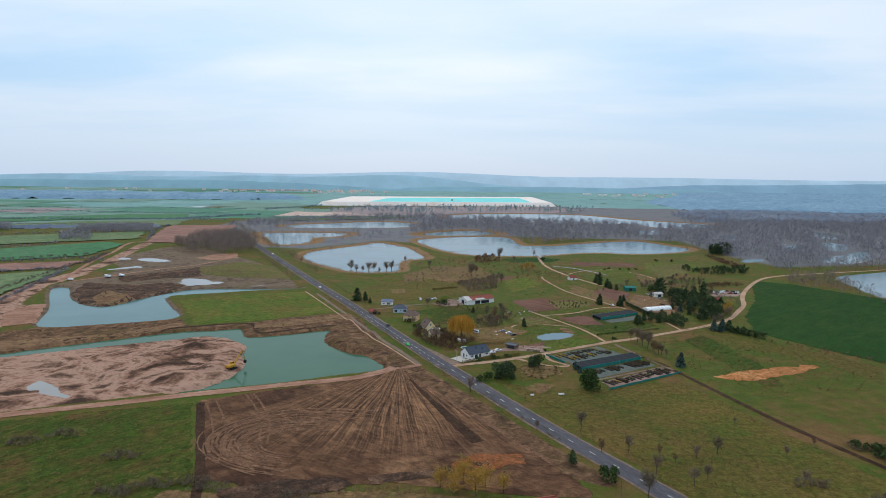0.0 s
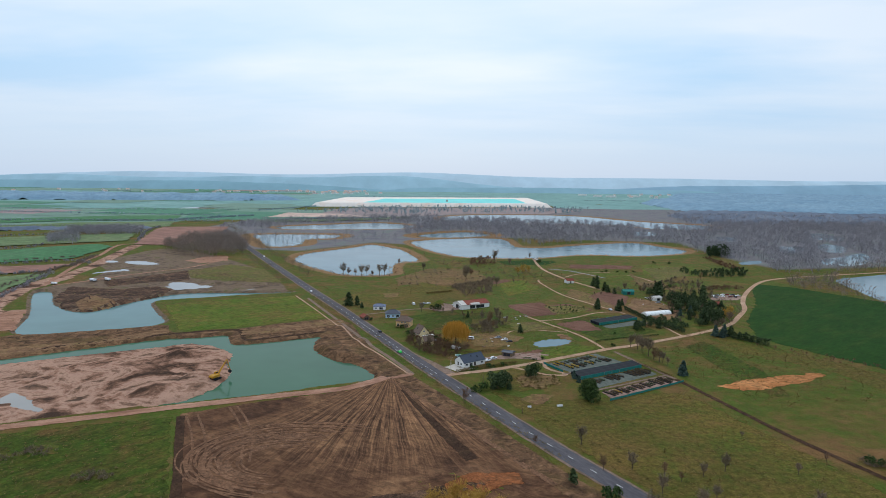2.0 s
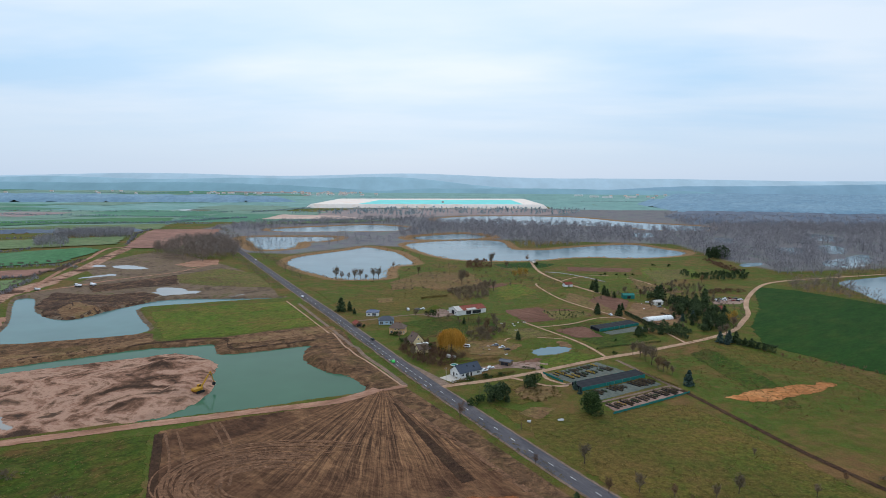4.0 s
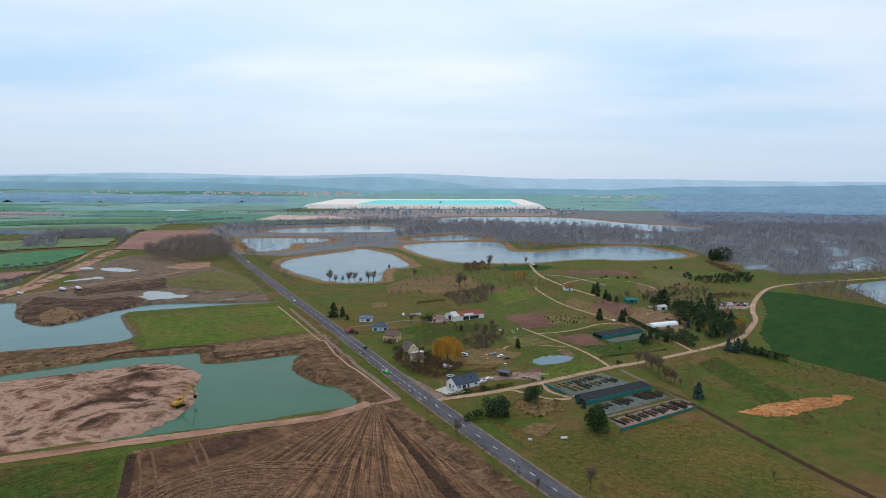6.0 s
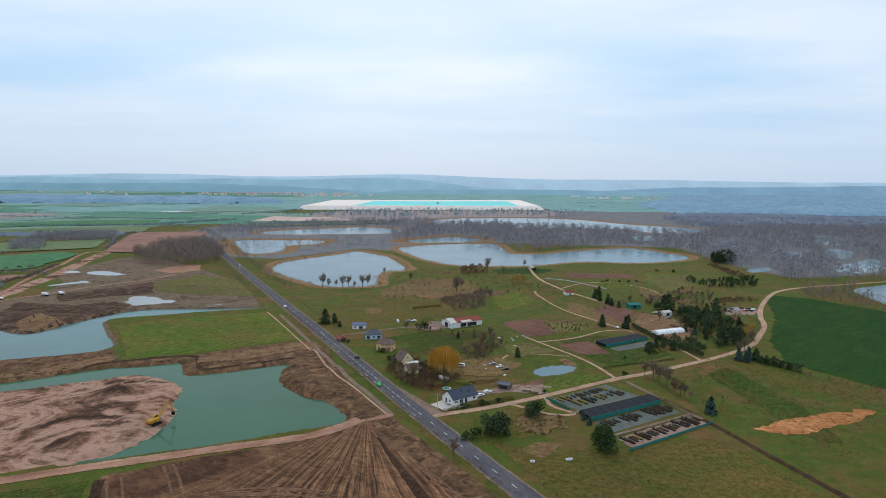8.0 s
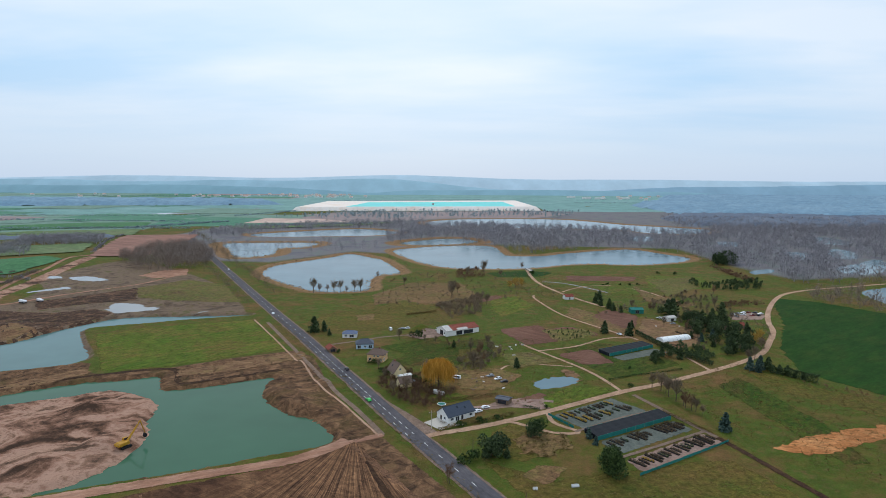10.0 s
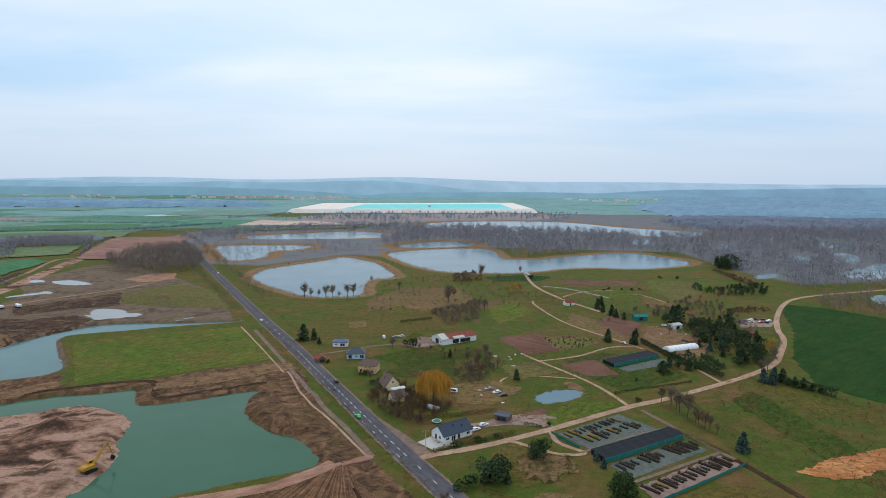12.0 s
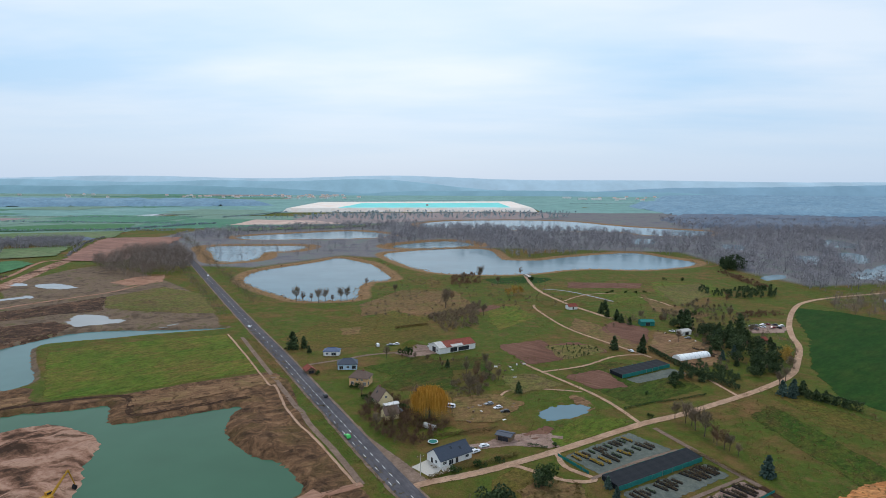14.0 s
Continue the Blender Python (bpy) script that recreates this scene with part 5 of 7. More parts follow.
def wood(name, spots, h, spread, key, label, seed, slivers=42, wid=0.16, evergreen=False, category="woodland"):
    """A mass of trees too many to count: fine upward twigs, or dense tufts."""
    r = np.random.RandomState(seed)
    n = len(spots)
    if h > 5:
        h, spread, wid = h * 1.35, spread * 1.4, wid * 1.3
    z = land(spots[:, 0], spots[:, 1])
    hh = h * r.uniform(0.65, 1.25, n)
    tid = np.repeat(np.arange(n), slivers)
    m = len(tid)
    H, S = hh[tid], spread * (hh[tid] / h)
    ang = r.uniform(0, 6.283, m)
    f = r.uniform(0.12, 0.75, m)
    base = np.stack([spots[tid, 0] + 0.35 * S * r.normal(size=m) * f, spots[tid, 1] + 0.35 * S * r.normal(size=m) * f, z[tid] + H * f * 0.9], 1)
    if evergreen:
        rad = S * (1 - f) * r.uniform(0.5, 1.1, m)
        tip = np.stack([spots[tid, 0] + np.cos(ang) * rad, spots[tid, 1] + np.sin(ang) * rad, z[tid] + H * f], 1)
        base = np.stack([spots[tid, 0] + 0.2 * S * r.normal(size=m), spots[tid, 1] + 0.2 * S * r.normal(size=m), z[tid] + H * np.minimum(1, f * 1.25 + 0.15)], 1)
    elif h <= 5:
        lift = r.uniform(0.15, 1.0, m)
        rad = S * np.sqrt(1 - (lift * 0.9) ** 2) * r.uniform(0.5, 1.1, m)
        base = np.stack([spots[tid, 0] + 0.25 * rad * np.cos(ang), spots[tid, 1] + 0.25 * rad * np.sin(ang), z[tid] + H * lift * 0.3], 1)
        tip = np.stack([spots[tid, 0] + rad * np.cos(ang), spots[tid, 1] + rad * np.sin(ang), z[tid] + H * lift], 1)
        w0 = r.uniform(0.4, 0.9, m)[:, None]
        base = base + (tip - base) * w0 * 0.6
    else:
        lift = r.uniform(0.25, 1.0, m)
        rad = S * np.sqrt(np.clip(1 - ((lift - 0.55) / 0.55) ** 2, 0.03, 1)) * r.uniform(0.35, 1.0, m)
        base = np.stack([spots[tid, 0] + rad * np.cos(ang), spots[tid, 1] + rad * np.sin(ang), z[tid] + H * lift], 1)
        L = r.uniform(0.10, 0.24, m) * H
        tilt = r.uniform(0.1, 1.0, m)
        tip = base + np.stack([np.cos(ang) * L * tilt, np.sin(ang) * L * tilt, L * (1 - 0.5 * tilt)], 1)
        tip[:, 2] = np.minimum(tip[:, 2], z[tid] + H)
        first = np.arange(n) * slivers  # the stems
        base[first] = np.stack([spots[:, 0], spots[:, 1], z - 0.2], 1)
        tip[first] = np.stack([spots[:, 0], spots[:, 1], z + hh * 0.95], 1)
    w = wid * H / h
    side = np.stack([np.cos(ang + 1.57 + r.normal(size=m)), np.sin(ang + 1.57 + r.normal(size=m)), 0.2 * r.normal(size=m)], 1) * w[:, None]
    V = np.stack([base - side, base + side, tip], 1).reshape(-1, 3)
    F = np.arange(3 * m).reshape(-1, 3)
    wm = bpy.data.meshes.new(name)
    wm.from_pydata(V.tolist(), [], F.tolist())
    wm.materials.append(M[key])
    return tagged(new(name, wm), label, category, kind="stuff")


def canopy(name, poly, h, step, key, label, seed):
    """The closed, bumpy roof of a wide far forest, down to the ground at its edges."""
    poly = np.array(poly, float) * U
    lo, hi = poly.min(0) - step - 75, poly.max(0) + step + 75
    CX, CY = np.meshgrid(np.arange(lo[0], hi[0] + step, step), np.arange(lo[1], hi[1] + step, step))
    r = np.random.RandomState(seed)
    CX = CX + r.uniform(-0.35, 0.35, CX.shape) * step
    CY = CY + r.uniform(-0.35, 0.35, CY.shape) * step
    d = inside_depth(CX.ravel(), CY.ravel(), poly).reshape(CX.shape) + 12 * wave(CX, CY, 260, 8)
    CZ = np.clip(d / (step * 2.0), 0, 1) * h * (0.85 + 0.2 * wave(CX, CY, 130, 3) + r.uniform(-0.16, 0.16, CX.shape)) - 1.0
    cm = grid_mesh(name, CX, CY, CZ)
    keep = (d > -step * 0.9).ravel()
    bm = bmesh.new()
    bm.from_mesh(cm)
    bmesh.ops.delete(bm, geom=[v for v, k in zip(list(bm.verts), keep) if not k], context="VERTS")
    for f in bm.faces:
        f.smooth = True
    bm.to_mesh(cm)
    bm.free()
    cm.materials.append(M[key])
    return tagged(new(name, cm), label, "forest", kind="stuff")


# ---------- buildings ----------
def window(parent, x, y, z, w, h, face, door=False):
    """A glazed opening; face is the outward wall side: 's', 'n', 'e' or 'w' in the house's own axes."""
    sgn = {"s": (0, -1), "n": (0, 1), "e": (1, 0), "w": (-1, 0)}[face]
    fr = bmesh.new()
    if sgn[0] == 0:
        for a, b, c, d in ((-w / 2, z, w / 2, z + 0.09), (-w / 2, z + h - 0.09, w / 2, z + h), (-w / 2, z, -w / 2 + 0.09, z + h), (w / 2 - 0.09, z, w / 2, z + h), (-0.04, z, 0.04, z + h)):
            box(fr, x + a, y - 0.06, b, x + c, y + 0.06, d)
        pane = boxed(x - w / 2 + 0.05, y - 0.03, z + 0.05, x + w / 2 - 0.05, y + 0.03, z + h - 0.05)
    else:
        for a, b, c, d in ((-w / 2, z, w / 2, z + 0.09), (-w / 2, z + h - 0.09, w / 2, z + h), (-w / 2, z, -w / 2 + 0.09, z + h), (w / 2 - 0.09, z, w / 2, z + h), (-0.04, z, 0.04, z + h)):
            box(fr, x - 0.06, y + a, b, x + 0.06, y + c, d)
        pane = boxed(x - 0.03, y - w / 2 + 0.05, z + 0.05, x + 0.03, y + w / 2 - 0.05, z + h - 0.05)
    o = part("door" if door else "window", fr, "frame" if not door else "wood", parent)
    part("pane", pane, "glass", o)


def house(label, x, y, turn, L, W, eave, ridge, wall, roof, openings=(), chimney=None, over=0.4, hip=0.0, base=True, name="house", category="house", skylights=()):
    """A house with its ridge along its own x axis."""
    t = thing(name, label, category, x, y, turn)
    hw = W / 2
    bm = prism([(-hw, -0.3), (hw, -0.3), (hw, eave), (0, ridge - 0.12 if not hip else eave), (-hw, eave)], -L / 2, L / 2)
    part("wall", bm, wall, t)
    th = 0.22
    for sgn in (-1, 1):
        k = (ridge - eave) / hw
        lo = (sgn * (hw + over), eave - k * over)
        a, b = -L / 2 - over, L / 2 + over
        v = [(a, lo[0], lo[1]), (b, lo[0], lo[1]), (b - hip, 0, ridge), (a + hip, 0, ridge)]
        v += [(p, q, z + th) for p, q, z in v]
        bm = bmesh.new()
        vs = [bm.verts.new(p) for p in v]
        for q in ((0, 1, 2, 3), (4, 5, 6, 7), (0, 1, 5, 4), (1, 2, 6, 5), (2, 3, 7, 6), (3, 0, 4, 7)):
            bm.faces.new([vs[i] for i in q])
        bmesh.ops.recalc_face_normals(bm, faces=bm.faces)
        ro = part("roof", bm, roof, t)
        for sx, sk in (skylights if sgn < 0 else ()):
            part("skylight", boxed(-0.45, -0.6, -0.02, 0.45, 0.6, 0.06), "glass", ro).matrix_basis = pose(sx, -hw * sk, ridge - k * hw * sk + th + 0.02, math.degrees(math.atan(k)), 0, 0)
    if hip:
        for sgn in (-1, 1):
            a = sgn * (L / 2 + over)
            lo = eave - (ridge - eave) / hw * over
            v = [(a, -hw - over, lo), (a, hw + over, lo), (a - sgn * hip, 0, ridge)]
            v += [(p, q, z + th) for p, q, z in v]
            bm = bmesh.new()
            vs = [bm.verts.new(p) for p in v]
            for q in ((0, 1, 2), (3, 4, 5), (0, 1, 4, 3), (1, 2, 5, 4), (2, 0, 3, 5)):
                bm.faces.new([vs[i] for i in q])
            bmesh.ops.recalc_face_normals(bm, faces=bm.faces)
            part("hip_roof", bm, roof, t)
    part("ridge_cap", tubed((-L / 2 - over + hip, 0, ridge + th), (L / 2 + over - hip, 0, ridge + th), 0.13, 0.13, 6), roof, t)
    for face, pos, z, w, h, *d in openings:
        if face in "sn":
            window(t, pos, -hw if face == "s" else hw, z, w, h, face, bool(d))
        else:
            window(t, -L / 2 if face == "w" else L / 2, pos, z, w, h, face, bool(d))
    if chimney:
        part("chimney", boxed(chimney - 0.35, -0.3, ridge - 0.8, chimney + 0.35, 0.3, ridge + 1.0, 0.04), "brick", t)
    return t


def car(x, y, turn, paint, label, name="car", long=4.3, h=1.45, van=False, z=None, group="parked cars"):
    t = thing(name, label, "car", x, y, turn, z=z, group=group)
    w = 0.88
    L = long / 2
    low = prism([(-L, 0.35), (L, 0.35), (L, 0.75), (L * 0.45, 0.92), (-L * 0.95, 0.95), (-L, 0.8)], -w, w)
    bmesh.ops.bevel(low, geom=list(low.edges), offset=0.06, segments=1, affect="EDGES")
    part("body", low, paint, t)
    top = [(-L * (0.96 if van else 0.85), 0.9), (L * (0.75 if van else 0.42), 0.9), (L * (0.5 if van else 0.12), h), (-L * (0.94 if van else 0.62), h)]
    cab = prism(top, -w * 0.9, w * 0.9)
    bmesh.ops.bevel(cab, geom=list(cab.edges), offset=0.07, segments=1, affect="EDGES")
    part("cabin", cab, paint, t)
    for sx in (-1, 1):
        part("side_window", prism([(a * 0.9, 0.98 if b < 1 else b - 0.14) for a, b in top], sx * w * 0.9 - 0.02, sx * w * 0.9 + 0.02), "glass", t)
        for sy in (-0.6, 0.62):
            wh = part("wheel", tubed((sx * (w - 0.2), L * sy, 0.32), (sx * (w + 0.02), L * sy, 0.32), 0.32, 0.32, 12), "rubber", t)
            part("rim", tubed((sx * (w - 0.02), L * sy, 0.32), (sx * (w + 0.04), L * sy, 0.32), 0.19, 0.19, 10), "metal", wh)
    (ya, za), (yb, zb) = top[1], top[2]
    part("windscreen", prism([(ya + 0.02, za + 0.06), (yb + 0.1, zb - 0.08), (yb + 0.04, zb - 0.08), (ya - 0.04, za + 0.06)], -w * 0.78, w * 0.78), "glass", t)
    for sx in (-0.6, 0.6):
        part("headlight", boxed(sx - 0.14, L - 0.04, 0.62, sx + 0.14, L + 0.03, 0.74), "frame", t)
    return t


def pole(x, y, h, label="grey wooden utility pole", arm=True):
    t = thing("utility_pole", label, "pole", x, y, 30)
    part("post", tubed((0, 0, -0.4), (0, 0, h), 0.16, 0.11, 8), "concrete" if arm else "wood", t)
    if arm:
        part("crossarm", boxed(-1.4, -0.09, h - 1.0, 1.4, 0.09, h - 0.8), "wood", t)
        for k in (-1.2, 0, 1.2):
            part("insulator", tubed((k, 0, h - 0.8), (k, 0, h - 0.5), 0.07, 0.05, 6), "frame", t)


# ---------- road paint ----------
mid = ROAD
seg = np.hypot(*np.diff(mid, axis=0).T)
acc = np.concatenate([[0], np.cumsum(seg)])


def road_at(s):
    return np.array([np.interp(s, acc, mid[:, 0]), np.interp(s, acc, mid[:, 1])])


dash_mesh = None
s_pos = 150.0
while s_pos < 900:
    p, q = road_at(s_pos), road_at(s_pos + 1)
    d = q - p
    ang = math.degrees(math.atan2(d[1], d[0]))
    wide = 350 < s_pos < 510
    for off, length in ((0.0, 2.6),) + (((2.9, 1.8), ) if wide else ()):
        for extra in ((0, 6.3) if (wide and off == 0.0) else (0,)):
            pp = road_at(s_pos + extra) + np.array([-d[1], d[0]]) * off
            if dash_mesh is None:
                bm = boxed(-1.6, -0.1, -0.01, 1.6, 0.1, 0.012)
                ob = part("dash", bm, "paint", road)
                dash_mesh = ob.data
            else:
                ob = new("dash", dash_mesh)
                ob.parent = road
            ob.matrix_basis = pose(pp[0], pp[1], float(land([pp[0]], [pp[1]])[0]) + 0.265, 0, 0, ang)
    s_pos += 12.6


# ---------- far land ----------
def ridge(name, y, x0, x1, prof, key_colour, label, depth=700):
    """A long hill with a rounded back, far off."""
    xs = np.linspace(x0, x1, 140)
    ts = np.linspace(0, 1, 9)
    Xr, T = np.meshgrid(xs, ts)
    ends = np.clip(np.minimum(xs - x0, x1 - xs) / (0.22 * (x1 - x0)), 0, 1)
    hgt = np.array([prof(v) for v in xs]) * ends * ends * (3 - 2 * ends)
    rough = np.array([2.5 * noise.noise((v * 0.011, y * 0.1, 0)) + 1.6 * noise.noise((v * 0.05, y * 0.1, 4)) for v in xs])
    Zr = np.sin(T * math.pi * 0.5) * (hgt + rough)[None, :]
    Yr = y + T * depth * 0.25
    rm = grid_mesh(name, Xr, Yr, Zr - 0.5)
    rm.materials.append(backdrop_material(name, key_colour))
    return tagged(new(name, rm), label, "hills", kind="structure")


def bell(v, c, w, h):
    return h * math.exp(-((v - c) / w) ** 2)


# each ridge's blue is haze painted into the hill, palest farthest off
ridge("backdrop_hills_far", 4700, -6500, 6500, lambda v: 89 + bell(v, -550, 750, 40) + bell(v, -2600, 950, 30) + bell(v, 1300, 950, 14) + bell(v, 3600, 950, 12), tone(172, 200, 220), "hazy pale blue hills on the horizon")
ridge("backdrop_hills_mid", 4430, -6000, 900, lambda v: 60 + bell(v, -700, 620, 42) + bell(v, -1800, 480, 26) + bell(v, -3200, 720, 30), tone(148, 184, 204), "hazy blue wooded hills", 500)
ridge("backdrop_woods_west", 4000, -5200, -300, lambda v: 40 + bell(v, -2000, 580, 18) + bell(v, -3100, 420, 12), tone(126, 164, 182), "hazy blue grey wooded rise", 400)
ridge("backdrop_woods_east", 4250, 300, 6000, lambda v: 55 + bell(v, 3100, 950, 27), tone(132, 166, 190), "hazy blue grey forested plateau", 500)
ridge("backdrop_woods_centre", 4080, -900, 1900, lambda v: 27 + bell(v, 400, 520, 8), tone(132, 170, 188), "hazy blue distant woods", 300)

# raised lime basin with turquoise water
BAS = np.array([(-362, 1335), (-372, 1660), (128, 1790), (146, 1425)]) * U
rows = []
INNER = np.array([(-262, 1362), (-248, 1640), (84, 1722), (100, 1432)]) * U
for k, z in ((1.04, -0.5), (1.0, 13.0), (0.985, 14.0), (0.5, 12.5), (0.0, 10.5)):
    c = BAS.mean(0)
    o = np.array([tuple(c + (p - c) * k) if k > 0.9 else tuple(i + (p - i) * k * 0.9) for p, i in zip(BAS, INNER)])
    loop = []
    for a, b in zip(o, np.roll(o, -1, axis=0)):
        loop += [a + (b - a) * j / 24 for j in range(24)]
    loop.append(loop[0])
    loop = np.array(loop)
    rows.append(np.stack([loop[:, 0], loop[:, 1], np.full(len(loop), z) + 0.5 * wave(loop[:, 0], loop[:, 1], 90, 8) * (z > 0)], 1))
A = np.stack(rows)
basin = thing("settling_basin", "raised white lime basin holding turquoise water", "basin", 0, 0, 0, z=0.0)
bmesh_bank = grid_mesh("embankment", A[:, :, 0], A[:, :, 1], A[:, :, 2])
bmesh_bank.materials.append(M["rim"])
bank = new("embankment", bmesh_bank)
bank.parent = basin
c = BAS.mean(0)
q = [tuple(i + (p - i) * 0.1) for p, i in zip(BAS, INNER)]
part("water_surface", ([(a, b, 11.0) for a, b in q], [(0, 1, 2, 3)][::1]), "turquoise", basin, "opaque turquoise water")
part("pump_hut", boxed(-137, 2325, 10.0, -129, 2332, 18.0, 0.3), "concrete", basin)

# far villages: small pale houses
rnd = random.Random(9)
vm = {}
for i in range(70):
    x, y = (rnd.gauss(-640, 150), rnd.uniform(2150, 2480)) if i < 46 else ((rnd.gauss(500, 220), rnd.uniform(2100, 2500)) if i < 58 else (rnd.gauss(-1250, 260), rnd.uniform(2050, 2450)))
    if x > 400 and i < 46:
        continue
    if not vm:
        v0 = thing("village_house", "pale distant village house with tiled roof", "house", x, y, 20, z=0.0, group="village houses")
        part("wall", prism([(-5, 0), (5, 0), (5, 7), (0, 10), (-5, 7)], -9, 9), "plaster", v0)
        for sg in (-1, 1):
            # roof colour lightened well past tile, painting in the haze of distance
            part("roof", prism([(sg * 5.8, 6.6), (0, 10.4), (0, 10.9), (sg * 5.8, 7.1)], -9.5, 9.5), "far_pale", v0)
        vm[0] = v0
    else:
        copy_thing(vm[0], pose(x * U, y * U, 0, 0, 0, rnd.uniform(-40, 40)))
for i in range(16):
    x, y = rnd.uniform(250, 1400), rnd.uniform(1850, 2500)
    t = thing("warehouse", "white walled distant warehouse", "warehouse", x, y, rnd.uniform(-15, 15), z=0, group="distant warehouses")
    part("wall", boxed(-rnd.uniform(12, 34), -8, 0, rnd.uniform(12, 34), 8, 9, 0.2), "plaster", t)
    part("roof", boxed(-10, -7, 9, 10, 7, 9.8), "zinc", t)

# ---------- woods ----------
LAKES = [LAKE_NEAR, LAKE_WIDE, LAKE_FAR, LAKE_STRIP, LAKE_REEDY, LAKE_CUT, LAKE_EAST, MARSH_A, MARSH_B, MARSH_C, MARSH_D, MARSH_E, MARSH_F, MARSH_G]
wood("leafless_wood", scatter([(-293, 561), (-253, 514), (-222, 503), (-203, 518), (-221, 583), (-268, 655), (-303, 640)], 640, 1), 11, 3.2, "twig_wood", "dense leafless grey brown wood beside the road", 1, 90, 0.11)
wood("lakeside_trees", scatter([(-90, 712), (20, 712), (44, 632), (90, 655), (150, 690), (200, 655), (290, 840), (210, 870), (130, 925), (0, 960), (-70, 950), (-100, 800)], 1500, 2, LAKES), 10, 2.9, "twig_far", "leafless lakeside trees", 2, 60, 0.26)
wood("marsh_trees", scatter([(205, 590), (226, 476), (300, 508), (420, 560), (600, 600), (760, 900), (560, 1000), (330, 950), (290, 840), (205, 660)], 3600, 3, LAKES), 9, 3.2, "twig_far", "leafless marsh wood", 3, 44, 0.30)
wood("east_shore_trees", scatter([(228, 385), (262, 350), (400, 380), (520, 520), (420, 560), (300, 520), (250, 470), (236, 440)], 300, 4, LAKES), 8, 2.6, "twig_wood", "leafless trees round the eastern lake", 4, 60, 0.2)
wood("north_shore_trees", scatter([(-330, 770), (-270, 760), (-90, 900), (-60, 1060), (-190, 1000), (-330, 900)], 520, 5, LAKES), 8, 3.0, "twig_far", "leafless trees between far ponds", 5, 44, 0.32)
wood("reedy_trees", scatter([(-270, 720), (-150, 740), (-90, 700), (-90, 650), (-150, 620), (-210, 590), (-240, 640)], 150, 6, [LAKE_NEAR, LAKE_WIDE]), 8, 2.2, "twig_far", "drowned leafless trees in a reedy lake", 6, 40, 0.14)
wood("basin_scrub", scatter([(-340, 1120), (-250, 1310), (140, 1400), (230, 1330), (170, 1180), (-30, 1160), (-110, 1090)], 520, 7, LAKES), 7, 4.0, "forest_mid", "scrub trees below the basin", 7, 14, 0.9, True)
canopy("east_forest", [(420, 1250), (900, 1150), (1500, 1250), (2600, 1700), (3000, 2200), (2800, 2550), (900, 2550), (700, 2400), (600, 2000), (420, 1700)], 21, 19, "canopy", "wide forest canopy blued by haze", 8)
canopy("east_forest_edge", [(330, 1000), (560, 960), (700, 1080), (1200, 1050), (1500, 1300), (900, 1250), (420, 1290), (340, 1180)], 13, 12, "canopy_near", "leafless forest edge blued by haze", 9)
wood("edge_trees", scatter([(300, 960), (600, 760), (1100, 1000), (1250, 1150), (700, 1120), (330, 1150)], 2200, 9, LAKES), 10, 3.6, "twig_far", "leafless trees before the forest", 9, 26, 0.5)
canopy("west_wood", [(-2200, 1500), (-1300, 1420), (-620, 1560), (-470, 1640), (-700, 1800), (-1500, 1760), (-2200, 1800)], 22, 18, "canopy", "hazy blue grey wood across the plain", 10)
canopy("west_hedgerow", [(-640, 700), (-420, 775), (-412, 752), (-620, 672)], 7, 8, "canopy_near", "hazy grey violet hedgerow trees", 11)
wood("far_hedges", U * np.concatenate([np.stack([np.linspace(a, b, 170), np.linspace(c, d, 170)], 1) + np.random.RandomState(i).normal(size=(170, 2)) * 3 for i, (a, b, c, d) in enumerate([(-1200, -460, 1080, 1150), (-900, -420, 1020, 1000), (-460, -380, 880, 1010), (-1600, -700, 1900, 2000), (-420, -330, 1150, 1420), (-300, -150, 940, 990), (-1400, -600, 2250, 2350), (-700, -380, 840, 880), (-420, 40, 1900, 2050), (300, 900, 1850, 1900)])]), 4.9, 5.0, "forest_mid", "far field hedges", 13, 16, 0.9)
wood("pit_hedge", U * np.concatenate([np.stack([np.linspace(a, b, 90), np.linspace(c, d, 90)], 1) + np.random.RandomState(40 + i).normal(size=(90, 2)) * 1.6 for i, (a, b, c, d) in enumerate([(-288, 310, 300, 440), (-300, -320, 440, 500), (-330, -420, 490, 420)][1:] + [(-272, -306, 300, 440)])]), 3.2, 2.0, "twig_wood", "dense leafless hedge beside the pit", 14, 60, 0.14)
wood("scrub_bushes", scatter([(-50, 395), (-5, 390), (60, 430), (50, 500), (0, 520), (-50, 500), (-60, 440)], 200, 15, LAKES), 2.8, 2.0, "twig", "leafless thorn scrub", 15, 46, 0.09)
wood("shore_bushes", scatter([(-170, 560), (-140, 480), (-100, 420), (-60, 420), (-40, 500), (-60, 640), (-110, 640)], 45, 16, [LAKE_NEAR]), 2.2, 1.6, "twig_red", "bushes on the reedy shore", 16, 40, 0.10)
wood("garden_thicket", scatter([(-30, 280), (-31, 262), (-22, 246), (-12, 240), (-6, 250), (-4, 258), (-14, 262), (-17, 272), (-24, 282)], 240, 17), 3.4, 1.9, "twig_red", "leafless garden thicket", 17, 110, 0.05)
wood("roadside_thicket", U * np.concatenate([np.stack([np.linspace(-118, -330, 150), np.linspace(418, 790, 150)], 1) + np.random.RandomState(50).normal(size=(150, 2)) * (2.0, 3.0) + (4, 0), np.stack([np.linspace(-118, -215, 50), np.linspace(385, 550, 50)], 1) + np.random.RandomState(51).normal(size=(50, 2)) * 1.5 + (-2, 0)]), 5.5, 2.2, "twig", "leafless roadside trees and thorn", 18, 60, 0.08)
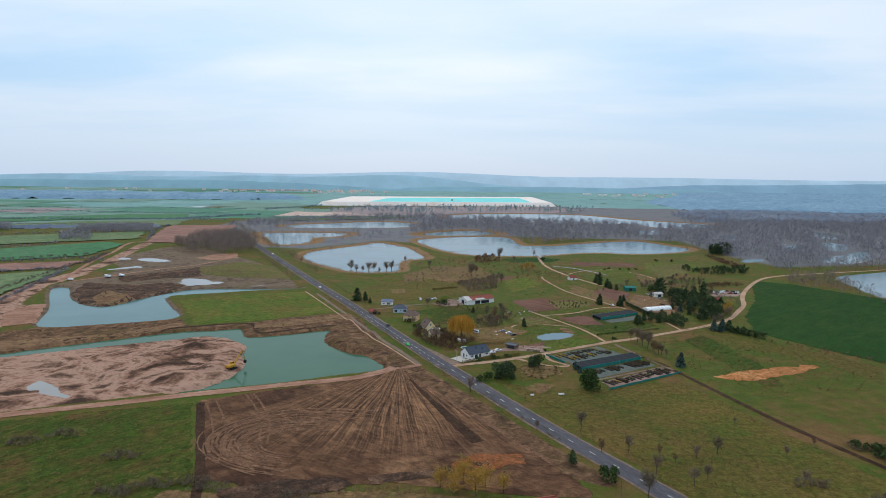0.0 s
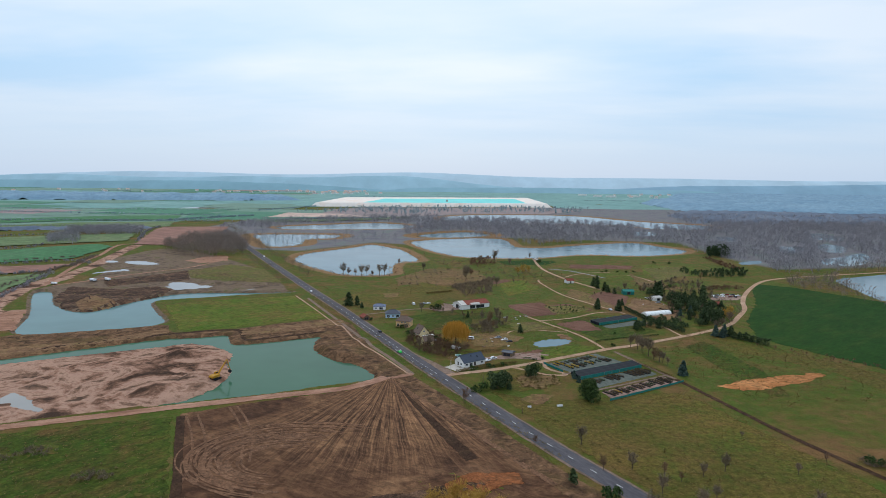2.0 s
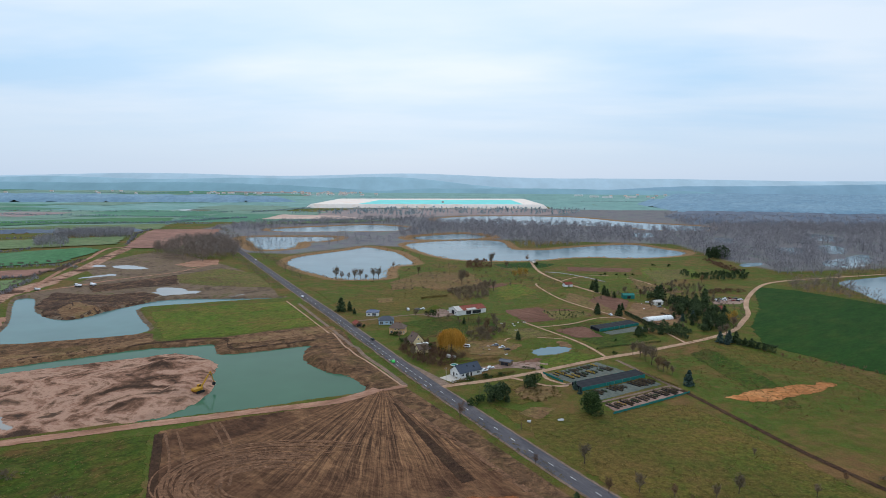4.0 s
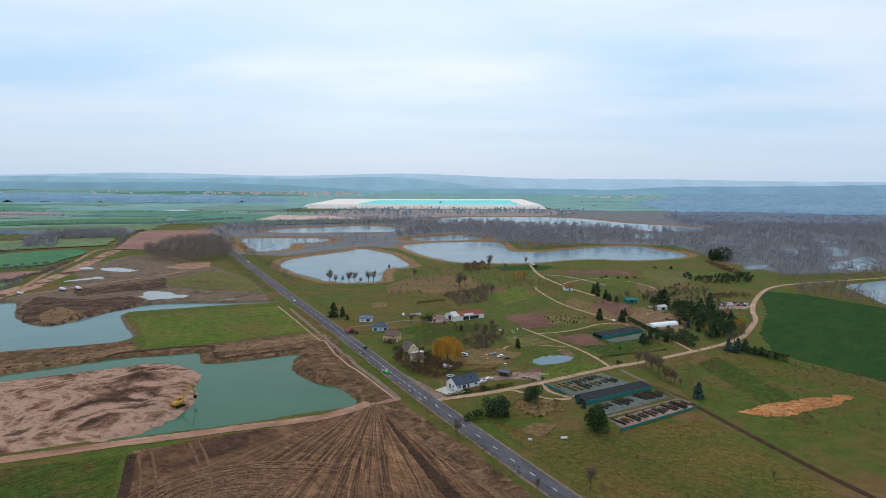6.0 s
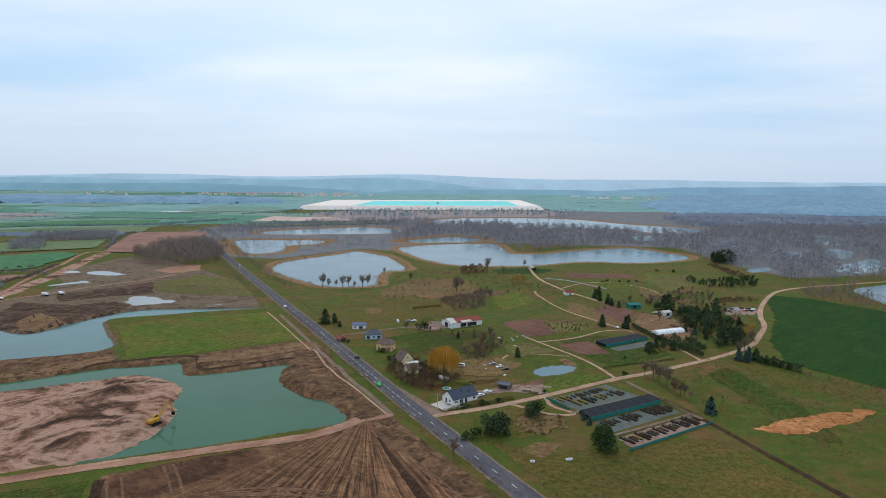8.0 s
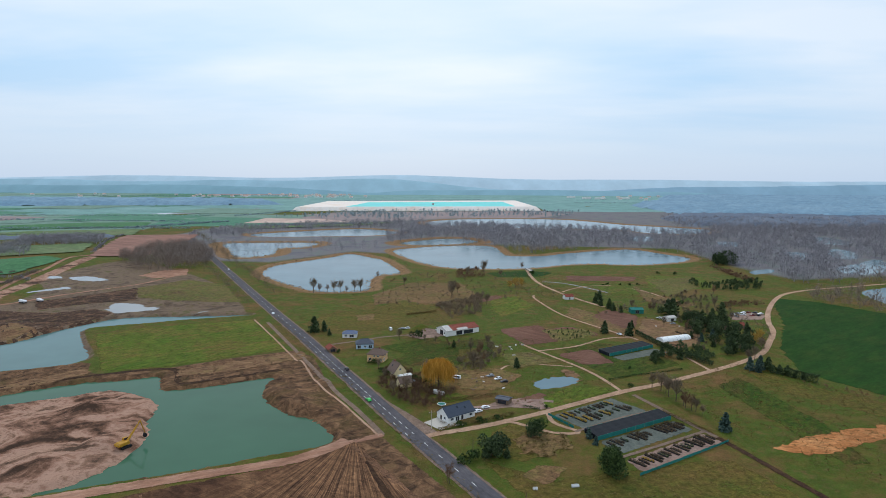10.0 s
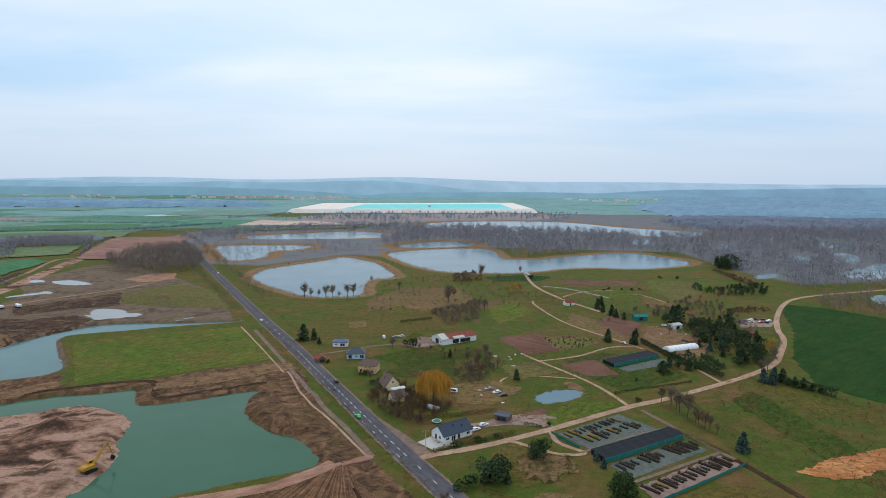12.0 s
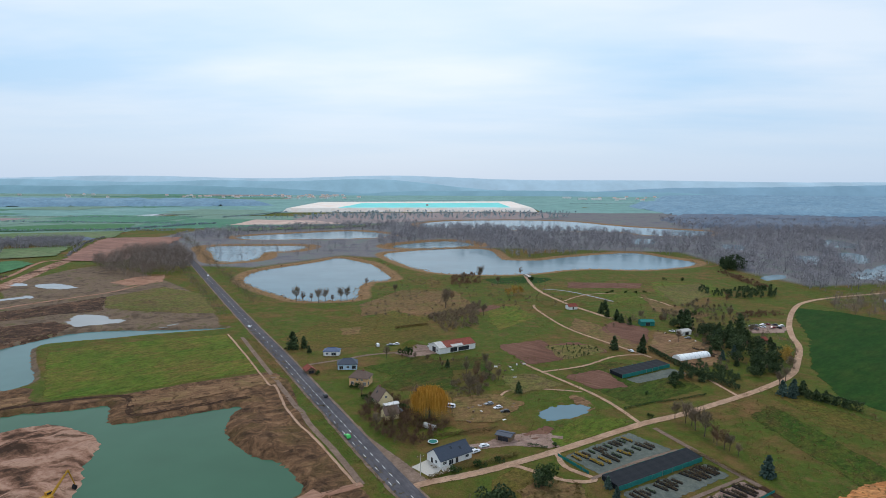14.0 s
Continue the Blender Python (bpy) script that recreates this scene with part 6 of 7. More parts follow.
wood("nursery_scrub", scatter([(60, 370), (84, 400), (130, 420), (132, 372), (112, 352), (112, 300), (126, 318), (146, 358), (128, 400), (100, 392)], 120, 19), 3.6, 1.8, "twig", "leafless shrubs in the nursery", 19, 50, 0.08)
wood("field_edge_scrub", U * np.stack([np.linspace(118, 172, 70), np.linspace(270, 224, 70)], 1) + (np.random.RandomState(60).normal(size=(70, 2)) * 3.0), 2.2, 1.4, "twig_red", "thorny field edge scrub", 20, 44, 0.06)
wood("weeds_south", scatter([(-125, 158), (-66, 140), (-60, 100), (-140, 110)], 70, 21), 1.2, 1.6, "grassleaf", "rough weed tussocks", 21, 30, 0.10, True)
wood("meadow_tufts", scatter([(0, 212), (20, 197), (67, 211), (77, 190), (93, 150), (100, 120), (70, 100), (44, 136), (24, 168)], 1500, 81), 0.7, 0.9, "grassleaf", "rough grass tufts in the meadow", 81, 12, 0.12, category="grass")
wood("pasture_tufts", scatter([(-128, 158), (-92, 174), (-66, 132), (-64, 100), (-130, 100)], 900, 82), 0.6, 0.9, "grassleaf", "rough grass tufts in the pasture", 82, 12, 0.12, category="grass")
wood("garden_weeds", scatter([(-30, 300), (-20, 322), (10, 335), (40, 320), (50, 262), (26, 246), (-4, 244), (-24, 262)], 1300, 83, [POND_GARDEN]), 0.8, 0.8, "grassleaf", "weeds and low plants in the gardens", 83, 12, 0.11, category="grass")
wood("strip_weeds", scatter([(72, 232), (70, 262), (100, 296), (118, 275), (150, 238), (120, 205), (90, 200)], 1500, 84), 0.8, 1.0, "grassleaf", "rough weeds on the fallow strips", 84, 12, 0.13, category="grass")
wood("square_field_tufts", scatter([(-165, 321), (-149, 335), (-107, 353), (-74, 303), (-112, 277), (-133, 271)], 900, 85), 0.5, 1.0, "grassleaf", "grass tufts in the square field", 85, 10, 0.12, category="grass")
wood("verge_weeds", U * np.concatenate([np.stack([np.linspace(18, -95, 500), np.linspace(157, 350, 500)], 1) + np.random.RandomState(86).normal(size=(500, 2)) * (1.2, 1.2), np.stack([np.linspace(44, -105, 400), np.linspace(146, 396, 400)], 1) + np.random.RandomState(87).normal(size=(400, 2)) * (1.0, 1.0)]), 0.7, 0.9, "grassleaf", "weeds along the road verges", 86, 12, 0.1, category="grass")
wood("mud_weeds", scatter([(-235, 340), (-195, 335), (-135, 368), (-125, 390), (-180, 460), (-240, 440)], 500, 88, PUDDLES), 0.9, 1.6, "grassleaf", "weeds on the muddy flats", 88, 12, 0.14, category="grass")
wood("wasteland_weeds", scatter([(-60, 400), (-70, 378), (-10, 352), (40, 360), (60, 400), (120, 410), (150, 500), (40, 530), (-40, 520)], 1500, 89, LAKES), 1.0, 1.4, "grassleaf", "weeds over the wasteland", 89, 12, 0.16, category="grass")
wood("bramble_patches", np.concatenate([scatter([(x - 4, y - 2), (x + 4, y - 2), (x + 5, y + 2), (x - 3, y + 2)], 45, 90 + i) for i, (x, y) in enumerate([(-80, 124), (-73, 128), (-65, 130), (-109, 151), (-88, 141), (-118, 146), (-60, 128), (-40, 126), (102, 159), (98, 163), (107, 150), (75, 142), (88, 136)])]), 1.8, 1.3, "twig", "dark bramble patches in the fields", 90, 40, 0.07)
wood("bank_heaps", scatter([(-60, 128), (-20, 133), (10, 130), (24, 132), (14, 122), (-56, 122)], 500, 95), 1.0, 1.2, "twig_red", "rusty dead weeds on the field bank", 95, 26, 0.07)
wood("reeds", np.concatenate([poly[(np.arange(260) * len(poly)) // 260] + np.random.RandomState(70 + i).normal(size=(260, 2)) * 4.0 for i, poly in enumerate((LAKE_NEAR, LAKE_WIDE, LAKE_CUT, LAKE_REEDY))]), 1.8, 2.6, "reed", "dry tan reeds along the shores", 22, 30, 0.12)

wood("shore_belt", scatter([(208.6, 454), (246.6, 454), (236.1, 408), (232, 374), (221.6, 356), (219.3, 389), (198.8, 420)], 95, 96, [LAKE_EAST]), 5.2, 2.2, "twig_wood", "leafless trees along the field by the lake", 96, 70, 0.14)
wood("marsh_evergreens", scatter([(211.3, 610), (236.6, 627), (219.4, 571), (198.7, 564)], 110, 97, LAKES), 7, 3.0, "needle", "dark evergreen thicket at the marsh edge", 97, 60, 0.5, True)
wood("marsh_ditch_scrub", scatter([(191.7, 560), (199.9, 567), (200.5, 511), (197.3, 484), (190, 492)], 120, 98, LAKES), 3.5, 2.2, "twig_red", "thorn scrub along a ditch", 98, 50, 0.16)
wood("field_thorns", scatter([(-18.2, 393), (8.9, 431), (6.3, 376), (-8.5, 363)], 260, 99, LAKES), 3.4, 2.2, "twig", "leafless thorn thicket in the fields", 99, 60, 0.12)
wood("lake_point_scrub", scatter([(-9.5, 527), (11.5, 542), (10.4, 496), (-8.5, 483)], 90, 100, LAKES), 4.0, 2.4, "twig_red", "reddish scrub on the lake shore", 100, 60, 0.16)
wood("plot_shrubs", scatter([(33.7, 342), (53.6, 345), (58.8, 335), (40.1, 322)], 60, 102), 1.6, 1.0, "leaf", "young green shrubs in a grass plot", 102, 40, 0.10, True)
wood("garden_bushes", scatter([(-4.3, 294), (8.4, 312), (12, 298.2), (5.4, 279.6), (-4, 279.1)], 110, 103), 2.6, 1.7, "twig", "bushes and brush between gardens", 103, 90, 0.06)
wood("west_copse_trees", np.concatenate([scatter([(-463, 666), (-496, 720), (-472, 750), (-420, 752), (-383, 681), (-422, 660)], 420, 101), scatter([(-419, 578), (-469, 652), (-456, 682), (-390, 583)], 130, 104), scatter([(-632, 609), (-698, 673), (-595, 735), (-547, 679)], 300, 105)]), 7, 3.6, "twig_far", "hazy grey violet leafless copses between fields", 101, 30, 0.5)


def along(line, gap, seed, spread=1.5):
    """Places along a line, a little to either side."""
    q = rounded(line, 6, False)
    d = np.concatenate([[0], np.cumsum(np.hypot(*np.diff(q, axis=0).T))])
    t = np.arange(0, d[-1], gap)
    r = np.random.RandomState(seed)
    return np.stack([np.interp(t, d, q[:, 0]), np.interp(t, d, q[:, 1])], 1) + r.normal(size=(len(t), 2)) * spread


wood("field_hedges", np.concatenate([along(h, 3.2, 110 + i) for i, h in enumerate(([(-436, 419), (-367, 441), (-318, 468), (-296, 458)],
    [(-293, 412), (-272, 352), (-256, 307), (-242, 257)],
    [(-622, 543), (-522, 629), (-471, 665)],
    [(-743, 649), (-620, 747), (-501, 772)],
    [(-705, 679), (-590, 710)],
    [(-415, 568), (-415, 539), (-455, 515)],
    [(-347, 612), (-393, 709), (-414, 780)],
    [(-545, 867), (-430, 893)],
    [(-797, 768), (-685, 825), (-656, 831)],
    [(-331, 397), (-296, 417)]))]), 4.0, 2.6, "twig_far", "leafless hedges between fields", 106, 40, 0.3)
wood("evergreen_belt", scatter([(146.6, 478), (149.2, 455), (161.4, 450), (189.2, 460), (200.6, 486), (181.4, 489), (163.2, 471), (155.8, 489)], 110, 120), 4.6, 2.3, "needle", "dark low evergreen belt in the meadow", 120, 90, 0.32, True)
wood("nursery_brush", scatter([(99.7, 411), (136.1, 445), (149.2, 422), (134.9, 364), (111.7, 318), (93.3, 310), (102.2, 352), (96.4, 372)], 170, 121), 4.2, 2.2, "twig", "grey brown brush between nursery evergreens", 121, 80, 0.10)
wood("nursery_shrubs", scatter([(78.5, 316), (90.7, 323), (100.3, 307), (93.5, 295.2), (85.1, 299.2)], 120, 122), 2.6, 1.8, "needle", "dark nursery shrubs in rows", 122, 60, 0.2, True)
wood("yard_edge_scrub", scatter([(141.7, 411), (169.2, 419), (165, 407), (138.8, 397)], 70, 123), 3.0, 1.8, "twig_red", "reddish scrub round the gravel yard", 123, 60, 0.1)
wood("roadside_grass", along([(22, 158), (-10, 209), (-40, 262), (-70, 314), (-100, 366)], 0.8, 124, 1.6), 0.7, 0.9, "grassleaf", "dry grass on the road bank", 124, 14, 0.12, category="grass")
wood("mound_brush", scatter([(11.3, 217.6), (17.4, 226.2), (26.6, 225.2), (28.6, 216.3), (20.1, 209.3), (13.5, 211)], 60, 125), 1.4, 1.2, "grassleaf", "dry brush on a bare mound", 125, 40, 0.1)

# ---------- single trees ----------
T1 = bare_tree("leafless_tree", 10, 4.0, 1, dense=1.3)
T1.matrix_basis = place(64, 261)
T2 = bare_tree("leafless_tree", 11, 4.4, 2, "twig", dense=1.3)
T2.matrix_basis = place(66, 252)
T3 = bare_tree("leafless_tree", 8, 3.0, 3, "twig_red", "leafless tree with reddish twigs")
T3.matrix_basis = place(68, 244)
rnd = random.Random(3)
for i, (x, y, s) in enumerate([(62, 264, .8), (65, 256, .9), (67, 248, .9), (70, 240, .5), (-30, 321, .7), (5, 302, 1.0), (8, 312, .8), (2, 283, .8), (6, 289, .7), (-33, 280, .6), (-15, 275, .7), (-16, 254, .8), (-20, 255, .9), (-24, 252, .7), (-9, 250, .6), (10, 398, 1.0), (-10, 425, 1.3), (-7, 433, 1.2), (-1, 501, 1.0), (11, 514, 1.3), (-64, 486, .9), (-42, 457, .9), (-10, 417, 1.2), (42, 548, 1.1), (22, 492, .9), (-95, 428, 1.2), (-91, 428, 1.1), (-82, 427, 1.2), (-79, 431, 1.0), (-76, 436, .8), (-70, 431, 1.2), (-67, 433, 1.1), (-87, 431, .9)]):
    copy_thing((T1, T2, T3)[i % 3], place(x, y, rnd.uniform(0, 360), 0.05, s))
for i, (x, y, s) in enumerate([(47, 150, .45), (53, 153, .5), (59, 156, .6), (30, 154, .7), (27, 168, .8), (37, 155, .6), (44, 153, .6), (71, 176, .3), (76, 156, .4), (86, 163, .45), (73, 141, .6), (52, 142, .5), (15, 167, .5), (41, 144, .7), (48, 139, .6), (-4, 195, .9), (36, 132, 1.0), (-14, 318, .4), (-9, 317, .4), (-4, 316, .35), (-19, 320, .4), (-24, 321, .4), (1, 317, .4), (-8, 310, .35)]):
    copy_thing((T3, T1, T2)[i % 3], place(x, y, rnd.uniform(0, 360), 0.05, s))
for i, (x, y, s) in enumerate([(-9, 133, 1.0), (-4, 135, 1.2), (1, 134, 1.0), (-1, 130, 1.3), (5, 132, .9), (-6, 130, 1.1)]):
    if i == 0:
        G0 = bare_tree("osier_bush", 7, 4.0, 9, "gold", "golden twigged osier bush", "osier bushes", 0.6, 1.6, 3)
        G0.matrix_basis = place(x, y, 0, 0.05, s)
    else:
        copy_thing(G0, place(x, y, rnd.uniform(0, 360), 0.05, s))
copy_thing(G0, place(125, 325, 40, 0.05, 1.25))
copy_thing(G0, place(121, 321, 90, 0.05, 1.1))
copy_thing(G0, place(30, 455, 10, 0.05, 1.3))
copy_thing(G0, place(34, 458, 80, 0.05, 1.1))
copy_thing(G0, place(26, 452, 160, 0.05, 1.0))

C1 = conifer("conifer", 9, 2.6, 21)
C1.matrix_basis = place(62, 338)
C2 = conifer("conifer", 11, 3.6, 22, ragged=0.4)
C2.matrix_basis = place(-70, 332)
C3 = conifer("conifer", 8, 2.4, 23, "needle_blue", "blue grey conifer among darker trees")
C3.matrix_basis = place(72, 229)
CON = [(72, 334, 1, 1), (77, 349, 1, .8), (104, 374, 2, 1.1), (105, 385, 1, 1.1), (104, 349, 1, .8), (104, 340, 2, .8), (101, 326, 3, .9), (103, 318, 1, .7), (123, 359, 2, .9), (121, 350, 1, .9), (107, 310, 2, .8), (115, 325, 1, 1.0), (108, 332, 3, 1), (109, 317, 2, .7), (117, 369, 2, .8), (122, 369, 1, .9), (129, 375, 2, .9), (72, 296, 2, .6), (77, 303, 1, .7), (83, 299, 2, .6), (114, 317, 1, .9), (121, 327, 2, .9), (104, 286, 3, .9), (106, 284, 3, .8)]
CON2 = [(108, 287, 3, 1), (111, 284, 1, .6), (113, 283, 1, .55), (115, 281, 1, .6), (116, 278, 1, .55), (118, 276, 1, .5), (111, 287, 2, .7), (72, 408, 1, .9), (73, 399, 1, .9), (76, 392, 1, .8), (77, 387, 1, .8), (80, 383, 1, .7), (76, 418, 2, .8), (-62, 327, 1, .5), (-66, 334, 2, .7), (-6, 311, 1, .65), (18, 284, 1, .6), (22, 148, 2, .5), (5, 209, 2, .6), (8, 212, 2, .62), (10, 209, 1, .6), (33, 222, 3, .6), (34, 218, 3, .5)]
CON3 = [(99, 333, 1, 0.6), (111, 343, 1, 0.9), (114, 352, 2, 0.8), (118, 340, 1, 0.8), (112, 362, 2, 0.8), (126, 336, 1, 0.6), (128, 344, 2, 0.7), (118, 332, 2, 0.8), (110, 356, 3, 0.9)]
for x, y, k, s in CON + CON2 + CON3:
    copy_thing((C1, C2, C3)[k - 1], place(x, y, rnd.uniform(0, 360), 0.05, s * rnd.uniform(0.8, 1.2)))

B0 = leafy("round_evergreen", 10.0, 5.2, 31, n=3600, size=0.34, label="dense round dark evergreen tree in the meadow", base=0.0, loose=0.2, fat=(0.6, 0.8))
B0.matrix_basis = place(34.5, 202)
B1 = leafy("pine_tree", 7.5, 3.8, 32, n=1100, size=0.32, label="small spreading pine on bare earth", base=0.25)
B1.matrix_basis = place(19, 223)
B2 = leafy("evergreen_shrub", 2.2, 1.4, 33, "leaf", "rounded dark evergreen garden shrub", "shrub", "evergreen shrubs", 260, 0.22, 0.0, False)
B2.matrix_basis = place(55, 265)
for x, y, s in [(71, 292, .9), (74, 294, 1.0), (-23, 325, 2.2), (-36, 286, 1.2), (4, 231, 1.2), (-2, 228, 1.0), (9, 234, .8), (1, 207, 1.5), (-1, 205, 1.2), (29, 140, 1.6), (31, 142, 1.2), (100, 161, 1.6), (99, 156, 1.8), (103, 158, 1.8), (97, 163, 1.4), (-28, 273, 1.0), (-31, 276, 1.0), (-18, 268, 1.1), (-14, 266, 1.0), (24, 244, .7), (-52, 300, .8), (118, 405, 1.5), (60, 285, .6), (46, 512, 1.6), (92, 470, .9), (88, 466, .8), (100, 468, .8), (106, 468, .9), (112, 470, .8), (140, 520, 1.2), (152, 518, 1.2)]:
    copy_thing(B2, place(x, y, rnd.uniform(0, 360), 0.1, s * 1.2 * rnd.uniform(0.9, 1.1)))
B3 = leafy("broad_evergreen", 9.0, 4.6, 35, "needle", "broad dark evergreen among the nursery trees", "tree", "nursery evergreens", 1300, 0.42, 0.05)
B3.matrix_basis = place(111, 336)
for x, y, s in [(106, 345, .9), (110, 352, 1.0), (115, 345, .9), (119, 357, .9), (113, 325, 1.0), (105, 324, .8), (109, 314, .8), (117, 320, 1.0), (122, 342, .9), (108, 364, .9), (114, 370, .8), (120, 366, .8), (104, 306, .6), (74, 299, .6), (126, 352, .6), (100, 380, .7), (124, 331, .8), (113, 309, .7), (80, 302, .5)]:
    copy_thing(B3, place(x, y, rnd.uniform(0, 360), 0.1, s * rnd.uniform(0.9, 1.1)))
for i, (x, y, s) in enumerate([(93, 352, .7), (96, 386, .9), (88, 392, .8), (108, 390, .9), (101, 345, .7), (130, 366, .8), (120, 312, .8), (124, 320, .7), (112, 300, .8), (108, 296, .7), (67, 246, .8), (69, 243, .7), (65, 259, .7), (150, 440, 1.0), (135, 400, .9), (-12, 268, .7), (-26, 262, .6), (-29, 268, .6), (9, 300, .8), (4, 298, .8), (1, 303, .7), (12, 296, .6)]):
    copy_thing((T2, T3, T1)[i % 3], place(x, y, rnd.uniform(0, 360), 0.05, s))
copy_thing(B3, place(6.1, 209.8, 30, 0.1, 0.95))
copy_thing(B3, place(8.1, 211.8, 120, 0.1, 0.85))
copy_thing(B3, place(18.0, 221.4, 200, 0.1, 0.7))
willow(-10, 261, 15.5, 7.4)
hedge("clipped_hedge", [(76, 338), (81, 316), (86, 301), (92, 290)], 1.6, 2.8, "needle", "tall clipped dark green hedge", 41, 14)
hedge("low_hedge", [(49, 271), (58, 276), (69, 280), (79, 285)], 1.0, 1.0, "leaf", "low dark green nursery hedge", 42, 12, 0.2)
hedge("house_hedge", [(-8, 224), (-3, 228), (6, 233), (14, 238)], 1.8, 1.3, "grassleaf", "mixed garden hedge along the lane", 43, 12, 0.22)
hedge("back_hedge", [(-13, 246), (-4, 249), (4, 252), (9, 254)], 1.6, 1.4, "grassleaf", "rough brown garden hedge", 44, 10, 0.22)
hedge("brick_red_hedge", [(17, 244), (22, 242)], 1.2, 1.1, "needle", "short dark clipped hedge", 45, 14, 0.2)
hedge("pasture_hedge", [(-32, 369), (-24, 374), (-17, 378)], 2.0, 1.5, "grassleaf", "loose brown field hedge", 46, 10, 0.3)
hedge("wheat_hedge", [(110, 284), (118, 276), (121, 272)], 3.0, 4.0, "needle", "tall dark evergreen hedge", 47, 9, 0.35)
hedge("plot_hedge", [(59, 243), (63, 235), (68, 226)], 1.0, 1.2, "grassleaf", "dark hedge beside the nursery plots", 48, 12, 0.2)

# ---------- houses ----------
house("white one storey house with slate roof", -3.4, 235.0, 39, 15.0, 8.8, 2.7, 5.9, "plaster", "slate", [("s", -5.6, 0.9, 1.8, 1.2), ("s", -2.6, 0.1, 2.2, 2.1), ("s", 0.2, 0.1, 1.2, 2.1, 1), ("s", 5.2, 0.9, 1.8, 1.2), ("w", -1.6, 0.9, 1.4, 1.3), ("w", 1.2, 0.1, 1.2, 2.1, 1)], None, 0.35, skylights=((3.4, 0.5), (-0.5, 0.3)))
sheet("terrace", [(-12.5, 230), (-8, 235), (-5, 234), (-1, 229.6), (-7.5, 225)], "concrete", "pale paved terrace round a house", "terrace", 0.14, 2, 0.1)
house("cream house with steep brown roof", -25.4, 273, -55, 8.0, 7.5, 3.0, 7.4, "cream", "tile", [("e", 0, 3.6, 1.2, 1.2), ("s", -1.5, 0.9, 1.3, 1.2), ("s", 1.8, 0.9, 1.3, 1.2)], -2, 0.4, skylights=((-1.5, 0.5),))
house("white flat roofed veranda", -22.0, 268.0, 35, 7.0, 3.0, 2.6, 2.9, "plaster", "plaster", [("s", -1.5, 0.2, 2.0, 2.0), ("s", 1.5, 0.2, 2.0, 2.0)], None, 0.3, name="veranda", category="veranda")
house("old house with dark tiled roof", -21.6, 261.5, 30, 6.5, 6.0, 2.6, 5.0, "cream", "tile", [("e", 0, 0.9, 1.3, 1.2), ("s", 0, 0.9, 1.2, 1.2)], None, 0.4)
house("ochre house with brown hipped roof", -35.0, 290.5, -12, 10.0, 8.0, 4.6, 7.2, "ochre", "tile", [("s", -3.2, 0.8, 1.6, 1.6), ("s", -0.4, 3.0, 1.2, 1.1), ("s", 2.0, 3.0, 1.2, 1.1), ("s", 3.6, 0.6, 1.4, 1.8), ("e", 0, 3.0, 1.4, 1.2), ("e", -2.2, 0.6, 1.6, 1.8)], 1.5, 0.5, 3.0)
house("pale blue house with blue grey roof", -43.0, 308.5, 10, 11.0, 8.5, 3.2, 5.4, "bluewall", "slate", [("s", -3.5, 0.3, 2.2, 2.2), ("s", 0.2, 0.9, 1.6, 1.3), ("s", 3.6, 0.3, 2.4, 2.2), ("e", 0, 0.9, 1.4, 1.2)], None, 0.4, 3.4)
house("white bungalow with blue roof", -52.4, 325.3, 4, 9.5, 7.0, 2.9, 4.3, "plaster", "blueroof", [("s", -2.5, 0.9, 1.6, 1.2), ("s", 1.5, 0.3, 3.0, 2.0), ("e", 0, 0.9, 1.4, 1.2)], None, 0.4, 3.0)
house("open hut with red tiled roof beside the road", -55.7, 302.3, -60, 7.0, 5.0, 2.0, 3.6, "wood", "redtile", [("e", 0, 0.1, 3.0, 1.8, 1)], None, 0.5, name="hut", category="hut")
barn = house("long white barn with rusty red roof", -4.8, 335.5, 34, 27.0, 13.0, 3.6, 5.8, "plaster", "redtile", [("s", -3.0, 0.2, 5.0, 2.8, 1), ("s", 4.5, 0.2, 8.0, 2.6, 1), ("w", 0.0, 0.2, 4.0, 3.2, 1), ("w", -3.8, 1.2, 1.4, 1.4)], None, 0.3, name="barn", category="barn")
part("sheet_roof", prism([(-6.9, 3.42), (0.0, 5.85), (6.9, 3.42), (6.9, 3.82), (0.0, 6.25), (-6.9, 3.82)], -13.9, -8.5), "zinc", barn, "weathered pale sheet roofing")
part("lean_roof", prism([(-7.1, 3.35), (-4.8, 4.16), (-4.8, 4.62), (-7.1, 3.8)], -4.5, 4.0), "zinc", barn, "weathered pale sheet roofing")
house("open dark carport with sheet roof", 11.3, 247.6, -25, 6.5, 4.8, 2.4, 2.9, "wood", "slate", [("s", 0, 0.1, 4.6, 2.0, 1)], None, 0.4, name="carport", category="carport")
house("teal clad nursery barn", 88, 383, 3, 10, 7, 3.0, 4.2, "netteal", "netteal", [("s", 0, 0.1, 3.0, 2.6, 1)], None, 0.3, name="nursery_barn", category="barn")
house("small shed with brown roof", 128, 352, 20, 7, 5, 2.4, 4.0, "wood", "redtile", [("s", 0, 0.1, 1.6, 1.9, 1)], None, 0.3, name="shed", category="shed")
house("low workshop with grey roof", 100, 366, 25, 8, 6, 2.8, 3.8, "plaster", "zinc", [("s", 0, 0.1, 3.0, 2.2, 1)], None, 0.3, name="workshop", category="workshop")
house("farm shed with red roof", 13, 126, 20, 9, 6, 2.2, 3.6, "brick", "redtile", [("s", 0, 0.1, 2.0, 1.8, 1)], None, 0.3, name="shed", category="shed")
house("small nursery house with red roof", 58, 418, 20, 8, 6, 2.6, 4.4, "plaster", "redtile", [("s", 0, 0.1, 1.2, 2.0, 1)], None, 0.3)

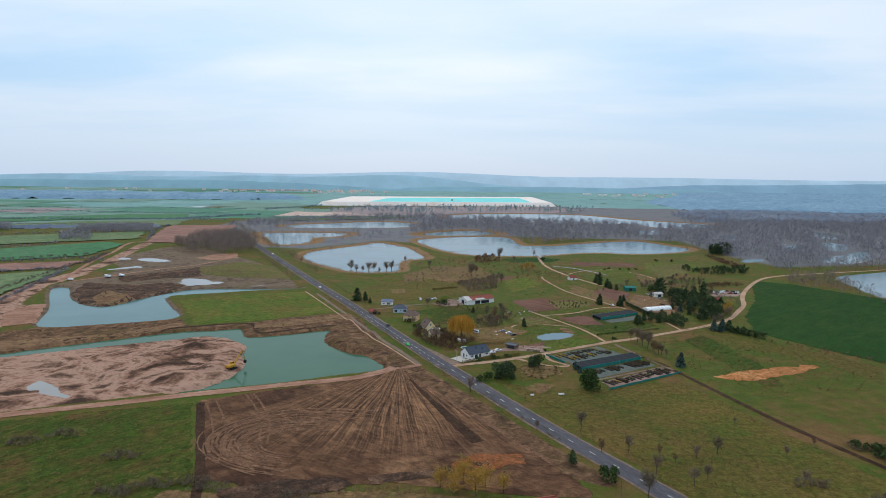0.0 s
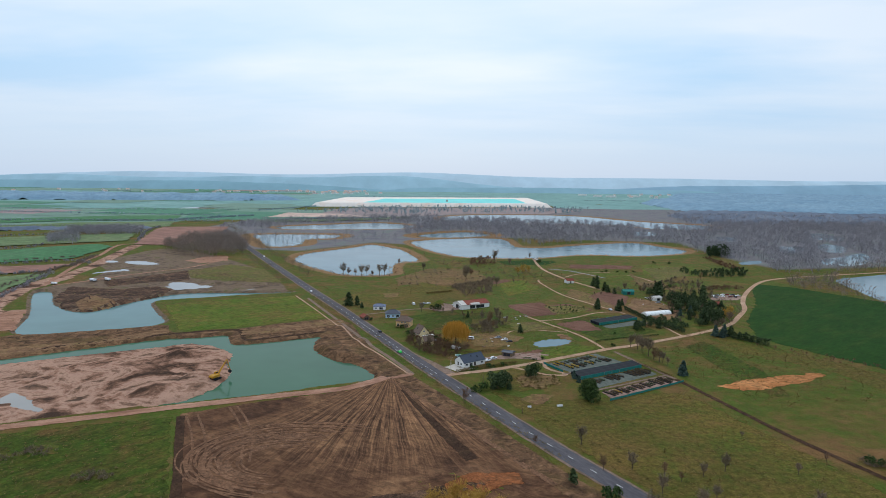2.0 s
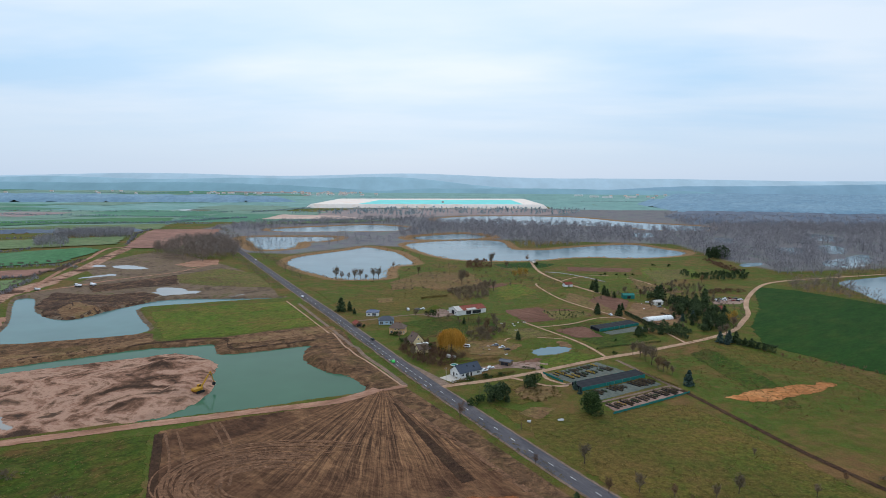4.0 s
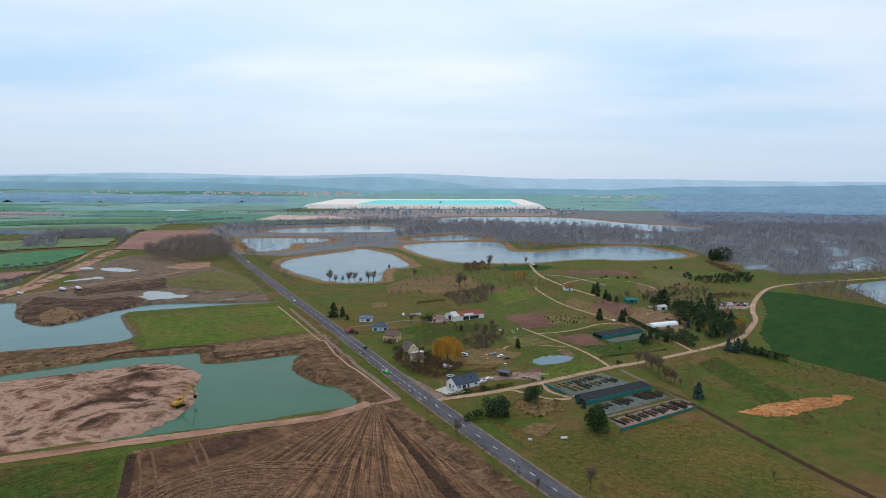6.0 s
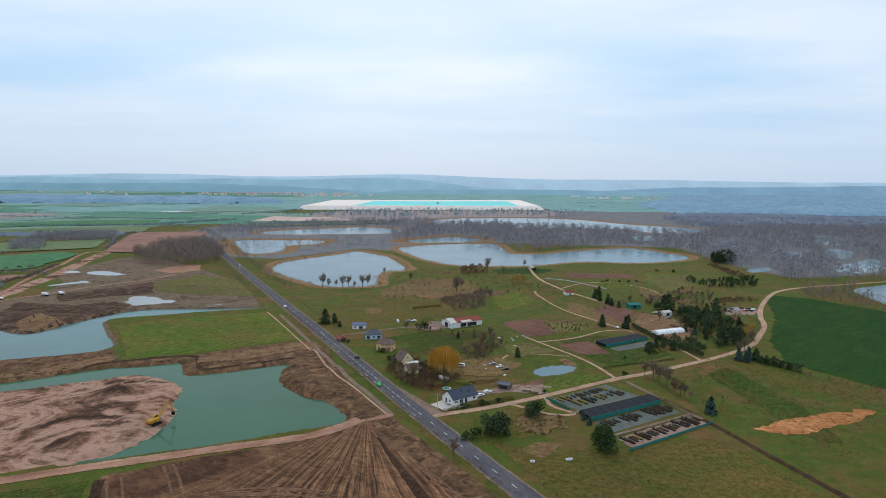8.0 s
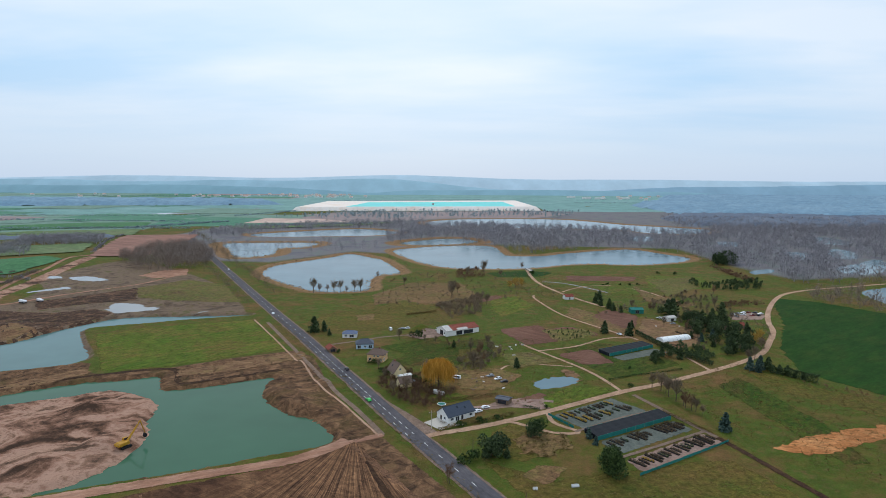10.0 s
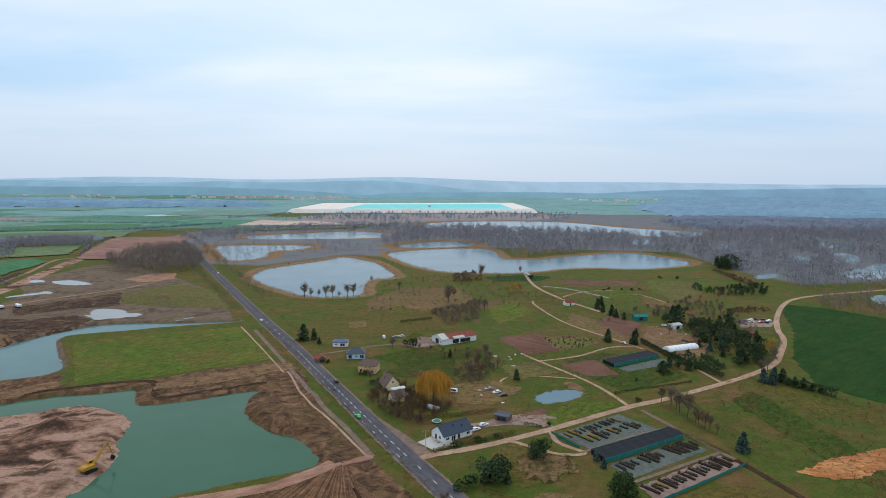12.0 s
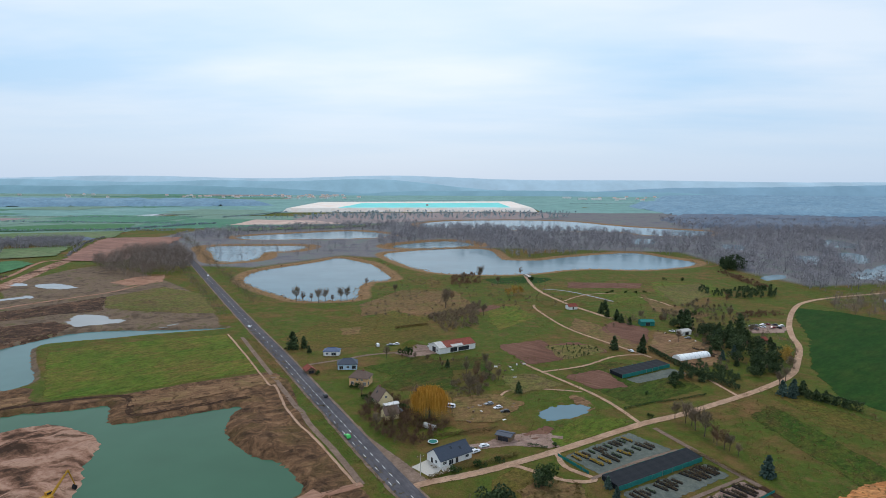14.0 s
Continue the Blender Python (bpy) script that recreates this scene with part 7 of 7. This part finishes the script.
# ---------- nursery ----------
def polytunnel(x, y, turn, L, R, h):
    t = thing("polytunnel", "white film covered plant tunnel", "greenhouse", x, y, turn)
    prof = [(R * math.cos(a), h * math.sin(a) ** 0.85) for a in np.linspace(0, math.pi, 15)]
    inner = [(p * 0.985, q * 0.985) for p, q in prof[::-1]]
    part("cover", prism(prof + inner, -L / 2, L / 2), "film", t)
    part("end_wall", prism(prof, -L / 2, -L / 2 + 0.1), "film", t)
    e = part("end_frame", prism(prof + [(p * 0.9, q * 0.9) for p, q in prof[::-1]], L / 2 - 0.1, L / 2 + 0.06), "metal", t)
    part("door_leaf", boxed(L / 2 - 0.2, -1.2, 0, L / 2 - 0.1, 1.2, 2.1), "glass", t)
    for k in np.linspace(-L / 2 + 1.5, L / 2 - 1.5, 7):
        part("hoop", prism([(p * 1.006, q * 1.006) for p, q in prof] + inner, k - 0.05, k + 0.05), "metal", t)


polytunnel(90.0, 328.5, 25, 24, 3.6, 2.7)


def shade_house(corners, h, label):
    """A frame of posts with a black net roof and teal net sides."""
    cx, cy = np.mean(corners, axis=0)
    t = thing("shade_house", label, "shade house", cx, cy)
    p = [Vector((a - cx, b - cy, 0)) * U for a, b in corners]
    n = 8
    V, F = [], []
    for i in range(n * 2 + 1):
        for j in range(7):
            a = p[0].lerp(p[1], i / (2 * n))
            b = p[3].lerp(p[2], i / (2 * n))
            q = a.lerp(b, j / 6)
            V.append((q.x, q.y, h - (0.12 if i % 2 else 0.0) - 0.05 * (j % 2)))
    for i in range(2 * n):
        for j in range(6):
            k = i * 7 + j
            F.append((k, k + 1, k + 8, k + 7))
    part("net_roof", (V, F), "netblack", t, "sagging black shade net")
    for a, b, key in ((p[3], p[2], "netteal"), (p[0], p[1], "netteal"), (p[1], p[2], "netblack"), (p[0], p[3], "netblack")):
        d = (b - a).normalized()
        s = Vector((-d.y, d.x, 0)) * 0.04
        v = []
        m = 20
        for k in range(m + 1):
            q = a.lerp(b, k / m)
            w = s * (3.0 * math.sin(k * 2.1))
            v += [tuple(q + w + s + Vector((0, 0, 0.0))), tuple(q + w + s + Vector((0, 0, h - 0.02))), tuple(q + w - s + Vector((0, 0, h - 0.02))), tuple(q + w - s)]
        f = [(4 * k + j, 4 * k + (j + 1) % 4, 4 * k + 4 + (j + 1) % 4, 4 * k + 4 + j) for k in range(m) for j in range(4)]
        part("net_side", (v, f), key, t)
    for i in range(n + 1):
        for a, b in ((p[0], p[1]), (p[3], p[2])):
            q = a.lerp(b, i / n)
            part("post", tubed((q.x, q.y, -0.3), (q.x, q.y, h + 0.05), 0.07, 0.07, 6), "metal", t)


sheet("nursery_mat", [(25, 238), (46, 254), (55, 243), (33, 227)], "mat", "grey green weed mat under potted plants", "nursery bed", 0.12, 2, 0.15)
sheet("nursery_mat_b", [(35, 220), (60, 236), (64, 229), (38, 211)], "mat", "grey green weed mat under potted plants", "nursery bed", 0.12, 2, 0.15)
sheet("nursery_mat_c", [(39, 209), (65, 227), (69, 221), (42, 202)], "yard", "trodden nursery bed", "nursery bed", 0.12, 2, 0.15)
sheet("nursery_mat_d", [(56, 300), (77, 314), (82, 308), (60, 295)], "mat", "grey weed mat beside the shade house", "nursery bed", 0.12, 2, 0.15)
ribbon("nursery_aisle", [(30, 226), (44, 236), (56, 243)], 2.0, "verge", "trodden path between nursery beds", "path", 0.2, 0.2)
ribbon("nursery_aisle_b", [(38, 210), (52, 219), (66, 228)], 2.0, "verge", "trodden path between nursery beds", "path", 0.2, 0.2)
shade_house([(32.5, 226), (57.5, 242), (59.5, 236.5), (35, 220.5)], 1.9, "long shade house with black net roof and teal sides")
shade_house([(53, 307), (74, 321), (77, 315), (56, 301)], 2.0, "low shade house with dark net roof and teal sides")


def plant_row(seed, L, key, label):
    t = thing("plant_row", label, "plants", group="rows of potted plants")
    part("pallet", boxed(-0.42, -L / 2, 0.0, 0.42, L / 2, 0.18), "rubber", t)
    k = Twigs(seed)
    for i in range(int(L * 38)):
        k.leaf(Vector((k.r.uniform(-0.42, 0.42), k.r.uniform(-L / 2, L / 2), k.r.uniform(0.18, 0.75))), 0.13, 0.5)
    part("foliage", k.mesh(), key, t)
    return t


ROWS = [plant_row(51, 5.0, "pots", "row of dark brown potted shrubs"), plant_row(52, 4.0, "pots", "row of potted shrubs"), plant_row(53, 4.5, "pots_gold", "row of golden potted shrubs"), plant_row(54, 3.5, "leaf", "row of green potted shrubs")]
used = set()
rnd = random.Random(12)
for (ax, ay), (bx, by), depth, n in (((27.5, 236.2), (46.5, 250.0), 4.5, 12), ((37.5, 217.5), (61.5, 233.2), 3.5, 17), ((41.5, 206.8), (66.8, 224.2), 3.2, 17), ((30.0, 232.5), (50.0, 246.2), 3.0, 10)):
    for i in range(n):
        f = (i + 0.5) / n
        if rnd.random() < 0.12:
            continue
        k = rnd.choice([0, 0, 0, 1, 1, 1, 3]) if not (f < 0.2 and ax < 32) else 2
        if rnd.random() < 0.08:
            k = 2
        x, y = ax + (bx - ax) * f + rnd.uniform(-.3, .3), ay + (by - ay) * f + rnd.uniform(-.3, .3)
        m = place(x, y, 40 + rnd.uniform(-6, 6), -0.13, rnd.uniform(1.0, 1.35))
        if k in used:
            copy_thing(ROWS[k], m)
        else:
            ROWS[k].matrix_basis = m
            used.add(k)
for i in range(26):
    x, y = 84 + rnd.uniform(-1, 20), 306 + rnd.uniform(0, 40)
    if inside_depth([x], [y], np.array([(84, 306), (98, 318), (108, 338), (96, 345), (86, 318)]))[0] > 0.5 and math.hypot(x - 89.5, y - 328.5) > 9:
        copy_thing(ROWS[rnd.choice([0, 1, 3])], place(x, y, 25, -0.13, 0.9))


def net_fence(line, h, label):
    t = thing("net_fence", label, "fence", *line[0])
    line = [(a * U, b * U) for a, b in line]
    o = Vector((*line[0], 0))
    for (ax, ay), (bx, by) in zip(line[:-1], line[1:]):
        a, b = Vector((ax, ay, 0)) - o, Vector((bx, by, 0)) - o
        d = (b - a).normalized()
        s = Vector((-d.y, d.x, 0)) * 0.03
        v = []
        for k in range(31):
            q = a.lerp(b, k / 30) + s * 2.5 * math.sin(k * 1.9)
            top = h * (1 + 0.05 * math.sin(k * 0.9))
            v += [tuple(q + s), tuple(q + s + Vector((0, 0, top))), tuple(q - s + Vector((0, 0, top))), tuple(q - s)]
        f = [(4 * k + j, 4 * k + (j + 1) % 4, 4 * k + 4 + (j + 1) % 4, 4 * k + 4 + j) for k in range(30) for j in range(4)]
        part("net", (v, f), "netteal", t)
        m = int((b - a).length / 3)
        for k in range(m + 1):
            q = a.lerp(b, k / m)
            part("post", tubed((q.x, q.y, -0.3), (q.x, q.y, h + 0.15), 0.06, 0.05, 6), "wood", t)


net_fence([(41, 201), (70, 221.5)], 1.1, "low teal net fence on wooden posts")
net_fence([(24, 238), (30, 228.5)], 1.2, "teal net fence beside the nursery bed")

# ---------- vehicles and machines ----------
car(3.2, 239.0, -50, "car_white", "white hatchback parked by a house")
car(5.5, 242.5, -60, "car_white", "white car parked by a house")
car(1.6, 240.2, -50, "car_black", "black car parked by a house")
car(-4, 270, 70, "car_white", "white van parked under a willow", "van", 4.9, 1.95, True)
car(8, 273, 110, "car_grey", "old silver car in a garden")
car(10.5, 270, 120, "car_white", "old white car in a garden")
car(12.5, 267, 100, "car_black", "old dark car in a garden")
car(-36, 338, 20, "car_white", "white van beside the barn", "van", 4.9, 1.95, True)
car(-31, 339.5, 100, "car_grey", "silver car beside the barn")
car(-28.5, 340.5, 100, "car_white", "white car beside the barn")
car(-14, 337.5, 60, "car_white", "white car beside the barn")
car(-19.5, 266.0, 60, "car_grey", "blue grey car in a yard")
for i, (x, y) in enumerate([(137, 381), (140, 383), (144, 385), (147, 386), (150, 385), (152, 383), (137, 376), (142, 380), (146, 379), (149, 379), (96, 370), (99, 358), (68, 335)]):
    car(x, y, 20 + 40 * (i % 3), ["car_white", "car_grey", "car_white", "car_red", "car_black"][i % 5], "scrapped car in a gravel yard", group="scrapped cars", z=float(land([x * U], [y * U])[0]) + 0.1)
zr = 0.28
for x, y, paint, label in ((-31.2, 246.3, "car_green", "bright green car on the road"), (-44.2, 277.0, "car_black", "black car on the road"), (-100.5, 367.0, "car_white", "white car on the road"), (-182, 515, "car_white", "white car far along the road")):
    car(x, y, 30, paint, label, z=zr, group="cars on the road")


def excavator(x, y, turn):
    t = thing("excavator", "yellow long reach excavator on the sand", "excavator", x, y, turn)
    for s in (-1, 1):
        tr = prism([(-2.0, 0.15), (-1.7, 0.0), (1.7, 0.0), (2.0, 0.15), (2.1, 0.5), (1.8, 0.85), (-1.8, 0.85), (-2.1, 0.5)], s * 1.3 - 0.3, s * 1.3 + 0.3)
        part("track", tr, "rubber", t)
    part("turntable", tubed((0, 0, 0.7), (0, 0, 1.15), 0.9, 0.9, 14), "rubber", t)
    part("body", boxed(-1.4, -2.3, 1.1, 1.4, 1.4, 2.3, 0.15), "yellow", t)
    part("counterweight", boxed(-1.4, -2.9, 1.15, 1.4, -2.3, 2.2, 0.2), "yellow", t)
    cab = part("cab", boxed(-1.35, 0.2, 2.2, -0.3, 1.8, 3.2, 0.1), "yellow", t)
    part("cab_window", boxed(-1.38, 0.35, 2.45, -0.28, 1.83, 3.05), "glass", cab)
    for s in (-0.25, 0.25):
        part("boom", tubed((s + 0.3, 1.0, 1.9), (s * 0.5 + 0.3, 6.4, 7.6), 0.28, 0.2, 6), "yellow", t)
    part("boom_ram", tubed((0.3, 1.4, 1.6), (0.3, 4.0, 4.6), 0.12, 0.1, 6), "metal", t)
    part("stick", tubed((0.3, 6.4, 7.6), (0.3, 8.2, 2.4), 0.26, 0.16, 6), "yellow", t)
    part("stick_ram", tubed((0.3, 5.2, 7.0), (0.3, 7.2, 6.2), 0.1, 0.08, 6), "metal", t)
    part("bucket", prism([(8.0, 2.5), (8.6, 2.0), (8.5, 1.2), (7.9, 0.8), (7.5, 1.3), (7.7, 2.0)], -0.3, 0.9), "rubber", t)


excavator(-89.0, 209.5, -25)
bpy.data.objects["excavator"].scale = (1.15, 1.15, 1.15)
d0 = thing("dump_truck", "white and yellow quarry truck on sand", "truck", -247, 386, 70, group="quarry trucks")
part("chassis", boxed(-1.2, -3.6, 0.6, 1.2, 3.6, 1.0, 0.05), "rubber", d0)
part("cab", boxed(-1.2, 2.0, 1.0, 1.2, 3.7, 3.0, 0.2), "car_white", d0)
part("cab_window", boxed(-1.22, 2.5, 2.0, 1.22, 3.74, 2.7), "glass", d0)
part("skip", prism([(-3.7, 1.1), (1.7, 1.1), (1.8, 2.7), (-3.9, 2.5)], -1.25, 1.25), "car_white", d0)
for sx in (-1, 1):
    for sy in (-2.6, -1.4, 2.6):
        part("wheel", tubed((sx * 0.9, sy, 0.5), (sx * 1.25, sy, 0.5), 0.5, 0.5, 12), "rubber", d0)
copy_thing(d0, place(-240, 390, 60, 0.0, 1.0))
copy_thing(d0, place(-263, 372, 80, 0.0, 0.8))

# ---------- small outdoor things ----------
pole(-10, 225.5, 8.5, "pale concrete utility pole with crossarm")
pole(-4.5, 196, 5.0, "thin wooden roadside post", False)
pole(1.5, 211, 6.0, "thin wooden post in the grass", False)
pole(13, 188, 3.0, "thin wooden post in the meadow", False)
pole(30, 131, 7.0, "wooden pole beside a ditch", False)
pole(109, 312, 7.5, "grey pole between conifers", False)
for x, y, a, L in ((24.8, 195.0, 15, 2.6), (15.5, 193.2, 5, 1.6)):
    t = thing("water_trough", "white water trough in the meadow", "trough", x, y, a)
    for s in (-1, 1):
        part("side", boxed(-L / 2, s * 0.5 - 0.05, 0.15, L / 2, s * 0.5 + 0.05, 0.75), "frame", t)
        part("end", boxed(s * L / 2 - 0.05, -0.45, 0.15, s * L / 2 + 0.05, 0.45, 0.75), "frame", t)
    part("floor", boxed(-L / 2, -0.5, 0.1, L / 2, 0.5, 0.2), "metal", t)


def trampoline(x, y):
    t = thing("trampoline", "round garden trampoline with pale rim", "trampoline", x, y)
    ring = bmesh.new()
    for k in range(16):
        a, b = k * 6.283 / 16, (k + 1) * 6.283 / 16
        tube(ring, (2 * math.cos(a), 2 * math.sin(a), 0.85), (2 * math.cos(b), 2 * math.sin(b), 0.85), 0.16, 0.16, 5)
    part("rim", ring, "frame", t)
    part("mat", tubed((0, 0, 0.82), (0, 0, 0.86), 1.85, 1.85, 20), "netteal", t)
    for k in range(4):
        a = k * 1.571
        part("leg", tubed((2 * math.cos(a), 2 * math.sin(a), -0.1), (2 * math.cos(a), 2 * math.sin(a), 0.8), 0.05, 0.05, 5), "metal", t)


trampoline(-8.0, 244.0)
t = thing("trailer", "old grey covered trailer in the garden", "trailer", -9.5, 253.5, -35)
part("box_body", prism([(-1.1, 0.6), (1.1, 0.6), (1.1, 1.7), (0.6, 2.3), (-0.6, 2.3), (-1.1, 1.7)], -3, 3), "zinc", t)
for sx in (-1.5, 1.5):
    for sy in (-1.1, 1.1):
        part("wheel", tubed((sx, sy - 0.12, 0.35), (sx, sy + 0.12, 0.35), 0.35, 0.35, 10), "rubber", t)
rnd = random.Random(31)
for i in range(34):
    x, y = (rnd.uniform(1, 16), rnd.uniform(258, 274)) if i < 14 else ((rnd.uniform(10, 24), rnd.uniform(296, 318)) if i < 26 else (rnd.uniform(84, 104), rnd.uniform(346, 372)))
    w = rnd.uniform(0.4, 1.2)
    t = thing("crate", "odd wooden crate lying in the grass", "crate", x, y, rnd.uniform(0, 180), group="crates and lumber")
    part("boards", boxed(-w, -0.4, 0, w, 0.4, rnd.uniform(0.25, 0.8), 0.04), rnd.choice(["wood", "zinc", "frame", "tile", "wood"]), t)
t = thing("log_pile", "stack of grey logs beside the garden", "logs", 3, 294, 15)
for i in range(14):
    part("log", tubed((-2.4 + 0.1 * (i % 3), (i % 5) * 0.42 - 0.8, 0.2 + 0.38 * (i // 5)), (2.4 + 0.1 * (i % 2), (i % 5) * 0.42 - 0.8, 0.2 + 0.38 * (i // 5)), 0.2, 0.18, 7), "wood", t)
t = thing("jetty", "pale concrete sluice on the lake shore", "sluice", 45.5, 530, 10)
part("deck", boxed(-2.5, -10, 0.4, 2.5, 10, 0.8, 0.05), "concrete", t)
for s in (-2.3, 2.3):
    part("rail", boxed(s - 0.08, -10, 0.8, s + 0.08, 10, 1.7), "metal", t)
